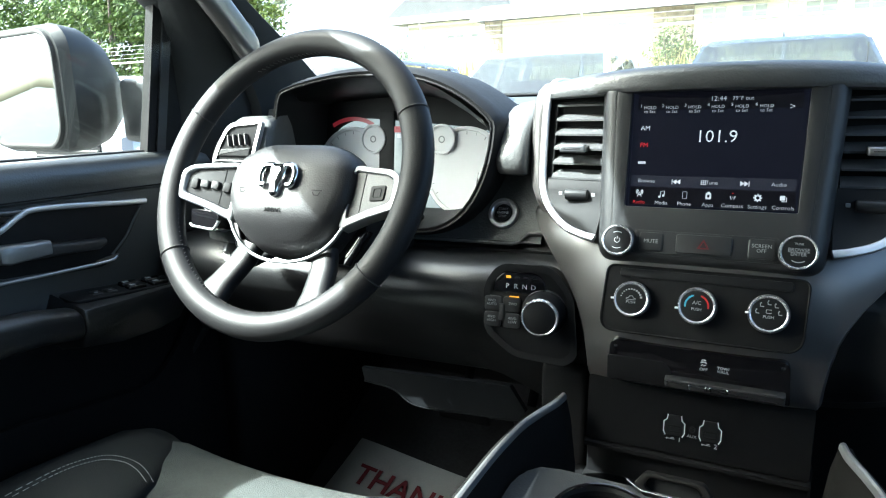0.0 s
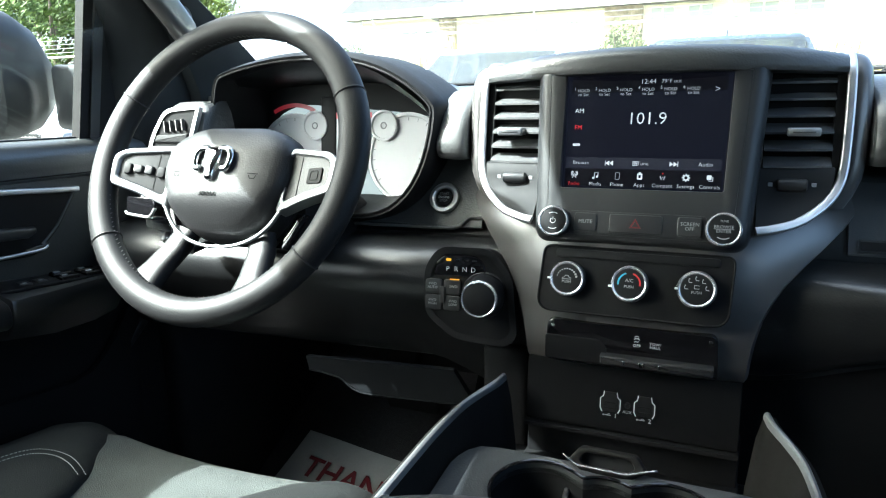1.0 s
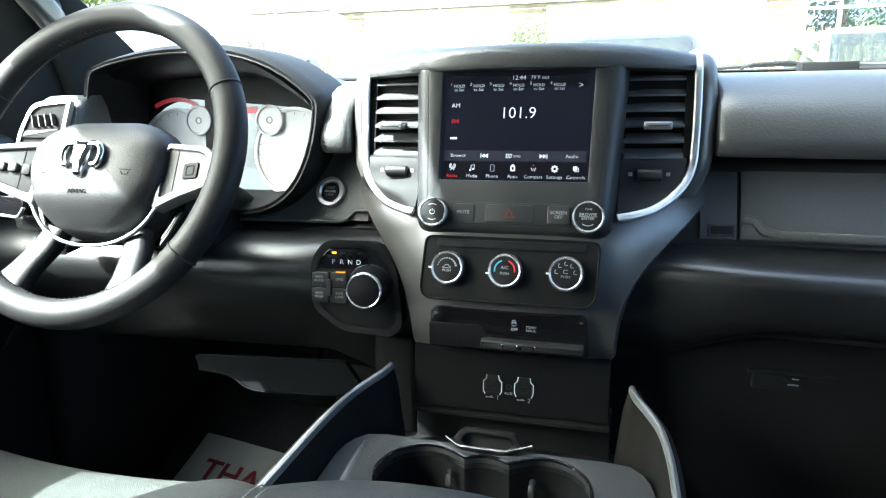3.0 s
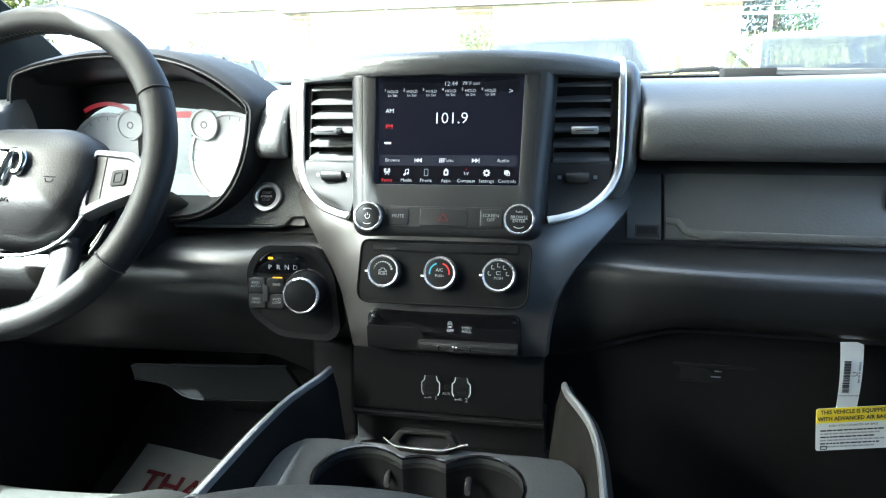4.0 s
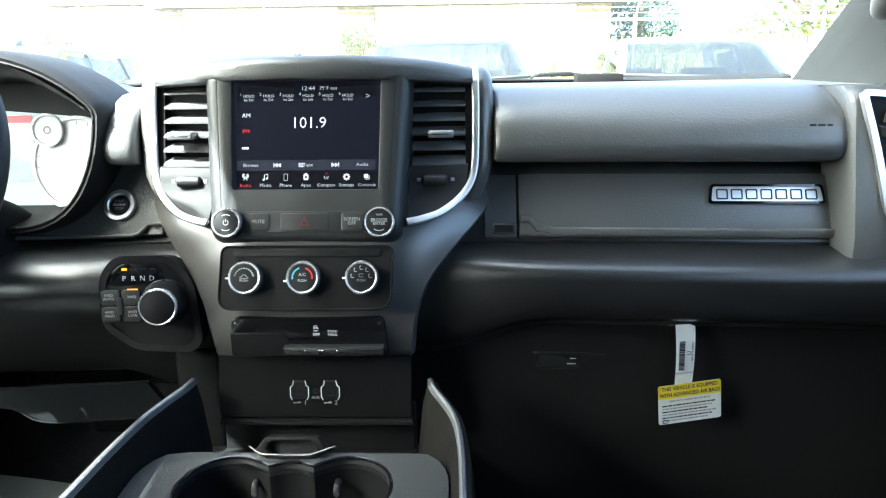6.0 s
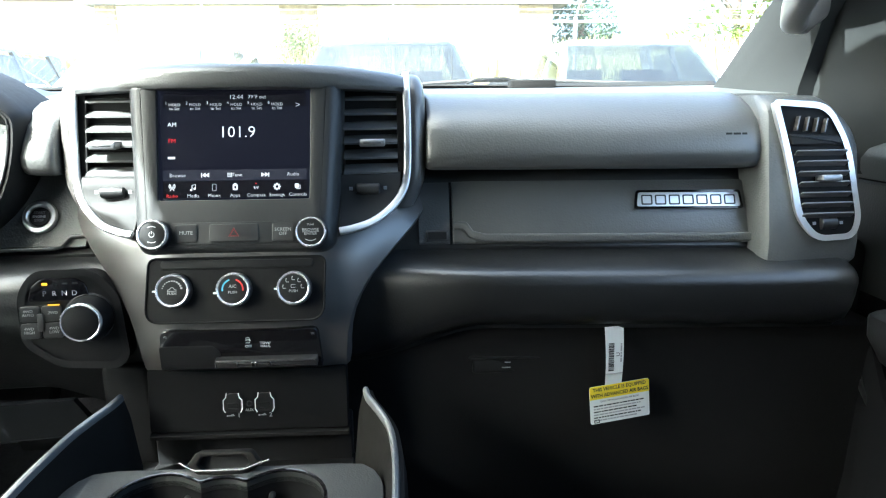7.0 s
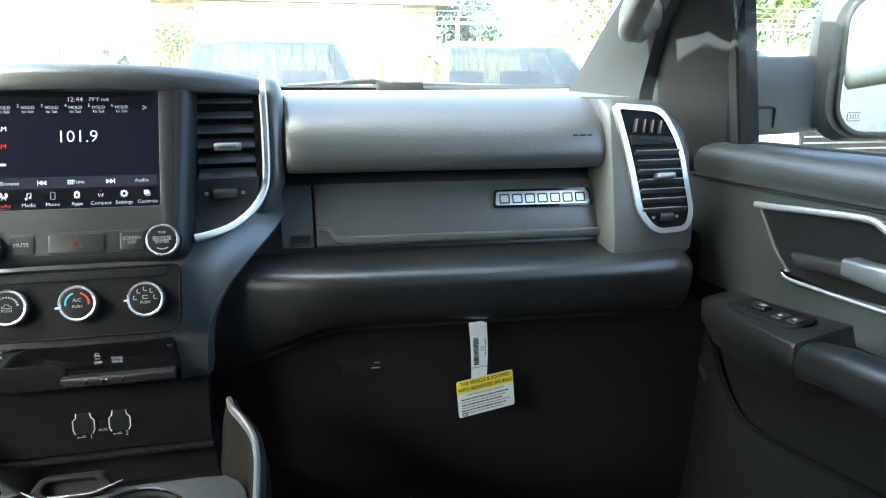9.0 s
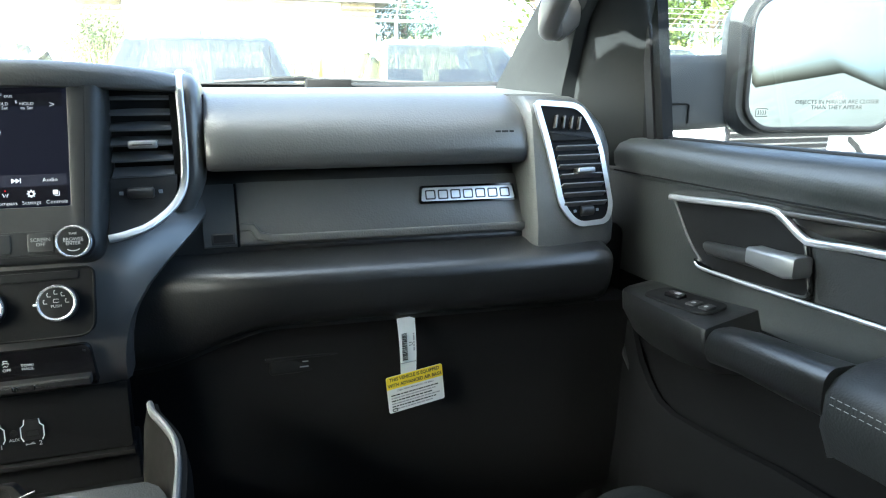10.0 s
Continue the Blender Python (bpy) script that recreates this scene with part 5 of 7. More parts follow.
lettering("AIRBAG", 0.0075, MW @ shift(0, -0.0445, 0.0078) @ Matrix.Rotation(radians(12), 4, "X"), MATTE, hub, name="hub_text", depth=0.0006)
for s in (-1, 1):
    part("horn_sign", bm_at(joined(stroke([(s * 0.052, -0.004), (s * 0.066, -0.004)], 0.0006), stroke([(s * 0.054, -0.006), (s * 0.056, -0.010), (s * 0.062, -0.010), (s * 0.064, -0.006)], 0.0006)), MW @ shift(0, -0.012, 0.0125) @ Matrix.Rotation(radians(s * 7), 4, "Y")), MATTE, hub, smooth=False)


def spoke_bend(bm):
    """Spokes reach forward from the hub to the rim."""
    for v in bm.verts:
        v.co.z += 0.008 - 0.277 * (0.173 - abs(v.co.x))
    return bm


for s in (-1, 1):
    # silver frame of the spoke, with its inner opening for the keys
    fo = [(0.092, 0.026), (0.158, 0.015), (0.174, 0.004), (0.173, -0.034), (0.128, -0.044), (0.084, -0.058)]
    fi = [(0.095, 0.018), (0.152, 0.008), (0.163, 0.000), (0.162, -0.025), (0.124, -0.034), (0.094, -0.043)]
    if s < 0:
        fo, fi = mirror2(fo), mirror2(fi)
    bm = plate_with_hole(rounded(fo, 0.008, 4)[::-1], rounded(fi, 0.005, 4)[::-1], -0.020, 0.0, 0.003)
    spoke = part("spoke", bm_at(spoke_bend(bm), MW), DULL_SILVER, wheel, "satin silver spoke frame")
    part("key_plate", bm_at(spoke_bend(prism(rounded(fi, 0.005, 4), -0.018, -0.004, 0.001)), MW), HUB_SKIN if s > 0 else APRON, spoke)
    if s < 0:
        for u, v, w, h in ((-0.150, -0.012, 0.010, 0.015), (-0.136, -0.011, 0.012, 0.011), (-0.121, -0.011, 0.011, 0.012), (-0.104, -0.012, 0.011, 0.015)):
            part("key", bm_at(spoke_bend(prism(rrect(u, v, w, h, 0.003, 3), -0.006, 0.0, 0.0015)), MW), SURROUND if -0.14 < u < -0.11 else HARD, spoke)
        part("key_gap", bm_at(spoke_bend(prism(rrect(-0.112, -0.012, 0.0008, 0.050, 0.0002, 1), -0.006, -0.0035)), MW), MATTE, spoke)
    else:
        part("key", bm_at(spoke_bend(prism(rrect(0.139, -0.013, 0.024, 0.019, 0.003, 3), -0.006, -0.002, 0.001)), MW), APRON, spoke)
        part("key_gap", bm_at(spoke_bend(prism(rrect(0.113, -0.013, 0.0010, 0.054, 0.0002, 1), -0.006, -0.0035)), MW), MATTE, spoke)
        part("key_outline", bm_at(spoke_bend(sweep([(u, v, -0.0018) for u, v in rrect(0.139, -0.013, 0.012, 0.011, 0.002, 3)], circle(0.0005, 5), closed=True)), MW), MATTE, spoke)
    # lower leather spoke
    rings = []
    for u, v, w, half in ((0.058, -0.080, -0.040, 0.016), (0.066, -0.105, -0.034, 0.017), (0.074, -0.135, -0.020, 0.018), (0.080, -0.160, -0.008, 0.023), (0.084, -0.176, -0.002, 0.030)):
        rings.append([Vector((s * (u + a), v + 0.25 * a, w + b)) for a, b in rrect(0, 0, half * 2, 0.024, 0.010, 4)])
    part("lower_spoke", bm_at(loft(rings), MW), LEATHER, wheel, "leather lower spoke")
# silver band below the hub, joining the two spokes
half_band = [(0.116, -0.041, -0.014), (0.103, -0.048, -0.017), (0.0925, -0.059, -0.019), (0.082, -0.0735, -0.021), (0.066, -0.0885, -0.022), (0.044, -0.0995, -0.023), (0.022, -0.1050, -0.023), (0.0, -0.1065, -0.023)]
half_band = [(a * (0.975 if b < -0.05 else 1.0), b + (0.0035 if b < -0.05 else 0.0), c) for a, b, c in half_band]
band = [(-a, b, c) for a, b, c in half_band[:-1]] + half_band[::-1]
part("hub_band", bm_at(sweep(smooth_path(band, 5), rrect(0, 0, 0.0045, 0.005, 0.0016, 3)), MW), DULL_SILVER, wheel, "satin silver band under the hub")
part("hub_back", bm_at(loft([[Vector((u * k, v * k - 0.01, w)) for u, v in hub_out] for k, w in ((0.80, -0.072), (0.74, -0.085), (0.5, -0.105))]), MW), HARD, wheel)
for s in (-1, 1):
    part("paddle_keys", bm_at(loft([[Vector((s * (u + a), v, w + b)) for a, b in rrect(0, 0, 0.016, 0.012, 0.004, 3)] for u, v, w in ((0.106, -0.050, -0.048), (0.092, -0.078, -0.050), (0.082, -0.094, -0.050))]), MW), GLOSS, wheel, "gloss black keys behind the spoke")
column = thing("steering_column", "black steering column cover with stalk", "steering column", (-0.487, 0.05, 1.25))
part("cover", loft([[Vector((-0.487 + a, y, z + b)) for a, b in rrect(0, 0, w, h, 0.03, 5)] for y, z, w, h in ((-0.02, 1.298, 0.135, 0.115), (0.02, 1.278, 0.15, 0.13), (0.12, 1.225, 0.16, 0.14), (0.2, 1.19, 0.15, 0.12))]), MATTE, column)
part("stalk", tube(smooth_path([(-0.56, 0.02, 1.325), (-0.62, 0.0, 1.345), (-0.67, -0.012, 1.353)], 5), 0.008, 10), HARD, column)
part("stalk_tip", tube([(-0.668, -0.012, 1.353), (-0.690, -0.016, 1.356)], 0.010, 10), SATIN_DARK, column)
part("tilt_lever", loft([[Vector((-0.60 + a, -0.01, 1.235 + b)) for a, b in rrect(0, 0, 0.05, 0.010, 0.004, 3)], [Vector((-0.61 + a, -0.05, 1.225 + b)) for a, b in rrect(0, 0, 0.04, 0.012, 0.005, 3)]]), HARD, column)

# lamp switch at the far left and the silver hoop beside the left vent
lamp_switch = thing("lamp_switch", "headlamp switch with silver rim", "switch", (-0.745, 0.0, 1.27))
ML = plane_matrix((-0.722, -0.010, 1.276), (1, -0.1, 0), (0, 0.2, 0.98))
part("body", bm_at(prism(rounded([(-0.032, -0.013), (0.022, -0.015), (0.034, 0.003), (0.026, 0.014), (-0.034, 0.014)], 0.006, 4), -0.03, 0.004, 0.002), ML), GLOSS, lamp_switch)
part("rim", bm_at(sweep([(u, v, 0.003) for u, v in rounded([(-0.034, 0.012), (-0.034, -0.013), (0.022, -0.016), (0.036, 0.004)], 0.007, 4)[6:-4]], rrect(0, 0, 0.004, 0.005, 0.0015, 2)), ML), SILVER, lamp_switch)
part("left_filler", loft([[Vector((x, 0.07 + 0.32 * (z - 1.30) + dx, z)) for x, dx in ((-0.680, 0.0), (-0.672, -0.002), (-0.664, 0.012), (-0.660, 0.10), (-0.680, 0.10))] for z in (1.24, 1.30, 1.36, 1.42, 1.445)]), SOFT, dash)
# pedals
for x, w, label in ((-0.50, 0.12, "wide black brake pedal"), (-0.35, 0.06, "narrow black accelerator pedal")):
    pd = thing("pedal", label, "pedal", (x, 0.36, 0.72))
    part("pad", loft([[Vector((x + a, 0.42 + 0.03 * i, 0.84 - 0.06 * i + b)) for a, b in rrect(0, 0, w, 0.02, 0.006, 3)] for i in range(2)]), RUBBER, pd)
    part("arm", tube(smooth_path([(x, 0.45, 0.82), (x, 0.50, 0.90), (x, 0.54, 1.02)], 5), 0.010, 8), MATTE, pd)

# ---- centre console ----
console = thing("center_console", "black floor console with cup holders and silver edge trims", "console", (0, -0.15, 0.60))
part("body", loft([[Vector((x, y, z)) for x, y in ((-h, y0), (h, y0), (h, -0.72), (-h, -0.72))] for z, h, y0 in ((0.60, 0.185, 0.20), (0.80, 0.180, 0.16), (0.94, 0.165, 0.10), (0.965, 0.160, 0.05))]), HARD, console)
part("bin_back", box(-0.128, 0.128, 0.036, 0.06, 0.95, 1.03, 0.003), HARD, console)
part("bin_shelf", loft([[Vector((x, y, z)) for y, z in ((0.046, 1.022), (0.020, 1.023), (0.015, 1.021), (0.015, 1.016), (0.046, 1.016))] for x in (-0.126, 0.126)]), MATTE, console, "narrow tray ledge under the ports")
part("bin_floor", box(-0.130, 0.130, -0.075, 0.05, 0.955, 0.970, 0.002), MATTE, console)


def console_wall(side):
    """Tall side wall with its silver top edge."""
    top = [(0.150, 0.004, 1.084), (0.155, -0.014, 1.081), (0.168, -0.036, 1.075), (0.180, -0.062, 1.069), (0.186, -0.095, 1.065), (0.189, -0.14, 1.063), (0.190, -0.22, 1.060), (0.190, -0.42, 1.055)]
    path = smooth_path(top, 5)
    rings = []
    for p in path:
        rings.append([p + Vector((-0.002, 0, 0.0)), p + Vector((0.009, 0, -0.003)), p + Vector((0.013, 0, -0.03)), Vector((p.x + 0.008, p.y, 0.80)), Vector((p.x - 0.016, p.y, 0.80)), Vector((p.x - 0.016, p.y, 0.99)), p + Vector((-0.009, 0, -0.030))])
    wall = part("side_wall", mirrored(loft(rings), side), CONSOLE_SATIN, console, "dark satin side wall")
    prof = [(-0.0042, -0.002), (-0.0028, 0.0018), (0.0, 0.0028), (0.0024, 0.0016), (0.0034, -0.001), (0.0034, -0.006), (-0.0042, -0.006)]
    part("edge_trim", mirrored(sweep(path, prof), side), DULL_SILVER, wall, "satin silver edge trim")


for side in (-1, 1):
    console_wall(side)

# cup holder plate: cut in strips round two wells
CUPS = ((-0.068, -0.135), (0.062, -0.135))
CUP_R = 0.048


def top_z(y):
    return 1.027 + 0.10 * (y + 0.10) if y < -0.07 else 1.030 - 0.9 * (y + 0.07)


outer = rounded([(0.158, -0.076), (-0.156, -0.076), (-0.176, -0.110), (-0.176, -0.46), (0.176, -0.46), (0.178, -0.110)], [0.02, 0.02, 0.03, 0.01, 0.01, 0.03], 5)
inner = []
for a in range(0, 360, 4):
    r = radians(a)
    d = Vector((math.cos(r), math.sin(r)))
    best = 0.0
    for cx, cy in CUPS:
        c = Vector((cx, cy + 0.0))
        o = Vector((-0.003, -0.135)) - c
        b = o.dot(d)
        disc = b * b - (o.length_squared - (CUP_R + 0.004) ** 2)
        if disc > 0:
            best = max(best, -b + math.sqrt(disc))
    best = max(best, 0.043)
    inner.append((-0.003 + d.x * best, -0.135 + d.y * best))


def resample(pts, n, centre):
    """A closed outline as n points at even angles about a centre."""
    out, m = [], len(pts)
    for k in range(n):
        a = 2 * math.pi * k / n
        d = Vector((math.cos(a), math.sin(a)))
        c = Vector(centre)
        far = 0
        for i in range(m):
            p, q = Vector(pts[i - 1]) - c, Vector(pts[i]) - c
            e = q - p
            den = d.x * e.y - d.y * e.x
            if abs(den) < 1e-12:
                continue
            t = (p.x * e.y - p.y * e.x) / den
            s = (p.x * d.y - p.y * d.x) / den
            if t > 0 and -1e-6 <= s <= 1 + 1e-6:
                far = max(far, t)
        out.append(c + d * far)
    return out


NC = 72
ro, ri = resample(outer, NC, (-0.003, -0.135)), resample(inner, NC, (-0.003, -0.135))
rings = [[Vector((p.x, p.y, 0.96)) for p in ro], [Vector((p.x, p.y, top_z(p.y) - 0.008)) for p in ro], [Vector((p.x * 0.985, p.y * 0.99 - 0.002, top_z(p.y))) for p in ro],
         [Vector((p.x, p.y, top_z(p.y) + 0.001)) + (p - Vector((-0.003, -0.135))).normalized().to_3d() * 0.008 for p in ri],
         [Vector((p.x, p.y, top_z(p.y) - 0.002)) for p in ri], [Vector((p.x, p.y, top_z(p.y) - 0.016)) for p in ri]]
part("cup_plate", loft(rings, True, False), VINYL, console, "dark grey soft plate round the cup holders")
part("cup_rim", tube([Vector((p.x, p.y, top_z(p.y) - 0.0015)) for p in ri], 0.0020, 8, closed=True), GLOSS, console)
rings = [[Vector((p.x, p.y, top_z(p.y) - 0.010)) for p in ri], [Vector((p.x, p.y, 0.945)) for p in ri], [Vector((p.x * 0.9, -0.135 + (p.y + 0.135) * 0.9, 0.935)) for p in ri]]
bm = loft(rings, True, False)
bm.faces.new(bm.verts[-NC:])
part("cup_well", bm, PORT_BLACK, console, "black double cup well")
for cx, s in ((-0.047, 1), (0.047, -1)):
    part("cup_grip", loft([[Vector((cx + a, y, z + b)) for a, b in rrect(0, 0, 0.0065, 0.008, 0.003, 3)] for y, z in ((-0.102, 0.992), (-0.099, 0.998), (-0.090, 1.000), (-0.080, 0.996))]), SATIN_DARK, console, "grey spring finger in the cup well")
# pull at the front of the cup plate
MH = plane_matrix((-0.006, -0.082, 1.037), (1, 0, 0), (0, 0.35, 0.94))
pull = part("tray_pull", bm_at(plate_with_hole(rounded([(-0.042, -0.002), (-0.030, 0.014), (0.030, 0.014), (0.042, -0.002), (0.026, -0.012), (-0.026, -0.012)][::-1], 0.004, 4), rounded([(-0.030, 0.000), (-0.024, 0.009), (0.024, 0.009), (0.030, 0.000), (0.020, -0.007), (-0.020, -0.007)][::-1], 0.004, 4), -0.012, 0.004, 0.002), MH), CONSOLE_SATIN, console, "dark finger pull of the tray")
part("pull_floor", bm_at(prism(rrect(0, 0.0, 0.056, 0.022, 0.006), -0.012, -0.006), MH), HARD, pull)
part("pull_edge", bm_at(sweep([(-0.047, 0.0035, 0.0063), (-0.043, 0.001, 0.0068), (-0.035, -0.0035, 0.0075), (-0.030, -0.005, 0.008), (-0.010, -0.0055, 0.0085), (0.018, -0.0055, 0.0085), (0.024, -0.005, 0.008), (0.036, -0.001, 0.007), (0.052, 0.004, 0.006)], rrect(0, 0, 0.0020, 0.0028, 0.0008, 2)), MH), RING_METAL, pull, "bright chrome lip")

# padded armrest close to the camera
arm = thing("center_jump_seat", "dark grey vinyl folded centre seat with pale double stitching", "seat", (-0.02, -0.5, 1.0))
rings = []
for y, half, top in ((-0.258, 0.158, 1.060), (-0.258, 0.164, 1.078), (-0.263, 0.170, 1.089), (-0.276, 0.174, 1.0955), (-0.31, 0.177, 1.0995), (-0.42, 0.180, 1.102), (-0.60, 0.182, 1.102), (-0.72, 0.182, 1.100)):
    ring = []
    for k in range(-8, 9):
        s = k / 8
        ring.append(Vector((-0.012 + half * s, y + 0.035 * abs(s) ** 2 * -1.0, top + 0.004 - 0.010 * abs(s) ** 3)))
    ring += [Vector((half - 0.010, y - 0.035, 0.975)), Vector((-half - 0.014, y - 0.035, 0.975))]
    rings.append(ring)
part("cushion", loft(rings), VINYL, arm)
for off in (0.0, 0.010):
    path = [Vector((-0.012 - 0.150 + off, y, z)) for y, z in ((-0.2885, 1.0862), (-0.302, 1.0938), (-0.335, 1.0981), (-0.45, 1.1006), (-0.60, 1.1006))]
    path = smooth_path(path, 10)
    bms = [tube([path[i], path[i].lerp(path[i + 1], 0.62)], 0.0008, 5) for i in range(len(path) - 1)]
    part("stitching", joined(*bms), STITCH, arm, "pale stitch row", smooth=False)

# ---- doors ----
def door_section(y, arm=True):
    """Inner skin of the door, from the sill down, at a place along it."""
    sill = [(0.905, 1.365), (0.890, 1.374), (0.872, 1.3765), (0.858, 1.374), (0.848, 1.366), (0.842, 1.352), (0.843, 1.335), (0.8465, 1.326), (0.8455, 1.322), (0.850, 1.318)]
    mid = [(0.853, 1.30), (0.855, 1.26), (0.856, 1.22), (0.855, 1.195), (0.853, 1.17), (0.852, 1.14), (0.851, 1.10), (0.848, 1.06)]
    low = [(0.842, 1.03), (0.838, 1.00), (0.838, 0.90), (0.842, 0.75), (0.85, 0.64)]
    return [Vector((x, y, z)) for x, z in sill + mid + low] + [Vector((0.915, y, 0.64)), Vector((0.915, y, 1.0))]


def front_door(side):
    label = "closed front door with black padded inner panel and silver trims"
    d = thing("door", label, "door", (side * 0.88, -0.4, 0.64), group="front doors")
    rings = [door_section(y) for y in (0.20, 0.12, 0.06, 0.0, -0.1, -0.2, -0.3, -0.4, -0.6, -0.8, -0.99)]
    for p in rings[0]:
        p.x += 0.01
    panel = part("panel", mirrored(loft(rings), side), DOOR_SKIN, d, "grained black inner panel")
    low = [[Vector((x - 0.003, y, z)) for x, z in ((0.8535, 1.165), (0.852, 1.14), (0.851, 1.10), (0.848, 1.06), (0.842, 1.03), (0.838, 1.00), (0.838, 0.90), (0.842, 0.75), (0.85, 0.64))] + [Vector((0.86, y, 0.64)), Vector((0.86, y, 1.165))] for y in (0.15, 0.0, -0.3, -0.6, -0.985)]
    part("lower_panel", mirrored(loft(low), side), PORT_BLACK, panel, "hard black lower door panel")
    part("belt_seam", mirrored(tube([(0.8445, y, 1.324) for y in (0.125, 0.0, -0.3, -0.6, -0.98)], 0.0012, 6), side), MATTE, panel)
    # window frame: rubber run and the front post
    run_y = 0.036 if side > 0 else 0.012
    part("window_post", mirrored(loft([[Vector((x, y, z)) for x, y in ((0.868, f), (0.868, 0.098), (0.884, 0.100), (0.886, f))] for z, f in ((1.37, run_y), (1.50, run_y + 0.024), (1.66, run_y + 0.052))]), side), MATTE, d, "black rubber channel of the window")
    part("window_post", mirrored(loft([[Vector((x, y, z)) for x, y in ((0.864, f + 0.017), (0.864, f + 0.034), (0.872, f + 0.034), (0.872, f + 0.017))] for z, f in ((1.372, run_y), (1.50, run_y + 0.024), (1.62, run_y + 0.046))]), side), RUBBER, d)
    frame_path = [Vector((0.880, 0.090, 1.645)), Vector((0.872, 0.03, 1.685)), Vector((0.862, -0.06, 1.725)), Vector((0.842, -0.18, 1.772)), Vector((0.818, -0.35, 1.815)), Vector((0.808, -0.60, 1.818)), Vector((0.808, -0.99, 1.815))]
    part("window_frame", mirrored(sweep(smooth_path(frame_path, 5), rrect(0, 0.0, 0.045, 0.092, 0.008, 3)), side), RUBBER, d, "black window frame")
    part("sill_strip", mirrored(box(0.876, 0.892, -0.99, 0.055, 1.373, 1.3795, 0.002), side), RUBBER, d, "black window wiper strip")
    gl = part("window_glass", mirrored(loft([[Vector((0.888 - 0.18 * max(z - 1.37, 0), y, z)) for y, z in ((0.06, 1.372), (0.08, 1.63), (0.02, 1.68), (-0.12, 1.745), (-0.36, 1.835), (-0.98, 1.845), (-0.98, 1.372))],
                                             [Vector((0.892 - 0.18 * max(z - 1.37, 0), y, z)) for y, z in ((0.06, 1.372), (0.08, 1.63), (0.02, 1.68), (-0.12, 1.745), (-0.36, 1.835), (-0.98, 1.845), (-0.98, 1.372))]]), side), GLASS, d, "raised clear side window")
    gl.visible_shadow = False
    # recess with the silver-trimmed release lever
    recess = [(-0.020, 1.300), (-0.200, 1.309), (-0.248, 1.287), (-0.262, 1.222), (-0.100, 1.212), (-0.060, 1.245)]
    bm = bmesh.new()
    f = [bm.verts.new((0.8515, y, z)) for y, z in rounded(recess, 0.012, 4)]
    b = [bm.verts.new((0.860, y, z)) for y, z in rounded(recess, 0.012, 4)]
    ring_faces(bm, f, b)
    bm.faces.new(f)
    bm.faces.new(b[::-1])
    part("release_plate", mirrored(bm, side), HARD, panel, "dark plate behind the release lever")
    part("release_rim", mirrored(sweep([(0.8515, y, z) for y, z in rounded(recess, 0.012, 4)], circle(0.0022, 8), closed=True), side), DOOR_SKIN, panel, "raised rim of the lever recess")
    part("release_groove", mirrored(sweep([(0.8525, -0.14 + 1.035 * (y + 0.14), 1.26 + 1.06 * (z - 1.26)) for y, z in rounded(recess, 0.012, 4)], circle(0.0014, 6), closed=True), side), MATTE, panel)
    ins = [(-0.262, 1.283), (-0.98, 1.292), (-0.98, 1.226), (-0.275, 1.224)]
    bm = bmesh.new()
    f = [bm.verts.new((0.8490, y, z)) for y, z in rounded(ins, 0.008, 3)]
    b = [bm.verts.new((0.860, y, z)) for y, z in rounded(ins, 0.008, 3)]
    ring_faces(bm, f, b)
    bm.faces.new(f)
    bm.faces.new(b[::-1])
    part("insert", mirrored(bm, side), VINYL, panel, "dark grained insert")
    up = smooth_path([(0.8475, -0.018, 1.300), (0.8455, -0.06, 1.3025), (0.845, -0.13, 1.308), (0.845, -0.200, 1.3115), (0.845, -0.222, 1.305), (0.845, -0.252, 1.2880), (0.845, -0.275, 1.2865), (0.845, -0.40, 1.293), (0.845, -0.98, 1.305)], 5)
    part("upper_trim", mirrored(sweep(up, rrect(0, 0, 0.008, 0.0085, 0.0028, 3)), side), SILVER, panel, "satin silver upper trim")
    part("upper_trim", mirrored(sweep([(0.846, -0.216, 1.3105), (0.846, -0.40, 1.318), (0.846, -0.98, 1.330)], rrect(0, 0, 0.006, 0.006, 0.002, 2)), side), SATIN, panel, "thin grey trim line")
    part("gloss_strip", mirrored(loft([[Vector((0.847, y, z)), Vector((0.847, y, z - h)), Vector((0.858, y, z - h)), Vector((0.858, y, z))] for y, z, h in ((-0.232, 1.3065, 0.004), (-0.275, 1.3085, 0.014), (-0.40, 1.314, 0.014), (-0.98, 1.326, 0.014))]), side), GLOSS, panel)
    part("lower_trim", mirrored(sweep(smooth_path([(0.846, -0.082, 1.2215), (0.845, -0.10, 1.2165), (0.845, -0.20, 1.2175), (0.845, -0.36, 1.2215), (0.845, -0.98, 1.235)], 4), circle(0.0026, 10)), side), SILVER, panel, "thin chrome lower trim")
    part("trim_tip", mirrored(loft([[Vector((0.844, y, z + h)), Vector((0.844, y, z - h)), Vector((0.85, y, z - h)), Vector((0.85, y, z + h))] for y, z, h in ((-0.080, 1.2245, 0.0012), (-0.100, 1.2195, 0.0040), (-0.118, 1.2185, 0.0030))]), side), CHROME, panel)
    rows = []
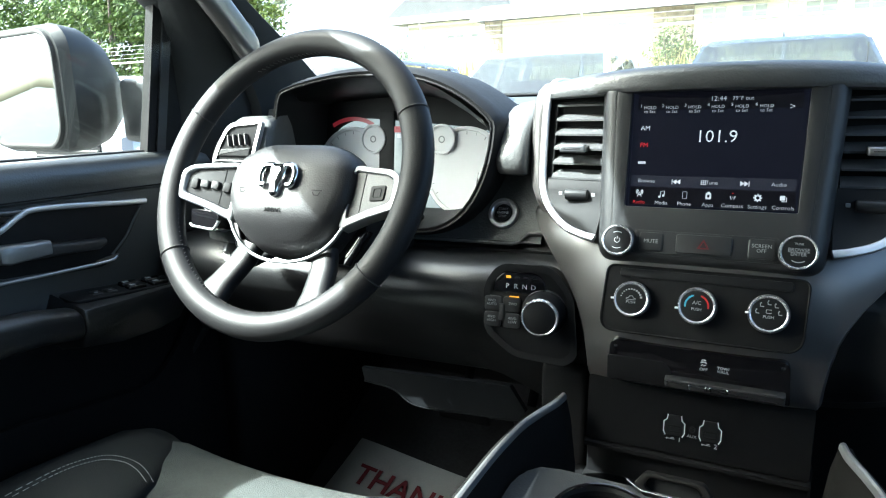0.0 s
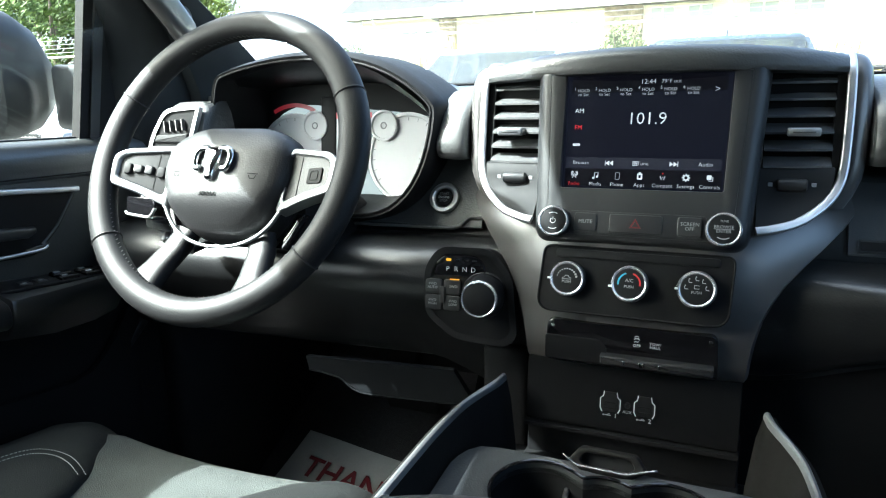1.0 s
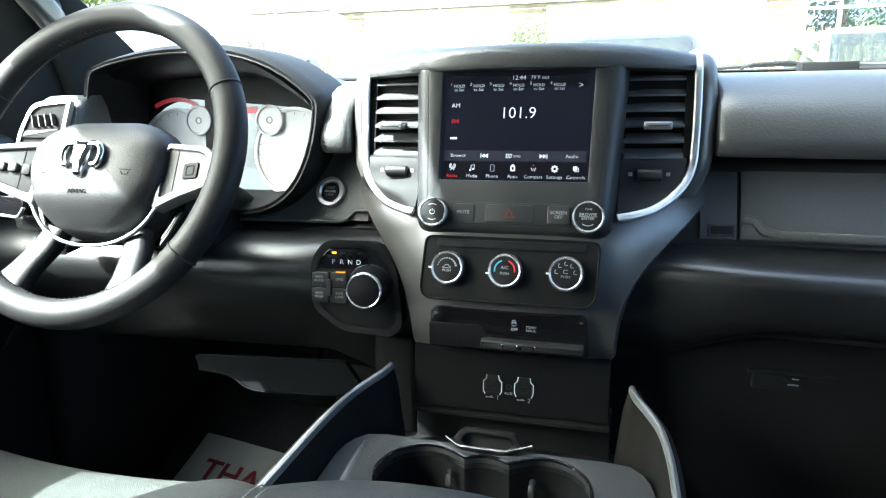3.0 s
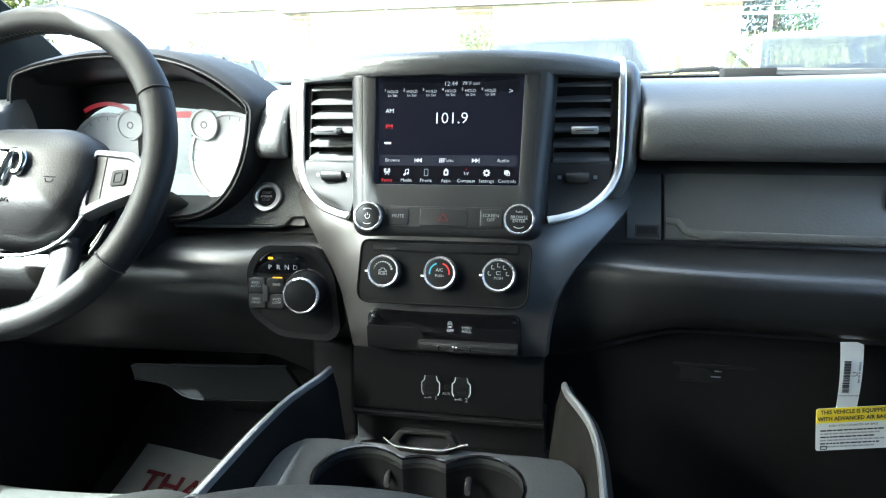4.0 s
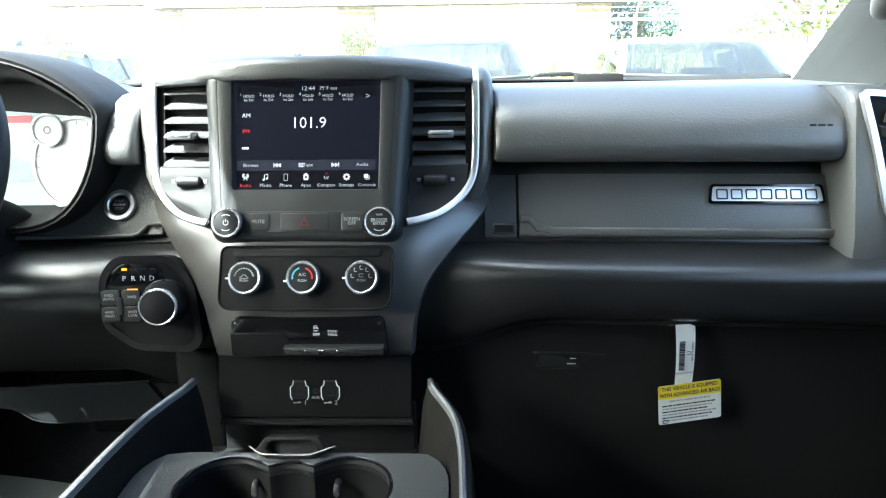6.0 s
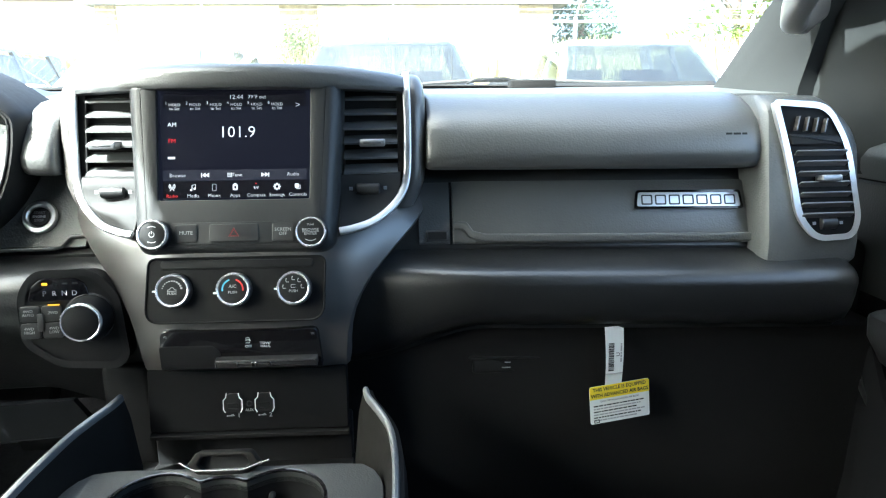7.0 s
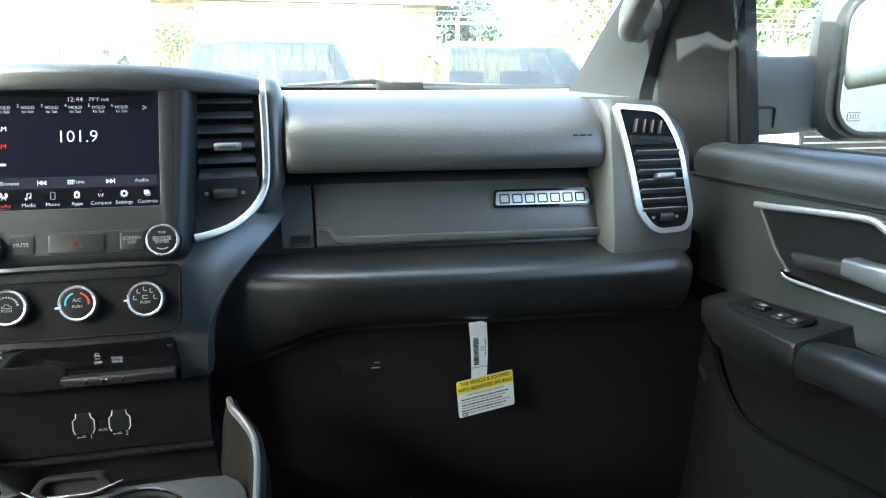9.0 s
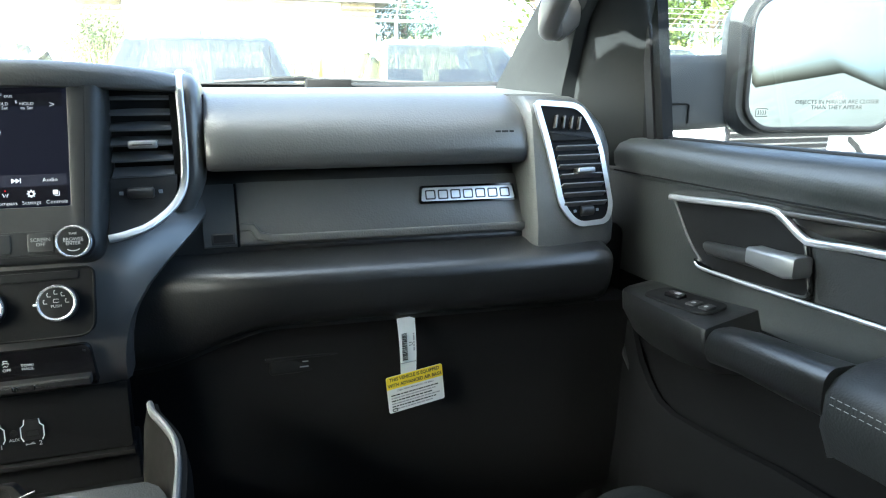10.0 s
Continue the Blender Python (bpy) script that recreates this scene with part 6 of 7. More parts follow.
    for y, x, z, h, w in ((-0.098, 0.842, 1.2480, 0.010, 0.012), (-0.115, 0.834, 1.2470, 0.016, 0.018), (-0.17, 0.826, 1.2520, 0.017, 0.020), (-0.225, 0.818, 1.2570, 0.020, 0.022), (-0.258, 0.817, 1.2600, 0.024, 0.030), (-0.264, 0.822, 1.2600, 0.020, 0.028)):
        rows.append([Vector((x + a, y, z + b)) for a, b in rrect(w / 2, 0, w, h, 0.005, 3)])
    lever = part("release_lever", mirrored(loft(rows), side), SATIN_DARK, panel, "satin grey door release lever")
    part("lever_end", mirrored(loft([[Vector((x + a, y, 1.2595 + b)) for a, b in rrect(0.012, 0, 0.026, h, 0.004, 3)] for y, x, h in ((-0.198, 0.8205, 0.0195), (-0.226, 0.8165, 0.0215), (-0.256, 0.8155, 0.0255), (-0.266, 0.821, 0.0225))]), side), DULL_SILVER, lever, "bright end of the lever")
    # switch pod, pull bar and padded armrest
    rows = []
    for y, x, zt, zb, zo in ((0.026, 0.852, 1.164, 1.135, 1.166), (0.022, 0.842, 1.1665, 1.125, 1.168), (0.013, 0.818, 1.1672, 1.118, 1.169), (0.006, 0.799, 1.1675, 1.112, 1.170), (0.0, 0.790, 1.1677, 1.108, 1.170), (-0.008, 0.7865, 1.168, 1.104, 1.171), (-0.05, 0.784, 1.1685, 1.098, 1.173), (-0.12, 0.7805, 1.1695, 1.100, 1.180),
                             (-0.186, 0.7775, 1.172, 1.112, 1.187), (-0.190, 0.779, 1.172, 1.118, 1.187), (-0.200, 0.824, 1.158, 1.125, 1.166), (-0.225, 0.836, 1.156, 1.130, 1.163), (-0.238, 0.844, 1.154, 1.138, 1.160), (-0.244, 0.851, 1.152, 1.142, 1.157)):
        rows.append([Vector((0.857, y, zo)), Vector((min(x + 0.006, 0.855), y, zt + 0.0005)), Vector((x + 0.0015, y, zt - 0.0015)), Vector((x, y, zt - 0.0055)), Vector((x + 0.002, y, zt - 0.030)), Vector((min(x + 0.022, 0.8555), y, zb)), Vector((0.856, y, zb - 0.012))])
    pod = part("switch_pod", mirrored(loft(rows), side), LEDGE_SKIN, d, "dark satin switch pod")
    flat = plane_matrix((0.820, -0.098, 1.1735), (0.06, -1, 0.065), (1, 0.06, 0.125))
    plate_len = 0.124 if side > 0 else 0.185
    plate = part("switch_plate", mirrored(bm_at(prism(rrect(0, 0, plate_len, 0.046, 0.017), -0.002, 0.0035, 0.0015), flat), side), HARD, pod, "black window switch plate")
    spots = ((-0.016, 0.0),) if side > 0 else ((-0.055, 0.008), (-0.055, -0.010), (-0.015, 0.008), (-0.015, -0.010))
    for u, v in spots:
        part("window_switch", mirrored(bm_at(prism(rrect(u, v, 0.030, 0.015, 0.003), 0.002, 0.009, 0.003), flat), side), GLOSS, plate)
        part("switch_mark", mirrored(bm_at(prism(rrect(u + 0.006, v, 0.009, 0.006, 0.001, 2), 0.008, 0.0094), flat), side), GREY_PRINT, plate)
    for u in (0.024, 0.047):
        part("lock_key", mirrored(bm_at(prism(rrect(u, -0.004, 0.016, 0.018, 0.003), 0.002, 0.0055, 0.001), flat), side), SATIN_DARK, plate)
        part("switch_mark", mirrored(bm_at(prism(rrect(u, -0.005, 0.005, 0.004, 0.001, 2), 0.005, 0.0060), flat), side), GREY_PRINT, plate)
    rows = []
    for y, x, z, h, w in ((-0.193, 0.779, 1.1500, 0.038, 0.045), (-0.198, 0.776, 1.1520, 0.044, 0.048), (-0.25, 0.769, 1.1625, 0.046, 0.046), (-0.32, 0.763, 1.1680, 0.050, 0.046), (-0.368, 0.764, 1.1700, 0.052, 0.050)):
        rows.append([Vector((x + a, y, z + b)) for a, b in rrect(w / 2, 0, w, h, 0.016, 5)])
    part("pull_bar", mirrored(loft(rows), side), LEDGE_SKIN, d, "padded pull bar")
    rows = []
    for y, x, zt in ((-0.366, 0.768, 1.188), (-0.374, 0.764, 1.194), (-0.42, 0.763, 1.197), (-0.60, 0.763, 1.197), (-0.95, 0.763, 1.195)):
        rows.append([Vector((0.856, y, zt + 0.012)), Vector((0.80, y, zt + 0.006)), Vector((x + 0.010, y, zt - 0.004)), Vector((x, y, zt - 0.018)), Vector((x, y, zt - 0.050)), Vector((x + 0.015, y, zt - 0.085)), Vector((0.856, y, zt - 0.10))])
    armrest = part("armrest", mirrored(loft(rows), side), VINYL, d, "padded armrest with pale double stitching")
    for z in (1.174, 1.167):
        bms = [tube([(0.7625, -0.378 - 0.0075 * i, z), (0.7625, -0.3825 - 0.0075 * i, z)], 0.00042, 5) for i in range(20)]
        part("stitching", mirrored(joined(*bms), side), STITCH, armrest, smooth=False)
    # map pocket bulge and its front rib
    rows = []
    for y, x, z in ((0.06, 0.838, 1.115), (0.04, 0.832, 1.095), (0.0, 0.822, 1.052), (-0.03, 0.820, 1.026), (-0.055, 0.818, 1.012), (-0.09, 0.818, 1.007), (-0.177, 0.818, 1.015), (-0.266, 0.818, 1.028), (-0.50, 0.818, 1.045), (-0.95, 0.820, 1.055)):
        rows.append([Vector((0.850, y, z - 0.02)), Vector((x + 0.012, y, z)), Vector((x + 0.004, y, z - 0.002)), Vector((x, y, z - 0.012)), Vector((x + 0.002, y, 0.80)), Vector((0.83, y, 0.68)), Vector((0.850, y, 0.66))])
    part("map_pocket", mirrored(loft(rows), side), PORT_BLACK, d, "dark map pocket along the door foot")
    part("front_rib", mirrored(sweep(smooth_path([(0.843, 0.090, 1.068), (0.841, 0.076, 1.058), (0.838, 0.052, 1.041), (0.834, 0.022, 1.020), (0.830, -0.006, 0.990), (0.829, -0.024, 0.962), (0.832, -0.030, 0.935)], 5), rrect(0, 0, 0.010, 0.016, 0.004, 3)), side), LEDGE_SKIN, d)
    return d


for side in (-1, 1):
    front_door(side)
for side in (-1, 1):
    k = part("kick_panel", mirrored(box(0.80, 0.86, 0.10, 0.62, 0.60, 1.24, 0.02), side), MATTE)
    tagged(k, "black kick panel beside the footwell", "panel", kind="structure")

# ---- seats and loose things ----
def seat(cx, side, label):
    """Seat cushion: fabric middle between vinyl bolsters, rounded front."""
    s = thing("seat", label, "seat", (cx, -0.4, 0.66), group="front seats")
    rings = []
    for y, zt, zb in ((-0.122, 0.910, 0.86), (-0.127, 0.942, 0.84), (-0.140, 0.967, 0.82), (-0.166, 0.983, 0.80), (-0.21, 0.989, 0.78), (-0.30, 0.986, 0.76), (-0.45, 0.970, 0.74), (-0.80, 0.950, 0.72)):
        ring = [Vector((cx + 0.165 * k / 6, y + 0.006 * (k / 6) ** 2, zt - 0.006 * (1 - (k / 6) ** 2))) for k in range(-6, 7)]
        ring += [Vector((cx + 0.165, y, zb)), Vector((cx - 0.165, y, zb))]
        rings.append(ring)
    part("cushion", loft(rings), FABRIC, s, "grey woven fabric centre panel")
    def inner(y):
        """Half width of the fabric panel: it narrows behind the front edge."""
        marks = ((-0.12, 0.163), (-0.165, 0.146), (-0.232, 0.101), (-0.285, 0.066), (-0.40, 0.056), (-0.80, 0.056))
        for (ya, ua), (yb, ub) in zip(marks, marks[1:]):
            if y >= yb:
                return ua + (ub - ua) * min(max((ya - y) / (ya - yb), 0), 1)
        return 0.056

    tops = ((-0.122, 0.925), (-0.128, 0.962), (-0.144, 0.984), (-0.180, 0.999), (-0.25, 1.009), (-0.32, 1.014), (-0.40, 1.014), (-0.66, 1.010))

    def rise(y, off):
        """Height of the bolster's skin at a distance off from the seat's middle line."""
        zt = next((za + (zb - za) * (ya - y) / (ya - yb) for (ya, za), (yb, zb) in zip(tops, tops[1:]) if y >= yb), 1.010)
        share = min(max((off - inner(y)) / (0.262 - inner(y)), 0.0), 1.0)
        return zt - 0.034 + 0.034 * math.sin(math.acos(1 - 2 * share)) ** 0.8

    for k in (-1, 1):
        rings = []
        for y, zt in tops:
            u = inner(y)
            ring = [Vector((cx + k * (u + (0.262 - u) * (1 - math.cos(math.pi * q / 12)) / 2), y, rise(y, u + (0.262 - u) * (1 - math.cos(math.pi * q / 12)) / 2))) for q in range(13)]
            ring += [Vector((cx + k * 0.262, y, 0.76)), Vector((cx + k * u, y, 0.76))]
            rings.append(ring)
        b = part("bolster", loft(rings), BOLSTER, s, "dark side bolster with pale double stitching")
        for grow in (0.0, 0.010):
            path = smooth_path([(cx + k * off, y + grow, rise(y + grow, off) + 0.0006) for off, y in ((0.092, -0.262), (0.112, -0.257), (0.133, -0.256), (0.152 + grow * 0.5, -0.262), (0.166 + grow * 0.8, -0.273), (0.176 + grow, -0.296), (0.178 + grow, -0.33), (0.176 + grow, -0.40))], 6)
            bms = [tube([path[n], path[n].lerp(path[n + 1], 0.6)], 0.0005, 5) for n in range(len(path) - 1)]
            part("stitching", joined(*bms), STITCH, b, smooth=False)
    # backrest and headrest, leaning back behind the cushion
    rings = []
    for z, y, half, deep in ((0.93, -0.815, 0.205, 0.10), (1.02, -0.825, 0.225, 0.12), (1.20, -0.865, 0.235, 0.12), (1.40, -0.915, 0.225, 0.11), (1.56, -0.955, 0.19, 0.09), (1.60, -0.975, 0.15, 0.06)):
        rings.append([Vector((cx + a, y - deep / 2 + b, z)) for a, b in rrect(0, 0, half * 2, deep, deep * 0.4, 5)])
    part("backrest", loft(rings), VINYL, s, "dark vinyl backrest")
    rings = [[Vector((cx + a, -1.00 + b, z)) for a, b in rrect(0, 0, w, d, d * 0.4, 5)] for z, w, d in ((1.63, 0.20, 0.08), (1.66, 0.25, 0.11), (1.76, 0.25, 0.11), (1.79, 0.19, 0.07))]
    part("headrest", loft(rings), VINYL, s)
    for k in (-1, 1):
        part("headrest_post", tube([(cx + 0.06 * k, -0.99, 1.56), (cx + 0.06 * k, -1.0, 1.65)], 0.006, 8), CHROME, s)
    part("base", box(cx - 0.20, cx + 0.20, -0.64, -0.18, 0.66, 0.80, 0.03), HARD, s)
    part("rail", box(cx - 0.18, cx - 0.14, -0.70, -0.12, 0.60, 0.66, 0.006), MATTE, s)
    part("rail", box(cx + 0.14, cx + 0.18, -0.70, -0.12, 0.60, 0.66, 0.006), MATTE, s)
    return s


seat(-0.505, -1, "grey fabric driver seat cushion with dark vinyl bolsters")
passenger = seat(0.505, 1, "grey fabric passenger seat cushion with dark vinyl bolsters")
passenger.location.z -= 0.035

# paper mat in the driver's footwell
mat = thing("paper_floor_mat", "pale paper floor mat with maroon printed word", "floor mat", (-0.6, 0.25, 0.63))
MM = plane_matrix((-0.735, 0.398, 0.7035), (1.0, -0.11, -0.05), (0.05, 0.90, 0.42))
rows = []
for j in range(0, 13):
    v = -0.40 * j / 12
    row = []
    for i in range(0, 13):
        u = 0.46 * i / 12
        row.append((u, v, 0.004 * noise.noise(Vector((u * 7, v * 7, 3.1)))))
    rows.append(row)
bm = bmesh.new()
vs = [[bm.verts.new(p) for p in r] for r in rows]
for a, b in zip(vs, vs[1:]):
    ring_faces(bm, a, b, closed=False)
ex = bmesh.ops.extrude_face_region(bm, geom=bm.faces[:])
bmesh.ops.translate(bm, vec=(0, 0, -0.0015), verts=[v for v in ex["geom"] if isinstance(v, bmesh.types.BMVert)])
part("sheet", bm_at(bm, MM), MAT_PAPER, mat)
lettering("THANK", 0.066, MM @ shift(0.048, -0.085, 0.0048), MAT_INK, mat, "LEFT", "printed_word", 0.0003, 1.08, 0.0012)

# hang tag below the passenger ledge
tag = thing("warning_tag", "white and yellow card tag hanging from the glove box", "tag", (0.48, 0.05, 1.14))
MT = plane_matrix((0.478, 0.047, 1.1415), (1, 0.13, 0.02), (0, 0.02, 1))
strip = bmesh.new()
rows = []
for k in range(7):
    t = k / 6
    v = -0.082 * t
    w = 0.010 * math.sin(math.pi * t) * 0.35
    rows.append([(-0.0132 + 0.002 * t, v, w), (0.0132 - 0.001 * t, v, w), (0.0132 - 0.001 * t, v, w - 0.0006), (-0.0132 + 0.002 * t, v, w - 0.0006)])
part("strap", bm_at(loft(rows), MT), PAPER, tag, "white card strap with bar code")
bms = []
rnd, v = random.Random(4), -0.022
while v > -0.060:
    h = rnd.choice((0.0006, 0.0009, 0.0014))
    bms.append(prism([(-0.0085, v - h), (-0.0010, v - h), (-0.0010, v), (-0.0085, v)], 0.0032, 0.0042))
    v -= h + rnd.choice((0.0006, 0.0010))
part("bar_code", bm_at(joined(*bms), MT), INK, tag, smooth=False)
lettering("U", 0.0085, MT @ shift(0.0045, -0.038, 0.0042) @ Matrix.Rotation(radians(90), 4, "Z"), INK, tag, name="tag_text")
bars(MT @ shift(0.0090, -0.049, 0.0040) @ Matrix.Rotation(radians(90), 4, "Z"), tag, GREY_PRINT, 0, 0.026, 0, 0.0022, "tag_print", 9)
part("fold", bm_at(box(-0.012, 0.012, -0.0655, -0.0648, 0.002, 0.0035), MT), GREY_PRINT, tag)
MT2 = MT @ shift(0.0105, -0.108, 0.0) @ Matrix.Rotation(radians(3.5), 4, "Z")
card = part("card", bm_at(prism(rrect(0, 0, 0.0860, 0.0545, 0.003), -0.0004, 0.0004), MT2), PAPER, tag, "white warning card")
part("yellow_band", bm_at(prism(rounded([(-0.0430, 0.0085), (0.0430, 0.0085), (0.0430, 0.0272), (-0.0430, 0.0272)], [0.0001, 0.0001, 0.003, 0.003], 3), 0.0003, 0.0008), MT2), YELLOW, card, "yellow heading band")
for words, v in (("THIS VEHICLE IS EQUIPPED", 0.0222), ("WITH ADVANCED AIR BAGS", 0.0136)):
    lettering(words, 0.0070, MT2 @ shift(0, v, 0.0010), INK, card, name="tag_text", depth=0.0001, squeeze=0.92, bold=0.00015)
lettering("EVEN WITH ADVANCED AIR BAGS", 0.0036, MT2 @ shift(0, 0.0045, 0.0006), INK, card, name="tag_text", depth=0.0001)
for k in range(6):
    bars(MT2 @ shift(0, 0, 0.0005), card, GREY_PRINT if k % 2 else INK, -0.038, 0.036 - 0.006 * (k % 3), -0.0015 - 0.0042 * k, 0.0018, "small_print", 20 + k)
part("seal", bm_at(plate_with_hole(rrect(-0.034, -0.0235, 0.008, 0.005, 0.001, 2), rrect(-0.034, -0.0235, 0.006, 0.003, 0.0006, 2), 0.0003, 0.0009, 0.0001), MT2), INK, card)

# silver-grey panel low in the driver's footwell
FOOTWELL_GREY = material("footwell_grey", (0.011, 0.0122, 0.0138), 0.85, var=0.15, spec=0.05)
under = thing("footwell_panel", "grey plastic panel under the dash above the footwell", "panel", (-0.38, 0.1, 0.98))
part("panel", loft([[Vector((x, 0.10 + 0.01 * k, z)) for x, z in pts] for k, pts in ((0, ((-0.52, 1.022), (-0.26, 1.036), (-0.235, 1.000), (-0.245, 0.984), (-0.33, 0.978), (-0.42, 0.975), (-0.46, 0.995), (-0.515, 1.000))), (1, ((-0.52, 1.022), (-0.26, 1.036), (-0.235, 1.000), (-0.245, 0.984), (-0.33, 0.978), (-0.42, 0.975), (-0.46, 0.995), (-0.515, 1.000))))]), FOOTWELL_GREY, under)
part("lower_lip", tube(smooth_path([(-0.515, 0.099, 1.000), (-0.46, 0.099, 0.995), (-0.42, 0.099, 0.975), (-0.33, 0.099, 0.978), (-0.245, 0.099, 0.984)], 4), 0.0012, 6), FOOTWELL_GREY, under)
part("console_side", box(-0.20, -0.135, 0.06, 0.30, 0.62, 1.10, 0.01), HARD, console)

# ---- outside: door mirrors, lot, fence, trees, building ----
def door_mirror(side, gy, turn, ins=0.0, tall=0.0, taper=0.0):
    """Large towing mirror: housing shell, arm and tall glass."""
    mr = thing("door_mirror", "large black door mirror with tall glass", "mirror", (side * 1.1, 0.1, 1.38), group="door mirrors")
    rings = []
    for y, x0, x1, z0, z1 in ((gy - 0.004, 1.070, 1.345, 1.376, 1.592), (gy + 0.012, 1.060, 1.352, 1.370, 1.600), (gy + 0.06, 1.046, 1.352, 1.372, 1.596), (gy + 0.11, 1.040, 1.33, 1.385, 1.575), (gy + 0.16, 1.06, 1.29, 1.41, 1.54)):
        x0 += taper * max(y - gy - 0.012, 0)
        rings.append([Vector((a, y - turn * (a - 1.21), b)) for a, b in rrect((x0 + x1) / 2 - ins / 2, (z0 + z1 + tall) / 2, x1 - x0 + ins, z1 - z0 + tall, 0.055, 6)])
    part("housing", mirrored(loft(rings), side), HOUSING, mr, "matt black housing")
    gm = plane_matrix((1.21 - ins / 2, gy - 0.006 + turn * ins / 2, 1.484 + tall / 2), (1, -turn, 0), (0, 0.0, 1))
    part("glass", mirrored(bm_at(prism(rrect(0, 0, 0.250 + ins, 0.196 + tall, 0.045), -0.006, 0.003, 0.001), gm), side), MIRROR, mr, "silver mirror glass")
    part("gasket", mirrored(bm_at(plate_with_hole(rrect(0, 0, 0.264 + ins, 0.210 + tall, 0.050), rrect(0, 0, 0.249 + ins, 0.195 + tall, 0.045), -0.008, 0.006, 0.002), gm), side), RUBBER, mr)
    part("arm", mirrored(loft([[Vector((x, y + a, z + b)) for a, b in rrect(0, 0, w, h, 0.014, 4)] for x, y, z, w, h in ((0.895, 0.150, 1.441, 0.10, 0.118), (0.98, 0.160, 1.442, 0.10, 0.118), (1.05, 0.182, 1.444, 0.10, 0.120), (1.10, 0.20, 1.446, 0.09, 0.122))]), side), HOUSING, mr, "thick black arm")
    seam = [(0.90, 0.0985, 1.4255), (0.955, 0.1050, 1.4255), (0.962, 0.1060, 1.4235), (0.962, 0.1070, 1.395)]
    part("arm_seam", mirrored(tube(seam, 0.0016, 6, up=(0, 1, 0)), side), MATTE, mr)
    if side > 0:
        part("heat_sign", bm_at(joined(*[stroke([(-0.006 + 0.004 * i, -0.004), (-0.0045 + 0.004 * i, 0.0), (-0.006 + 0.004 * i, 0.004)], 0.0005) for i in range(4)] + [stroke(rrect(0, 0, 0.020, 0.013, 0.002, 3), 0.0005)]), gm @ shift(-0.100 - ins / 2, -0.074 - tall / 2, 0.0032)), INK, mr, smooth=False)
        lettering("OBJECTS IN MIRROR ARE CLOSER\nTHAN THEY APPEAR", 0.0098, gm @ shift(0.030 - ins / 2, -0.062 - tall / 2, 0.0033), INK, mr, name="mirror_text", depth=0.0001)
    return mr


door_mirror(-1, 0.035, -0.10, taper=0.5)
door_mirror(1, 0.085, 0.22, 0.012, 0.008, 0.8)

PAINTS = {"white": material("white_paint", (0.78, 0.79, 0.80), 0.25, coat=0.8, var=0.02), "blue": material("dark_blue_paint", (0.022, 0.029, 0.036), 0.25, metal=0.3, coat=0.9, var=0.03),
          "black": material("black_paint", (0.03, 0.032, 0.036), 0.25, coat=0.9, var=0.03), "silver": material("silver_paint", (0.42, 0.43, 0.44), 0.3, metal=0.6, coat=0.8, var=0.03)}
# a stronger pale film imitates bright sky mirrored in the truck glass
AUTO_GLASS = pane_material("tinted_auto_glass", (0.34, 0.38, 0.385), 0.17, 0.055)
TYRE = material("tyre_rubber", (0.02, 0.02, 0.021), 0.8, var=0.2)
LAMP = material("lamp_lens", (0.55, 0.56, 0.58), 0.08, metal=0.4, var=0.05)


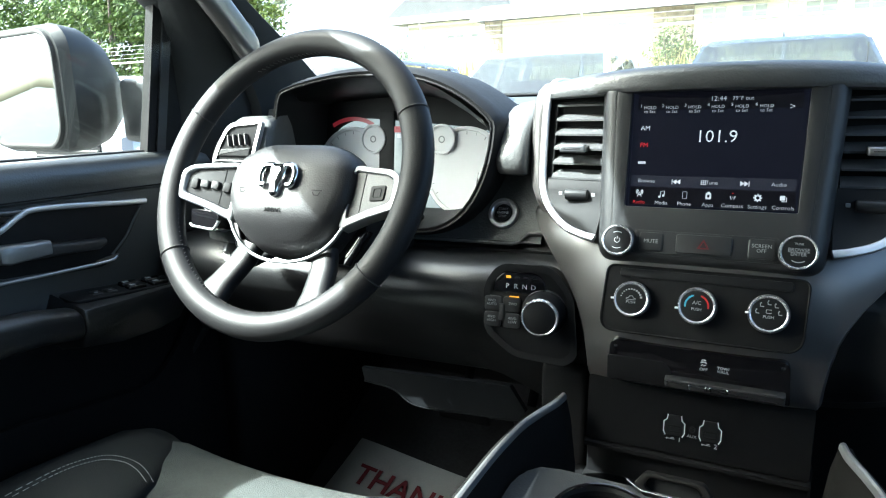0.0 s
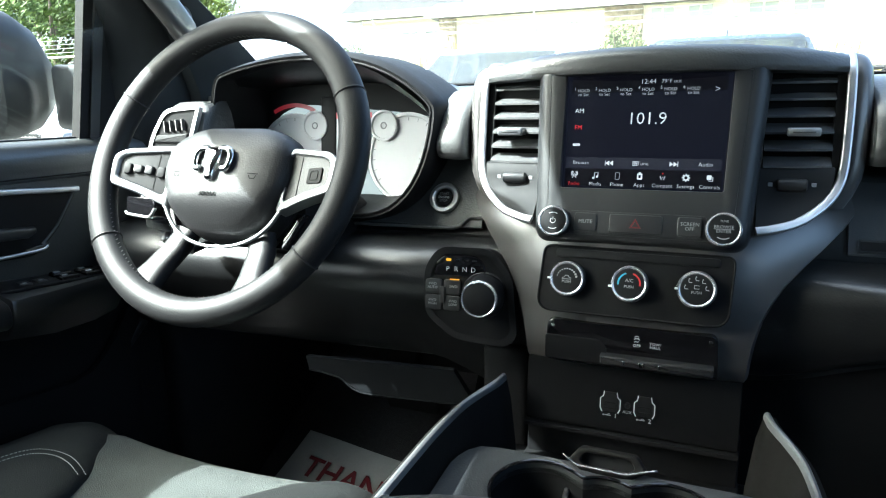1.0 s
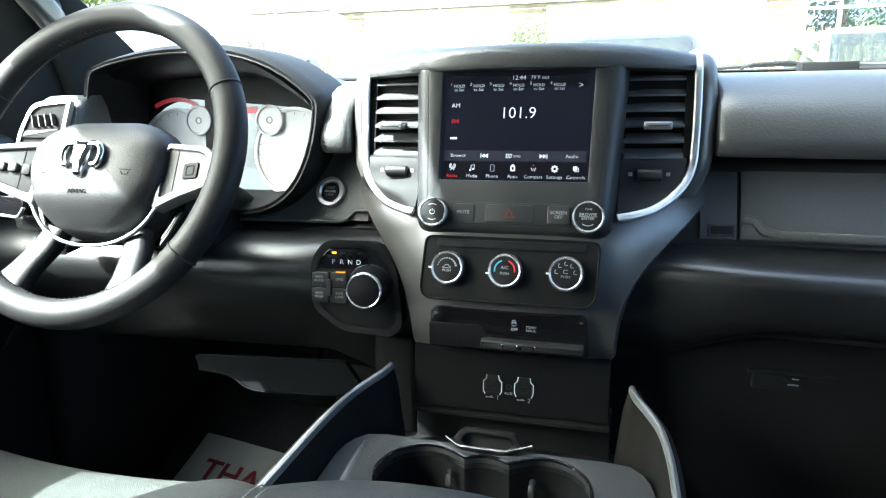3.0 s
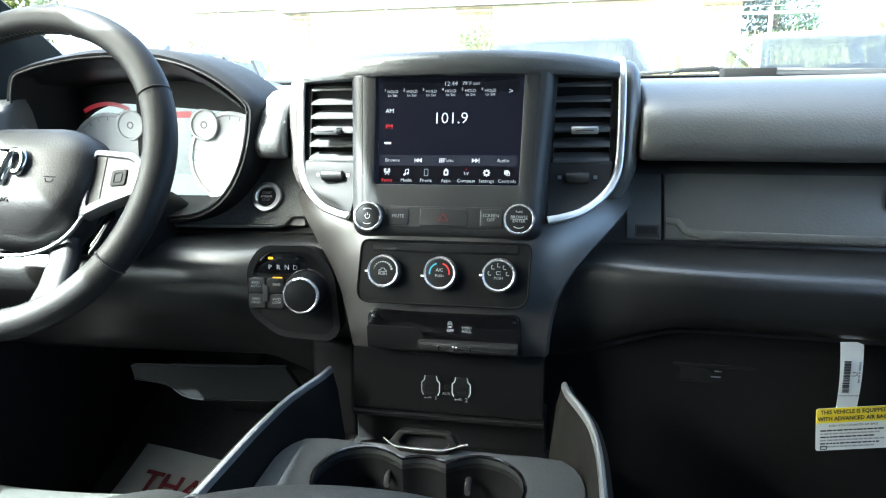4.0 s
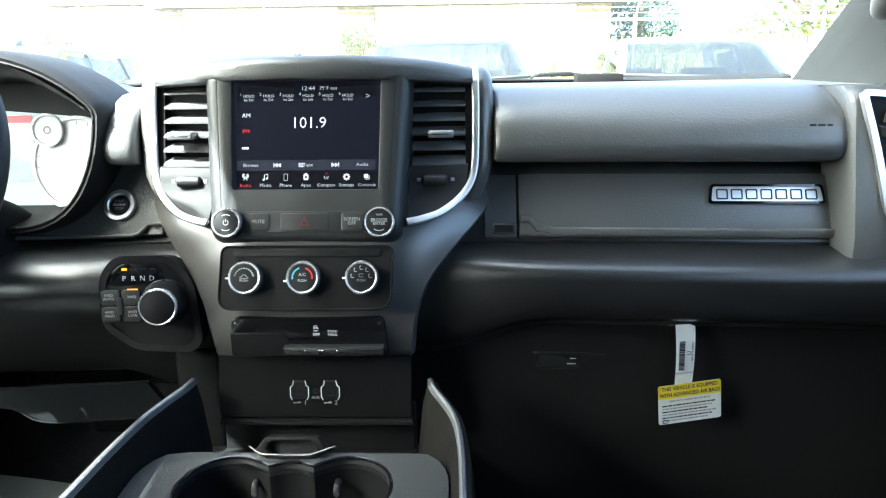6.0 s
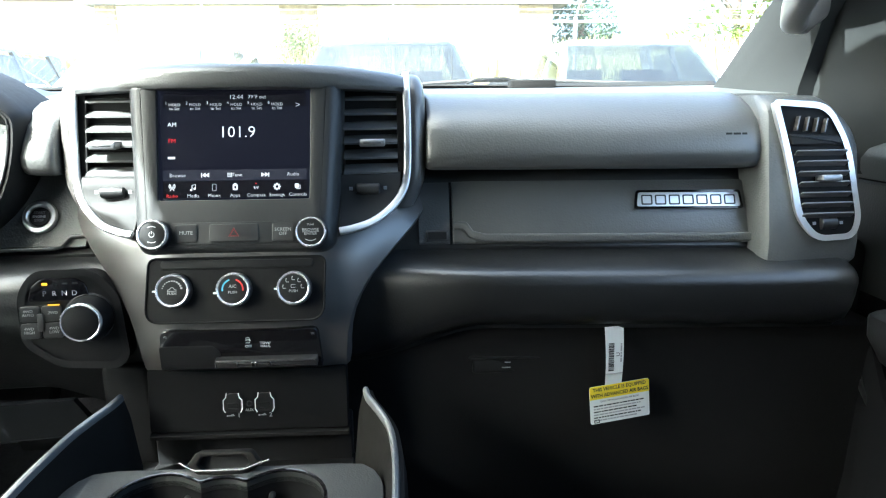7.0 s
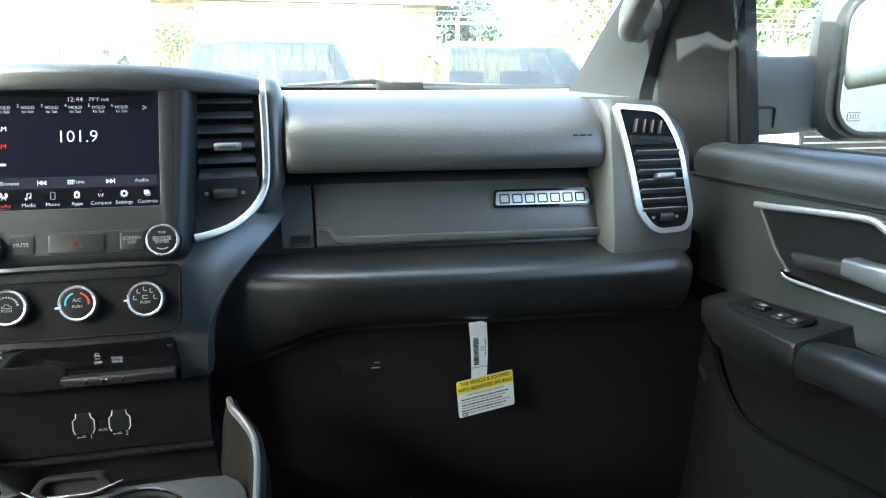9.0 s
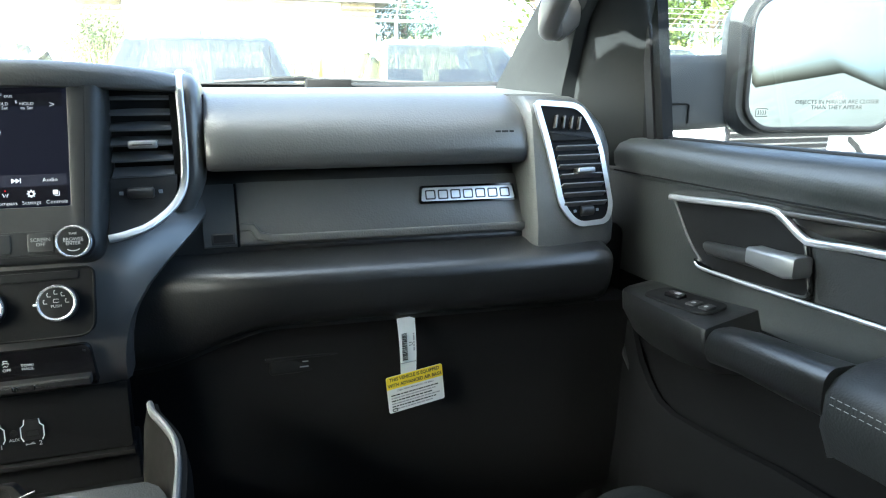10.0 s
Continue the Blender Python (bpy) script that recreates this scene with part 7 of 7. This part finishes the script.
def truck(colour, label):
    """A parked crew-cab pickup that faces along -y; its nose is at y = 0."""
    paint = PAINTS[colour]
    t = thing("pickup_truck", label, "truck", group="parked trucks")
    secs = []
    for y, half, zt, zb in ((0.02, 0.80, 1.00, 0.50), (0.06, 0.92, 1.14, 0.42), (0.16, 0.97, 1.20, 0.38), (0.5, 1.00, 1.255, 0.38), (1.0, 1.01, 1.30, 0.38), (1.45, 1.01, 1.345, 0.38), (2.0, 1.01, 1.36, 0.38), (3.9, 1.01, 1.37, 0.40), (5.75, 1.00, 1.38, 0.45), (5.8, 0.97, 1.36, 0.50)):
        secs.append([Vector((s * half * k, y, z)) for s, k, z in ((-1, 0.72, zt), (-1, 0.90, zt - 0.025), (-1, 0.985, zt - 0.11), (-1, 1.0, zt - 0.30), (-1, 1.0, 0.75), (-1, 0.96, zb), (1, 0.96, zb), (1, 1.0, 0.75), (1, 1.0, zt - 0.30), (1, 0.985, zt - 0.11), (1, 0.90, zt - 0.025), (1, 0.72, zt), (1, 0.35, zt + 0.018), (-1, 0.35, zt + 0.018))])
    part("body", loft(secs), paint, t)
    # the dim of the cabin is put in as a flat black sheet
    deck = part("cabin_shade_sheet", loft([[Vector((s * 0.88, y, z)) for s in (-1, 1)] + [Vector((s * 0.88, y, z - 0.03)) for s in (1, -1)] for y, z in ((1.50, 1.372), (1.9, 1.385), (3.95, 1.39))]), MATTE, t, "flat black sheet standing in for the dim cabin behind the glass")
    lv = []
    for z, y0, y1, half in ((1.885, 2.235, 3.86, 0.700), (1.90, 2.24, 3.85, 0.690), (1.945, 2.33, 3.80, 0.650), (1.965, 2.50, 3.65, 0.56)):
        lv.append([Vector((a, b, z)) for a, b in rounded([(-half, y0 + 0.05), (-half * 0.5, y0 - 0.02), (half * 0.5, y0 - 0.02), (half, y0 + 0.05), (half, y1), (-half, y1)], [0.05, 0.05, 0.05, 0.05, 0.10, 0.10], 3)])
    part("roof", loft(lv), paint, t)
    for s in (-1, 1):
        for y0, yt, w0, w1 in ((1.52, 2.27, 0.08, 0.055), (2.76, 2.80, 0.10, 0.07), (3.60, 3.55, 0.30, 0.26)):
            part("pillar", loft([[Vector((s * (half - q), y + r, z)) for q, r in ((0, 0), (0, w), (0.05, w), (0.05, 0))] for z, half, y, w in ((1.34, 0.90, y0, w0), (1.90, 0.700, yt, w1))]), paint, t)
        part("belt", loft([[Vector((s * x, y, z)) for x, z in ((0.93, 1.32), (0.885, 1.43), (0.86, 1.43), (0.86, 1.32))] for y in (1.55, 3.95)]), paint, t)
        sb = part("seat_back", loft([[Vector((s * 0.36 + a, 2.75 + 0.12 * (z - 1.2), z)) for a in (-0.24, 0.24)] + [Vector((s * 0.36 + a, 2.87 + 0.12 * (z - 1.2), z)) for a in (0.24, -0.24)] for z in (1.2, 1.60, 1.66)]), VINYL, t)
    part("rear_panel", loft([[Vector((a, y, z)) for a in (-0.85, 0.85)] + [Vector((a, y + 0.05, z)) for a in (0.85, -0.85)] for y, z in ((3.92, 1.34), (3.90, 1.46))]), paint, t)
    part("driving_wheel", tube([Vector((0.36 + 0.19 * math.cos(a), 2.22 + 0.07 * math.sin(a), 1.42 + 0.17 * math.sin(a))) for a in [math.tau * k / 20 for k in range(20)]], 0.016, 6, closed=True), MATTE, t)

    def glazing(name, pts, push, mat=None):
        bm = bmesh.new()
        f = [bm.verts.new(Vector(p) + Vector(push)) for p in pts]
        b = [bm.verts.new(Vector(p)) for p in pts]
        ring_faces(bm, f, b)
        bm.faces.new(f)
        bm.faces.new(b[::-1])
        ob = part(name, bm, mat or AUTO_GLASS, t)
        ob.visible_shadow = False
        return ob

    ws = [(-0.84, 1.55, 1.365), (-0.41, 1.475, 1.365), (0.41, 1.475, 1.365), (0.84, 1.55, 1.365), (0.67, 2.255, 1.890), (0.33, 2.20, 1.90), (-0.33, 2.20, 1.90), (-0.67, 2.255, 1.890)]
    glazing("windscreen", ws, (0, -0.004, 0.004))
    for s in (-1, 1):
        for y0, y1, yt0, yt1 in ((1.86, 2.76, 2.36, 2.78), (2.84, 3.58, 2.84, 3.48)):
            glazing("side_window", [(s * 0.872, y0, 1.42), (s * 0.872, y1, 1.42), (s * 0.715, yt1, 1.85), (s * 0.715, yt0, 1.85)][:: s], (s * 0.003, 0, 0.001))
        m = part("mirror", loft([[Vector((s * x, 1.80 + y, z)) for x, z in rrect(1.10, 1.42, 0.20, 0.20, 0.04, 3)] for y in (0.0, 0.06, 0.12)]), PAINTS["black"] if colour != "white" else paint, t)
        part("mirror_arm", box(*sorted((s * 0.90, s * 1.02)), 1.83, 1.89, 1.35, 1.40, 0.01), HARD, m)
        part("headlamp", loft([[Vector((s * x, y, z)) for y, z in rrect(0.12, 1.02, 0.24, 0.17, 0.03, 3)] for x in (0.62, 0.80, 0.955)]), LAMP, t, "clear headlamp")
        for y in (0.98, 4.65):
            w = part("wheel", bm_at(lathe([(0.20, -0.10), (0.36, -0.125), (0.405, -0.09), (0.41, 0.0), (0.405, 0.09), (0.36, 0.125), (0.20, 0.11)], 32), Matrix.Translation((s * 0.90, y, 0.41)) @ Matrix.Rotation(radians(90), 4, "Y")), TYRE, t)
            part("wheel_rim", bm_at(lathe([(0.25, -0.127), (0.25, 0.127), (0.22, 0.128), (0.18, 0.10), (0.06, 0.118), (0.001, 0.118)], 24), Matrix.Translation((s * 0.90, y, 0.41)) @ Matrix.Rotation(radians(90 * s), 4, "Y")), SILVER, w)
            part("wheel_arch", loft([[Vector((s * x, y + r * math.cos(radians(a)), 0.43 + r * math.sin(radians(a)))) for x, r in ((0.97, 0.47), (1.018, 0.47), (1.018, 0.53), (0.97, 0.53))] for a in range(0, 181, 15)]), HARD, t)
        part("door_handle", box(*sorted((s * 1.0, s * 1.03)), 2.50, 2.72, 1.10, 1.14, 0.01), CHROME, t)
        part("door_gap", box(*sorted((s * 1.0, s * 1.0125)), 2.795, 2.805, 0.55, 1.33), MATTE, t)
    part("grille", loft([[Vector((x, y, z)) for x, z in rounded([(-0.58, 0.80), (0.58, 0.80), (0.60, 1.10), (-0.60, 1.10)], 0.04, 3)] for y in (-0.01, 0.10)]), GLOSS, t)
    for k in range(5):
        part("grille_bar", box(-0.57, 0.57, -0.025, 0.02, 0.83 + 0.055 * k, 0.845 + 0.055 * k, 0.004), SATIN, t)
    part("bumper", loft([[Vector((x, -0.06 + 0.10 * abs(x) ** 3 + a, z)) for a, z in ((0.0, 0.52), (-0.02, 0.60), (-0.02, 0.70), (0.0, 0.77), (0.14, 0.77), (0.14, 0.52))] for x in (-0.98, -0.7, -0.3, 0.3, 0.7, 0.98)]), CHROME if colour == "silver" else paint, t)
    part("antenna", tube([(0.60, 1.35, 1.33), (0.62, 1.55, 1.80)], 0.004, 6), MATTE, t)
    part("roof_fin", loft([[Vector((a, y, z)) for a, z in ((-0.02, 1.955), (0.02, 1.955), (0.004, h), (-0.004, h))] for y, h in ((2.60, 1.985), (2.68, 2.045), (2.74, 2.05))]), paint, t)
    return t


GROW = 1.07
first = {}
for k, (x, colour, dy) in enumerate(((-13.4, "silver", 0.1), (-10.6, "white", 0.1), (-7.9, "silver", 0.1), (-5.15, "black", 0.1), (-2.48, "white", 0.05), (0.02, "blue", 0.0), (2.76, "white", 0.05), (5.5, "white", 0.1), (8.3, "silver", 0.0), (11.2, "white", 0.1))):
    words = {"white": "white crew-cab pickup parked nose-in on the lot", "blue": "dark blue crew-cab pickup parked nose-in on the lot", "black": "black crew-cab pickup parked on the lot", "silver": "silver crew-cab pickup parked on the lot"}[colour]
    m = Matrix.Translation((x, 4.45 + dy, 0)) @ Matrix.Diagonal((GROW, GROW, GROW, 1))
    if colour not in first:
        first[colour] = truck(colour, words)
        first[colour].matrix_basis = m
    else:
        copy_thing(first[colour], Matrix.Translation((x, 4.45 + dy, 0)))

# grassy bank behind the fence
GRASS_SOIL = material("dry_lawn", (0.22, 0.20, 0.09), 0.95, var=0.35, var_scale=1.2, grain=0.02, grain_scale=30, spec=0.1)
bank = part("lawn", loft([[Vector((x, y, z)) for y, z in ((11.4, -0.01), (11.4, 0.02), (12.4, 1.55), (13.2, 1.85), (60, 2.0), (60, -0.01))] for x in (-60, -20, 0, 20, 60)]), GRASS_SOIL)
tagged(bank, "dry grassy bank rising behind the fence", "ground", kind="structure")


def blades(name, x0, x1, y0, y1, z0, n, hmin, hmax, mat, seed):
    """A stand of tall grass: narrow bent blades."""
    rnd = random.Random(seed)
    verts, faces = [], []
    for _ in range(n):
        x, y = rnd.uniform(x0, x1), rnd.uniform(y0, y1)
        zb = z0(y) if callable(z0) else z0
        h, a, w = rnd.uniform(hmin, hmax), rnd.uniform(0, math.tau), rnd.uniform(0.008, 0.02)
        lean = rnd.uniform(0.05, 0.35) * h
        dx, dy = math.cos(a), math.sin(a)
        b = len(verts)
        verts += [(x - dy * w, y + dx * w, zb), (x + dy * w, y - dx * w, zb), (x + dx * lean * 0.4 + dy * w * 0.7, y + dy * lean * 0.4 - dx * w * 0.7, zb + h * 0.6), (x + dx * lean * 0.4 - dy * w * 0.7, y + dy * lean * 0.4 + dx * w * 0.7, zb + h * 0.6), (x + dx * lean, y + dy * lean, zb + h)]
        faces += [(b, b + 1, b + 2, b + 3), (b + 3, b + 2, b + 4)]
    me = bpy.data.meshes.new(name)
    me.from_pydata(verts, [], faces)
    me.materials.append(mat)
    return new(name, me)


STRAW = material("straw_grass", (0.42, 0.38, 0.17), 0.9, var=0.4, var_scale=2.0, spec=0.1)
g = blades("tall_grass", -12, 14, 12.0, 14.0, lambda y: 1.0 + 0.85 * min((y - 11.4) / 1.8, 1), 9000, 0.35, 0.95, STRAW, 3)
tagged(g, "tall dry yellow grass on the bank", "grass", kind="stuff")


def foliage(name, blobs, n, size, mat, parent, seed, conical=False):
    """A crown of many small leaf clumps, thicker towards the outside, with gaps."""
    rnd = random.Random(seed)
    verts, faces = [], []
    total = sum(b[3] ** 2 for b in blobs)
    for cx, cy, cz, r, zs in blobs:
        for _ in range(int(n * r * r / total)):
            d = Vector((rnd.gauss(0, 1), rnd.gauss(0, 1), rnd.gauss(0, 1))).normalized()
            p = d * r * rnd.uniform(0.45, 1.08) ** 0.6
            c = Vector((cx + p.x, cy + p.y, cz + p.z * zs))
            if noise.noise(c * 0.9 + Vector((seed, 0, 0))) < -0.28:
                continue
            s = size * rnd.uniform(0.5, 1.3)
            u = Vector((rnd.gauss(0, 1), rnd.gauss(0, 1), rnd.gauss(0, 1))).normalized()
            v = u.orthogonal().normalized()
            w = u.cross(v)
            b = len(verts)
            verts += [c - v * s, c + w * s * 0.45, c + v * s, c - w * s * 0.45]
            faces.append((b, b + 1, b + 2, b + 3))
    me = bpy.data.meshes.new(name)
    me.from_pydata([tuple(v) for v in verts], [], faces)
    me.materials.append(mat)
    ob = new(name, me)
    ob.parent = parent
    return ob


def leaf_material(name, col):
    m = material(name, col, 0.7, var=0.45, var_scale=1.5, spec=0.25)
    nt = m.node_tree
    geo = nt.nodes.new("ShaderNodeNewGeometry")
    hsv = nt.nodes.new("ShaderNodeHueSaturation")
    rng = nt.nodes.new("ShaderNodeMapRange")
    rng.inputs[3].default_value, rng.inputs[4].default_value = 0.55, 1.5
    b = nt.nodes["Principled BSDF"]
    src = b.inputs["Base Color"].links[0].from_socket
    nt.links.new(geo.outputs["Random Per Island"], rng.inputs[0])
    nt.links.new(rng.outputs[0], hsv.inputs["Value"])
    nt.links.new(src, hsv.inputs["Color"])
    nt.links.new(hsv.outputs[0], b.inputs["Base Color"])
    return m


LEAF = leaf_material("broad_leaves", (0.085, 0.125, 0.035))
NEEDLE = leaf_material("conifer_needles", (0.035, 0.065, 0.040))
SHRUB = leaf_material("shrub_leaves", (0.10, 0.13, 0.05))
BARK = material("bark", (0.12, 0.095, 0.075), 0.95, var=0.3, grain=0.01, grain_scale=40)


def broad_tree(label, seed, height=7.0):
    rnd = random.Random(seed)
    t = thing("tree", label, "tree", group="trees behind the fence")
    trunk = [tube_taper([(0, 0, -0.2), (0.05, 0.02, height * 0.25), (0.1, -0.05, height * 0.55), (0.05, 0.1, height * 0.85)], 0.16, 0.03)]
    blobs = []
    for k in range(9):
        a, r, z = rnd.uniform(0, math.tau), rnd.uniform(0.5, 1.0) * height * 0.25, rnd.uniform(0.32, 0.88) * height
        trunk.append(tube_taper([(0.05, 0, z * 0.62), (r * 0.5 * math.cos(a), r * 0.5 * math.sin(a), z * 0.8), (r * math.cos(a), r * math.sin(a), z)], 0.06, 0.015))
        blobs.append((r * math.cos(a), r * math.sin(a), z, height * rnd.uniform(0.13, 0.20), 0.85))
    blobs.append((0, 0, height * 0.8, height * 0.2, 1.0))
    part("trunk", joined(*trunk), BARK, t)
    foliage("crown", blobs, 9000, 0.10, LEAF, t, seed)
    return t


def tube_taper(points, r0, r1, n=7):
    path = smooth_path(points, 4)
    rings = []
    for i, p in enumerate(path):
        r = r0 + (r1 - r0) * i / (len(path) - 1)
        rings.append([p + Vector((r * math.cos(math.tau * j / n), r * math.sin(math.tau * j / n), 0)) for j in range(n)])
    return loft(rings)


def conifer(label, seed, height=9.0):
    t = thing("tree", label, "tree", group="trees behind the fence")
    limbs = [tube_taper([(0, 0, -0.2), (0, 0, height * 0.5), (0, 0, height * 0.97)], 0.15, 0.02)]
    rnd = random.Random(seed)
    blobs = []
    for k in range(16):
        z = height * (0.10 + 0.86 * k / 15)
        r = 0.19 * height * (1 - 0.92 * k / 15)
        for j in range(5):
            a = rnd.uniform(0, math.tau)
            blobs.append((r * 0.6 * math.cos(a), r * 0.6 * math.sin(a), z, max(r * 0.55, 0.15), 0.5))
            if k % 2 == 0 and j < 3:
                limbs.append(tube_taper([(0, 0, z), (r * 0.9 * math.cos(a), r * 0.9 * math.sin(a), z - 0.1)], 0.03, 0.01))
    part("trunk", joined(*limbs), BARK, t)
    foliage("crown", blobs, 9000, 0.085, NEEDLE, t, seed)
    return t


ta = broad_tree("broad-leaved green tree behind the fence", 11)
ta.matrix_basis = Matrix.Translation((-16.5, 16.0, 0.3))
tb = broad_tree("broad-leaved green tree behind the fence", 12, 6.4)
tb.matrix_basis = Matrix.Translation((-20.5, 15.0, 0.3))
for k, (x, y, z, src, rot) in enumerate(((-24.5, 15.5, 0.3, ta, 1.0), (-18.6, 18.5, 0.6, tb, 2.0), (-22.4, 18.0, 0.5, ta, 3.1), (-27.5, 17.0, 0.4, tb, 4.0), (9.8, 18.5, 0.6, ta, 2.3), (12.6, 17.0, 0.4, tb, 1.1), (15.4, 18.0, 0.5, ta, 5.0), (17.8, 15.5, 0.3, tb, 0.4), (20.5, 13.5, 0.2, ta, 3.6), (22.5, 11.5, 0.0, tb, 2.2), (13.8, 20.5, 0.5, ta, 0.8))):
    copy_thing(src, Matrix.Translation((x, y, z)) @ Matrix.Rotation(rot, 4, "Z"))
ca = conifer("dark green conifer behind the building corner", 21)
ca.matrix_basis = Matrix.Translation((6.9, 25.0, 1.5))
copy_thing(ca, Matrix.Translation((-16.5, 30.0, -0.5)) @ Matrix.Rotation(1.0, 4, "Z"))


def shrub(label, seed, h):
    s = thing("shrub", label, "shrub", group="shrubs on the bank")
    rnd = random.Random(seed)
    stems = [tube_taper([(0, 0, 0), (0.3 * h * math.cos(a), 0.3 * h * math.sin(a), h * 0.6), (0.42 * h * math.cos(a), 0.42 * h * math.sin(a), h * 0.95)], 0.02, 0.006, 5) for a in [k * 0.9 for k in range(7)]]
    part("stems", joined(*stems), BARK, s)
    foliage("crown", [(0.28 * h * math.cos(k * 1.05), 0.28 * h * math.sin(k * 1.05), h * rnd.uniform(0.4, 0.8), h * 0.27, 1.1) for k in range(6)] + [(0, 0, h * 0.75, h * 0.3, 1.0)], 3500, 0.035, SHRUB, s, seed)
    return s


sa = shrub("grey-green shrub on the grassy bank", 31, 1.25)
sa.matrix_basis = Matrix.Translation((-1.95, 13.2, 1.75))
copy_thing(sa, Matrix.Translation((-8.2, 13.4, 1.6)) @ Matrix.Rotation(1.2, 4, "Z"))

# chain-link fence: posts, rails and outrigger arms with wire
GALV = material("galvanised_steel", (0.52, 0.53, 0.54), 0.4, metal=0.9, var=0.1, var_scale=20)
fence = thing("fence", "galvanised chain-link fence with barbed wire arms", "fence", (0, 11, 0))
for k in range(-10, 11):
    x = 0.02 + 3.14 * k
    post = part("post", tube([(x, 11, 0), (x, 11, 2.80)], 0.035, 10), GALV, fence)
    part("arm", tube([(x, 11, 2.78), (x + 0.02, 10.75, 3.10)], 0.014, 6), GALV, post)
part("rail", tube([(-31.4, 11, 2.73), (31.4, 11, 2.73)], 0.024, 8, up=(0, 1, 0)), GALV, fence)
part("rail", tube([(-31.4, 11, 0.10), (31.4, 11, 0.10)], 0.015, 6, up=(0, 1, 0)), GALV, fence)
for k in range(4):
    part("barbed_wire", tube([(-31.4, 10.97 - 0.07 * k, 2.83 + 0.085 * k), (31.4, 10.97 - 0.07 * k, 2.83 + 0.085 * k)], 0.004, 5, up=(0, 1, 0)), GALV, fence)

# low building
STUCCO = material("cream_siding", (0.80, 0.79, 0.74), 0.85, var=0.1, var_scale=0.8, grain=0.003, grain_scale=40)
STONE = material("ledge_stone", (0.33, 0.28, 0.22), 0.9, var=0.45, var_scale=3.0, grain=0.02, grain_scale=12)
SHINGLE = material("roof_shingle", (0.055, 0.057, 0.061), 0.9, var=0.25, var_scale=4, grain=0.01, grain_scale=30)
TRIM_WHITE = material("white_trim", (0.78, 0.77, 0.74), 0.6, var=0.05)
WINDOW_DARK = material("window_glass_dark", (0.30, 0.33, 0.34), 0.05, var=0.05, rough_var=0.02, spec=0.8)
house = thing("building", "low cream building with grey shingle roof and stone piers", "building", (-4, 24, 1.9))
part("wall", box(-9.2, 5.0, 22.0, 30.0, 1.7, 4.55), STUCCO, house)
part("wall", box(-13.4, -9.2, 23.0, 30.0, 1.7, 4.9), STUCCO, house, "cream wall of the gabled wing")
part("roof", loft([[Vector((x, y, z)) for y, z in ((21.3, 4.45), (21.3, 4.62), (26.0, 6.6), (30.7, 4.62), (30.7, 4.45))] for x in (-9.9, 5.6)]), SHINGLE, house, "grey shingle roof")
part("roof", loft([[Vector((x, y, z)) for x, z in ((-14.0, 4.72), (-14.0, 4.90), (-11.3, 6.9), (-8.6, 4.90), (-8.6, 4.72))] for y in (22.3, 30.5)]), SHINGLE, house, "grey shingle gable roof")
part("fascia", box(-9.9, 5.6, 21.22, 21.30, 4.42, 4.64), TRIM_WHITE, house)
part("fascia", box(-14.0, -8.6, 22.22, 22.30, 4.68, 4.92), TRIM_WHITE, house)
for x0, x1 in ((-3.8, -2.6), (4.0, 5.1), (-9.6, -9.0)):
    pier = part("stone_pier", box(x0, x1, 21.80, 22.2, 1.7, 4.45, 0.02), STONE, house, "brown ledge stone pier")
    rnd = random.Random(int(x0 * 10))
    z = 1.75
    while z < 4.3:
        h, x = rnd.uniform(0.10, 0.20), x0 + 0.02
        while x < x1 - 0.08:
            w = min(rnd.uniform(0.18, 0.45), x1 - 0.02 - x)
            part("stone", box(x, x + w - 0.015, 21.80 - rnd.uniform(0.02, 0.05), 21.82, z, z + h - 0.015, 0.008, 1), STONE, pier)
            x += w
        z += h
for x0, x1, z0, z1, yy in ((-2.42, -1.62, 2.9, 4.40, 22.0), (-1.30, -0.50, 2.9, 4.40, 22.0), (0.4, 1.3, 2.9, 4.35, 22.0), (1.6, 2.5, 2.9, 4.35, 22.0), (3.45, 4.0, 3.2, 3.95, 22.0), (-5.3, -4.6, 2.9, 4.15, 22.0), (-11.7, -10.9, 2.6, 4.25, 23.0), (-10.7, -9.9, 2.6, 4.25, 23.0)):
    wn = part("window", box(x0, x1, yy - 0.06, yy + 0.02, z0, z1), TRIM_WHITE, house, "white-framed window")
    nx = 2
    for i in range(nx):
        for j in range(2):
            a, b = x0 + 0.06 + (x1 - x0 - 0.06) * i / nx, z0 + 0.06 + (z1 - z0 - 0.06) * j / 2
            part("pane", box(a, a + (x1 - x0 - 0.06) / nx - 0.06, yy - 0.075, yy - 0.062, b, b + (z1 - z0 - 0.06) / 2 - 0.06), WINDOW_DARK, wn)
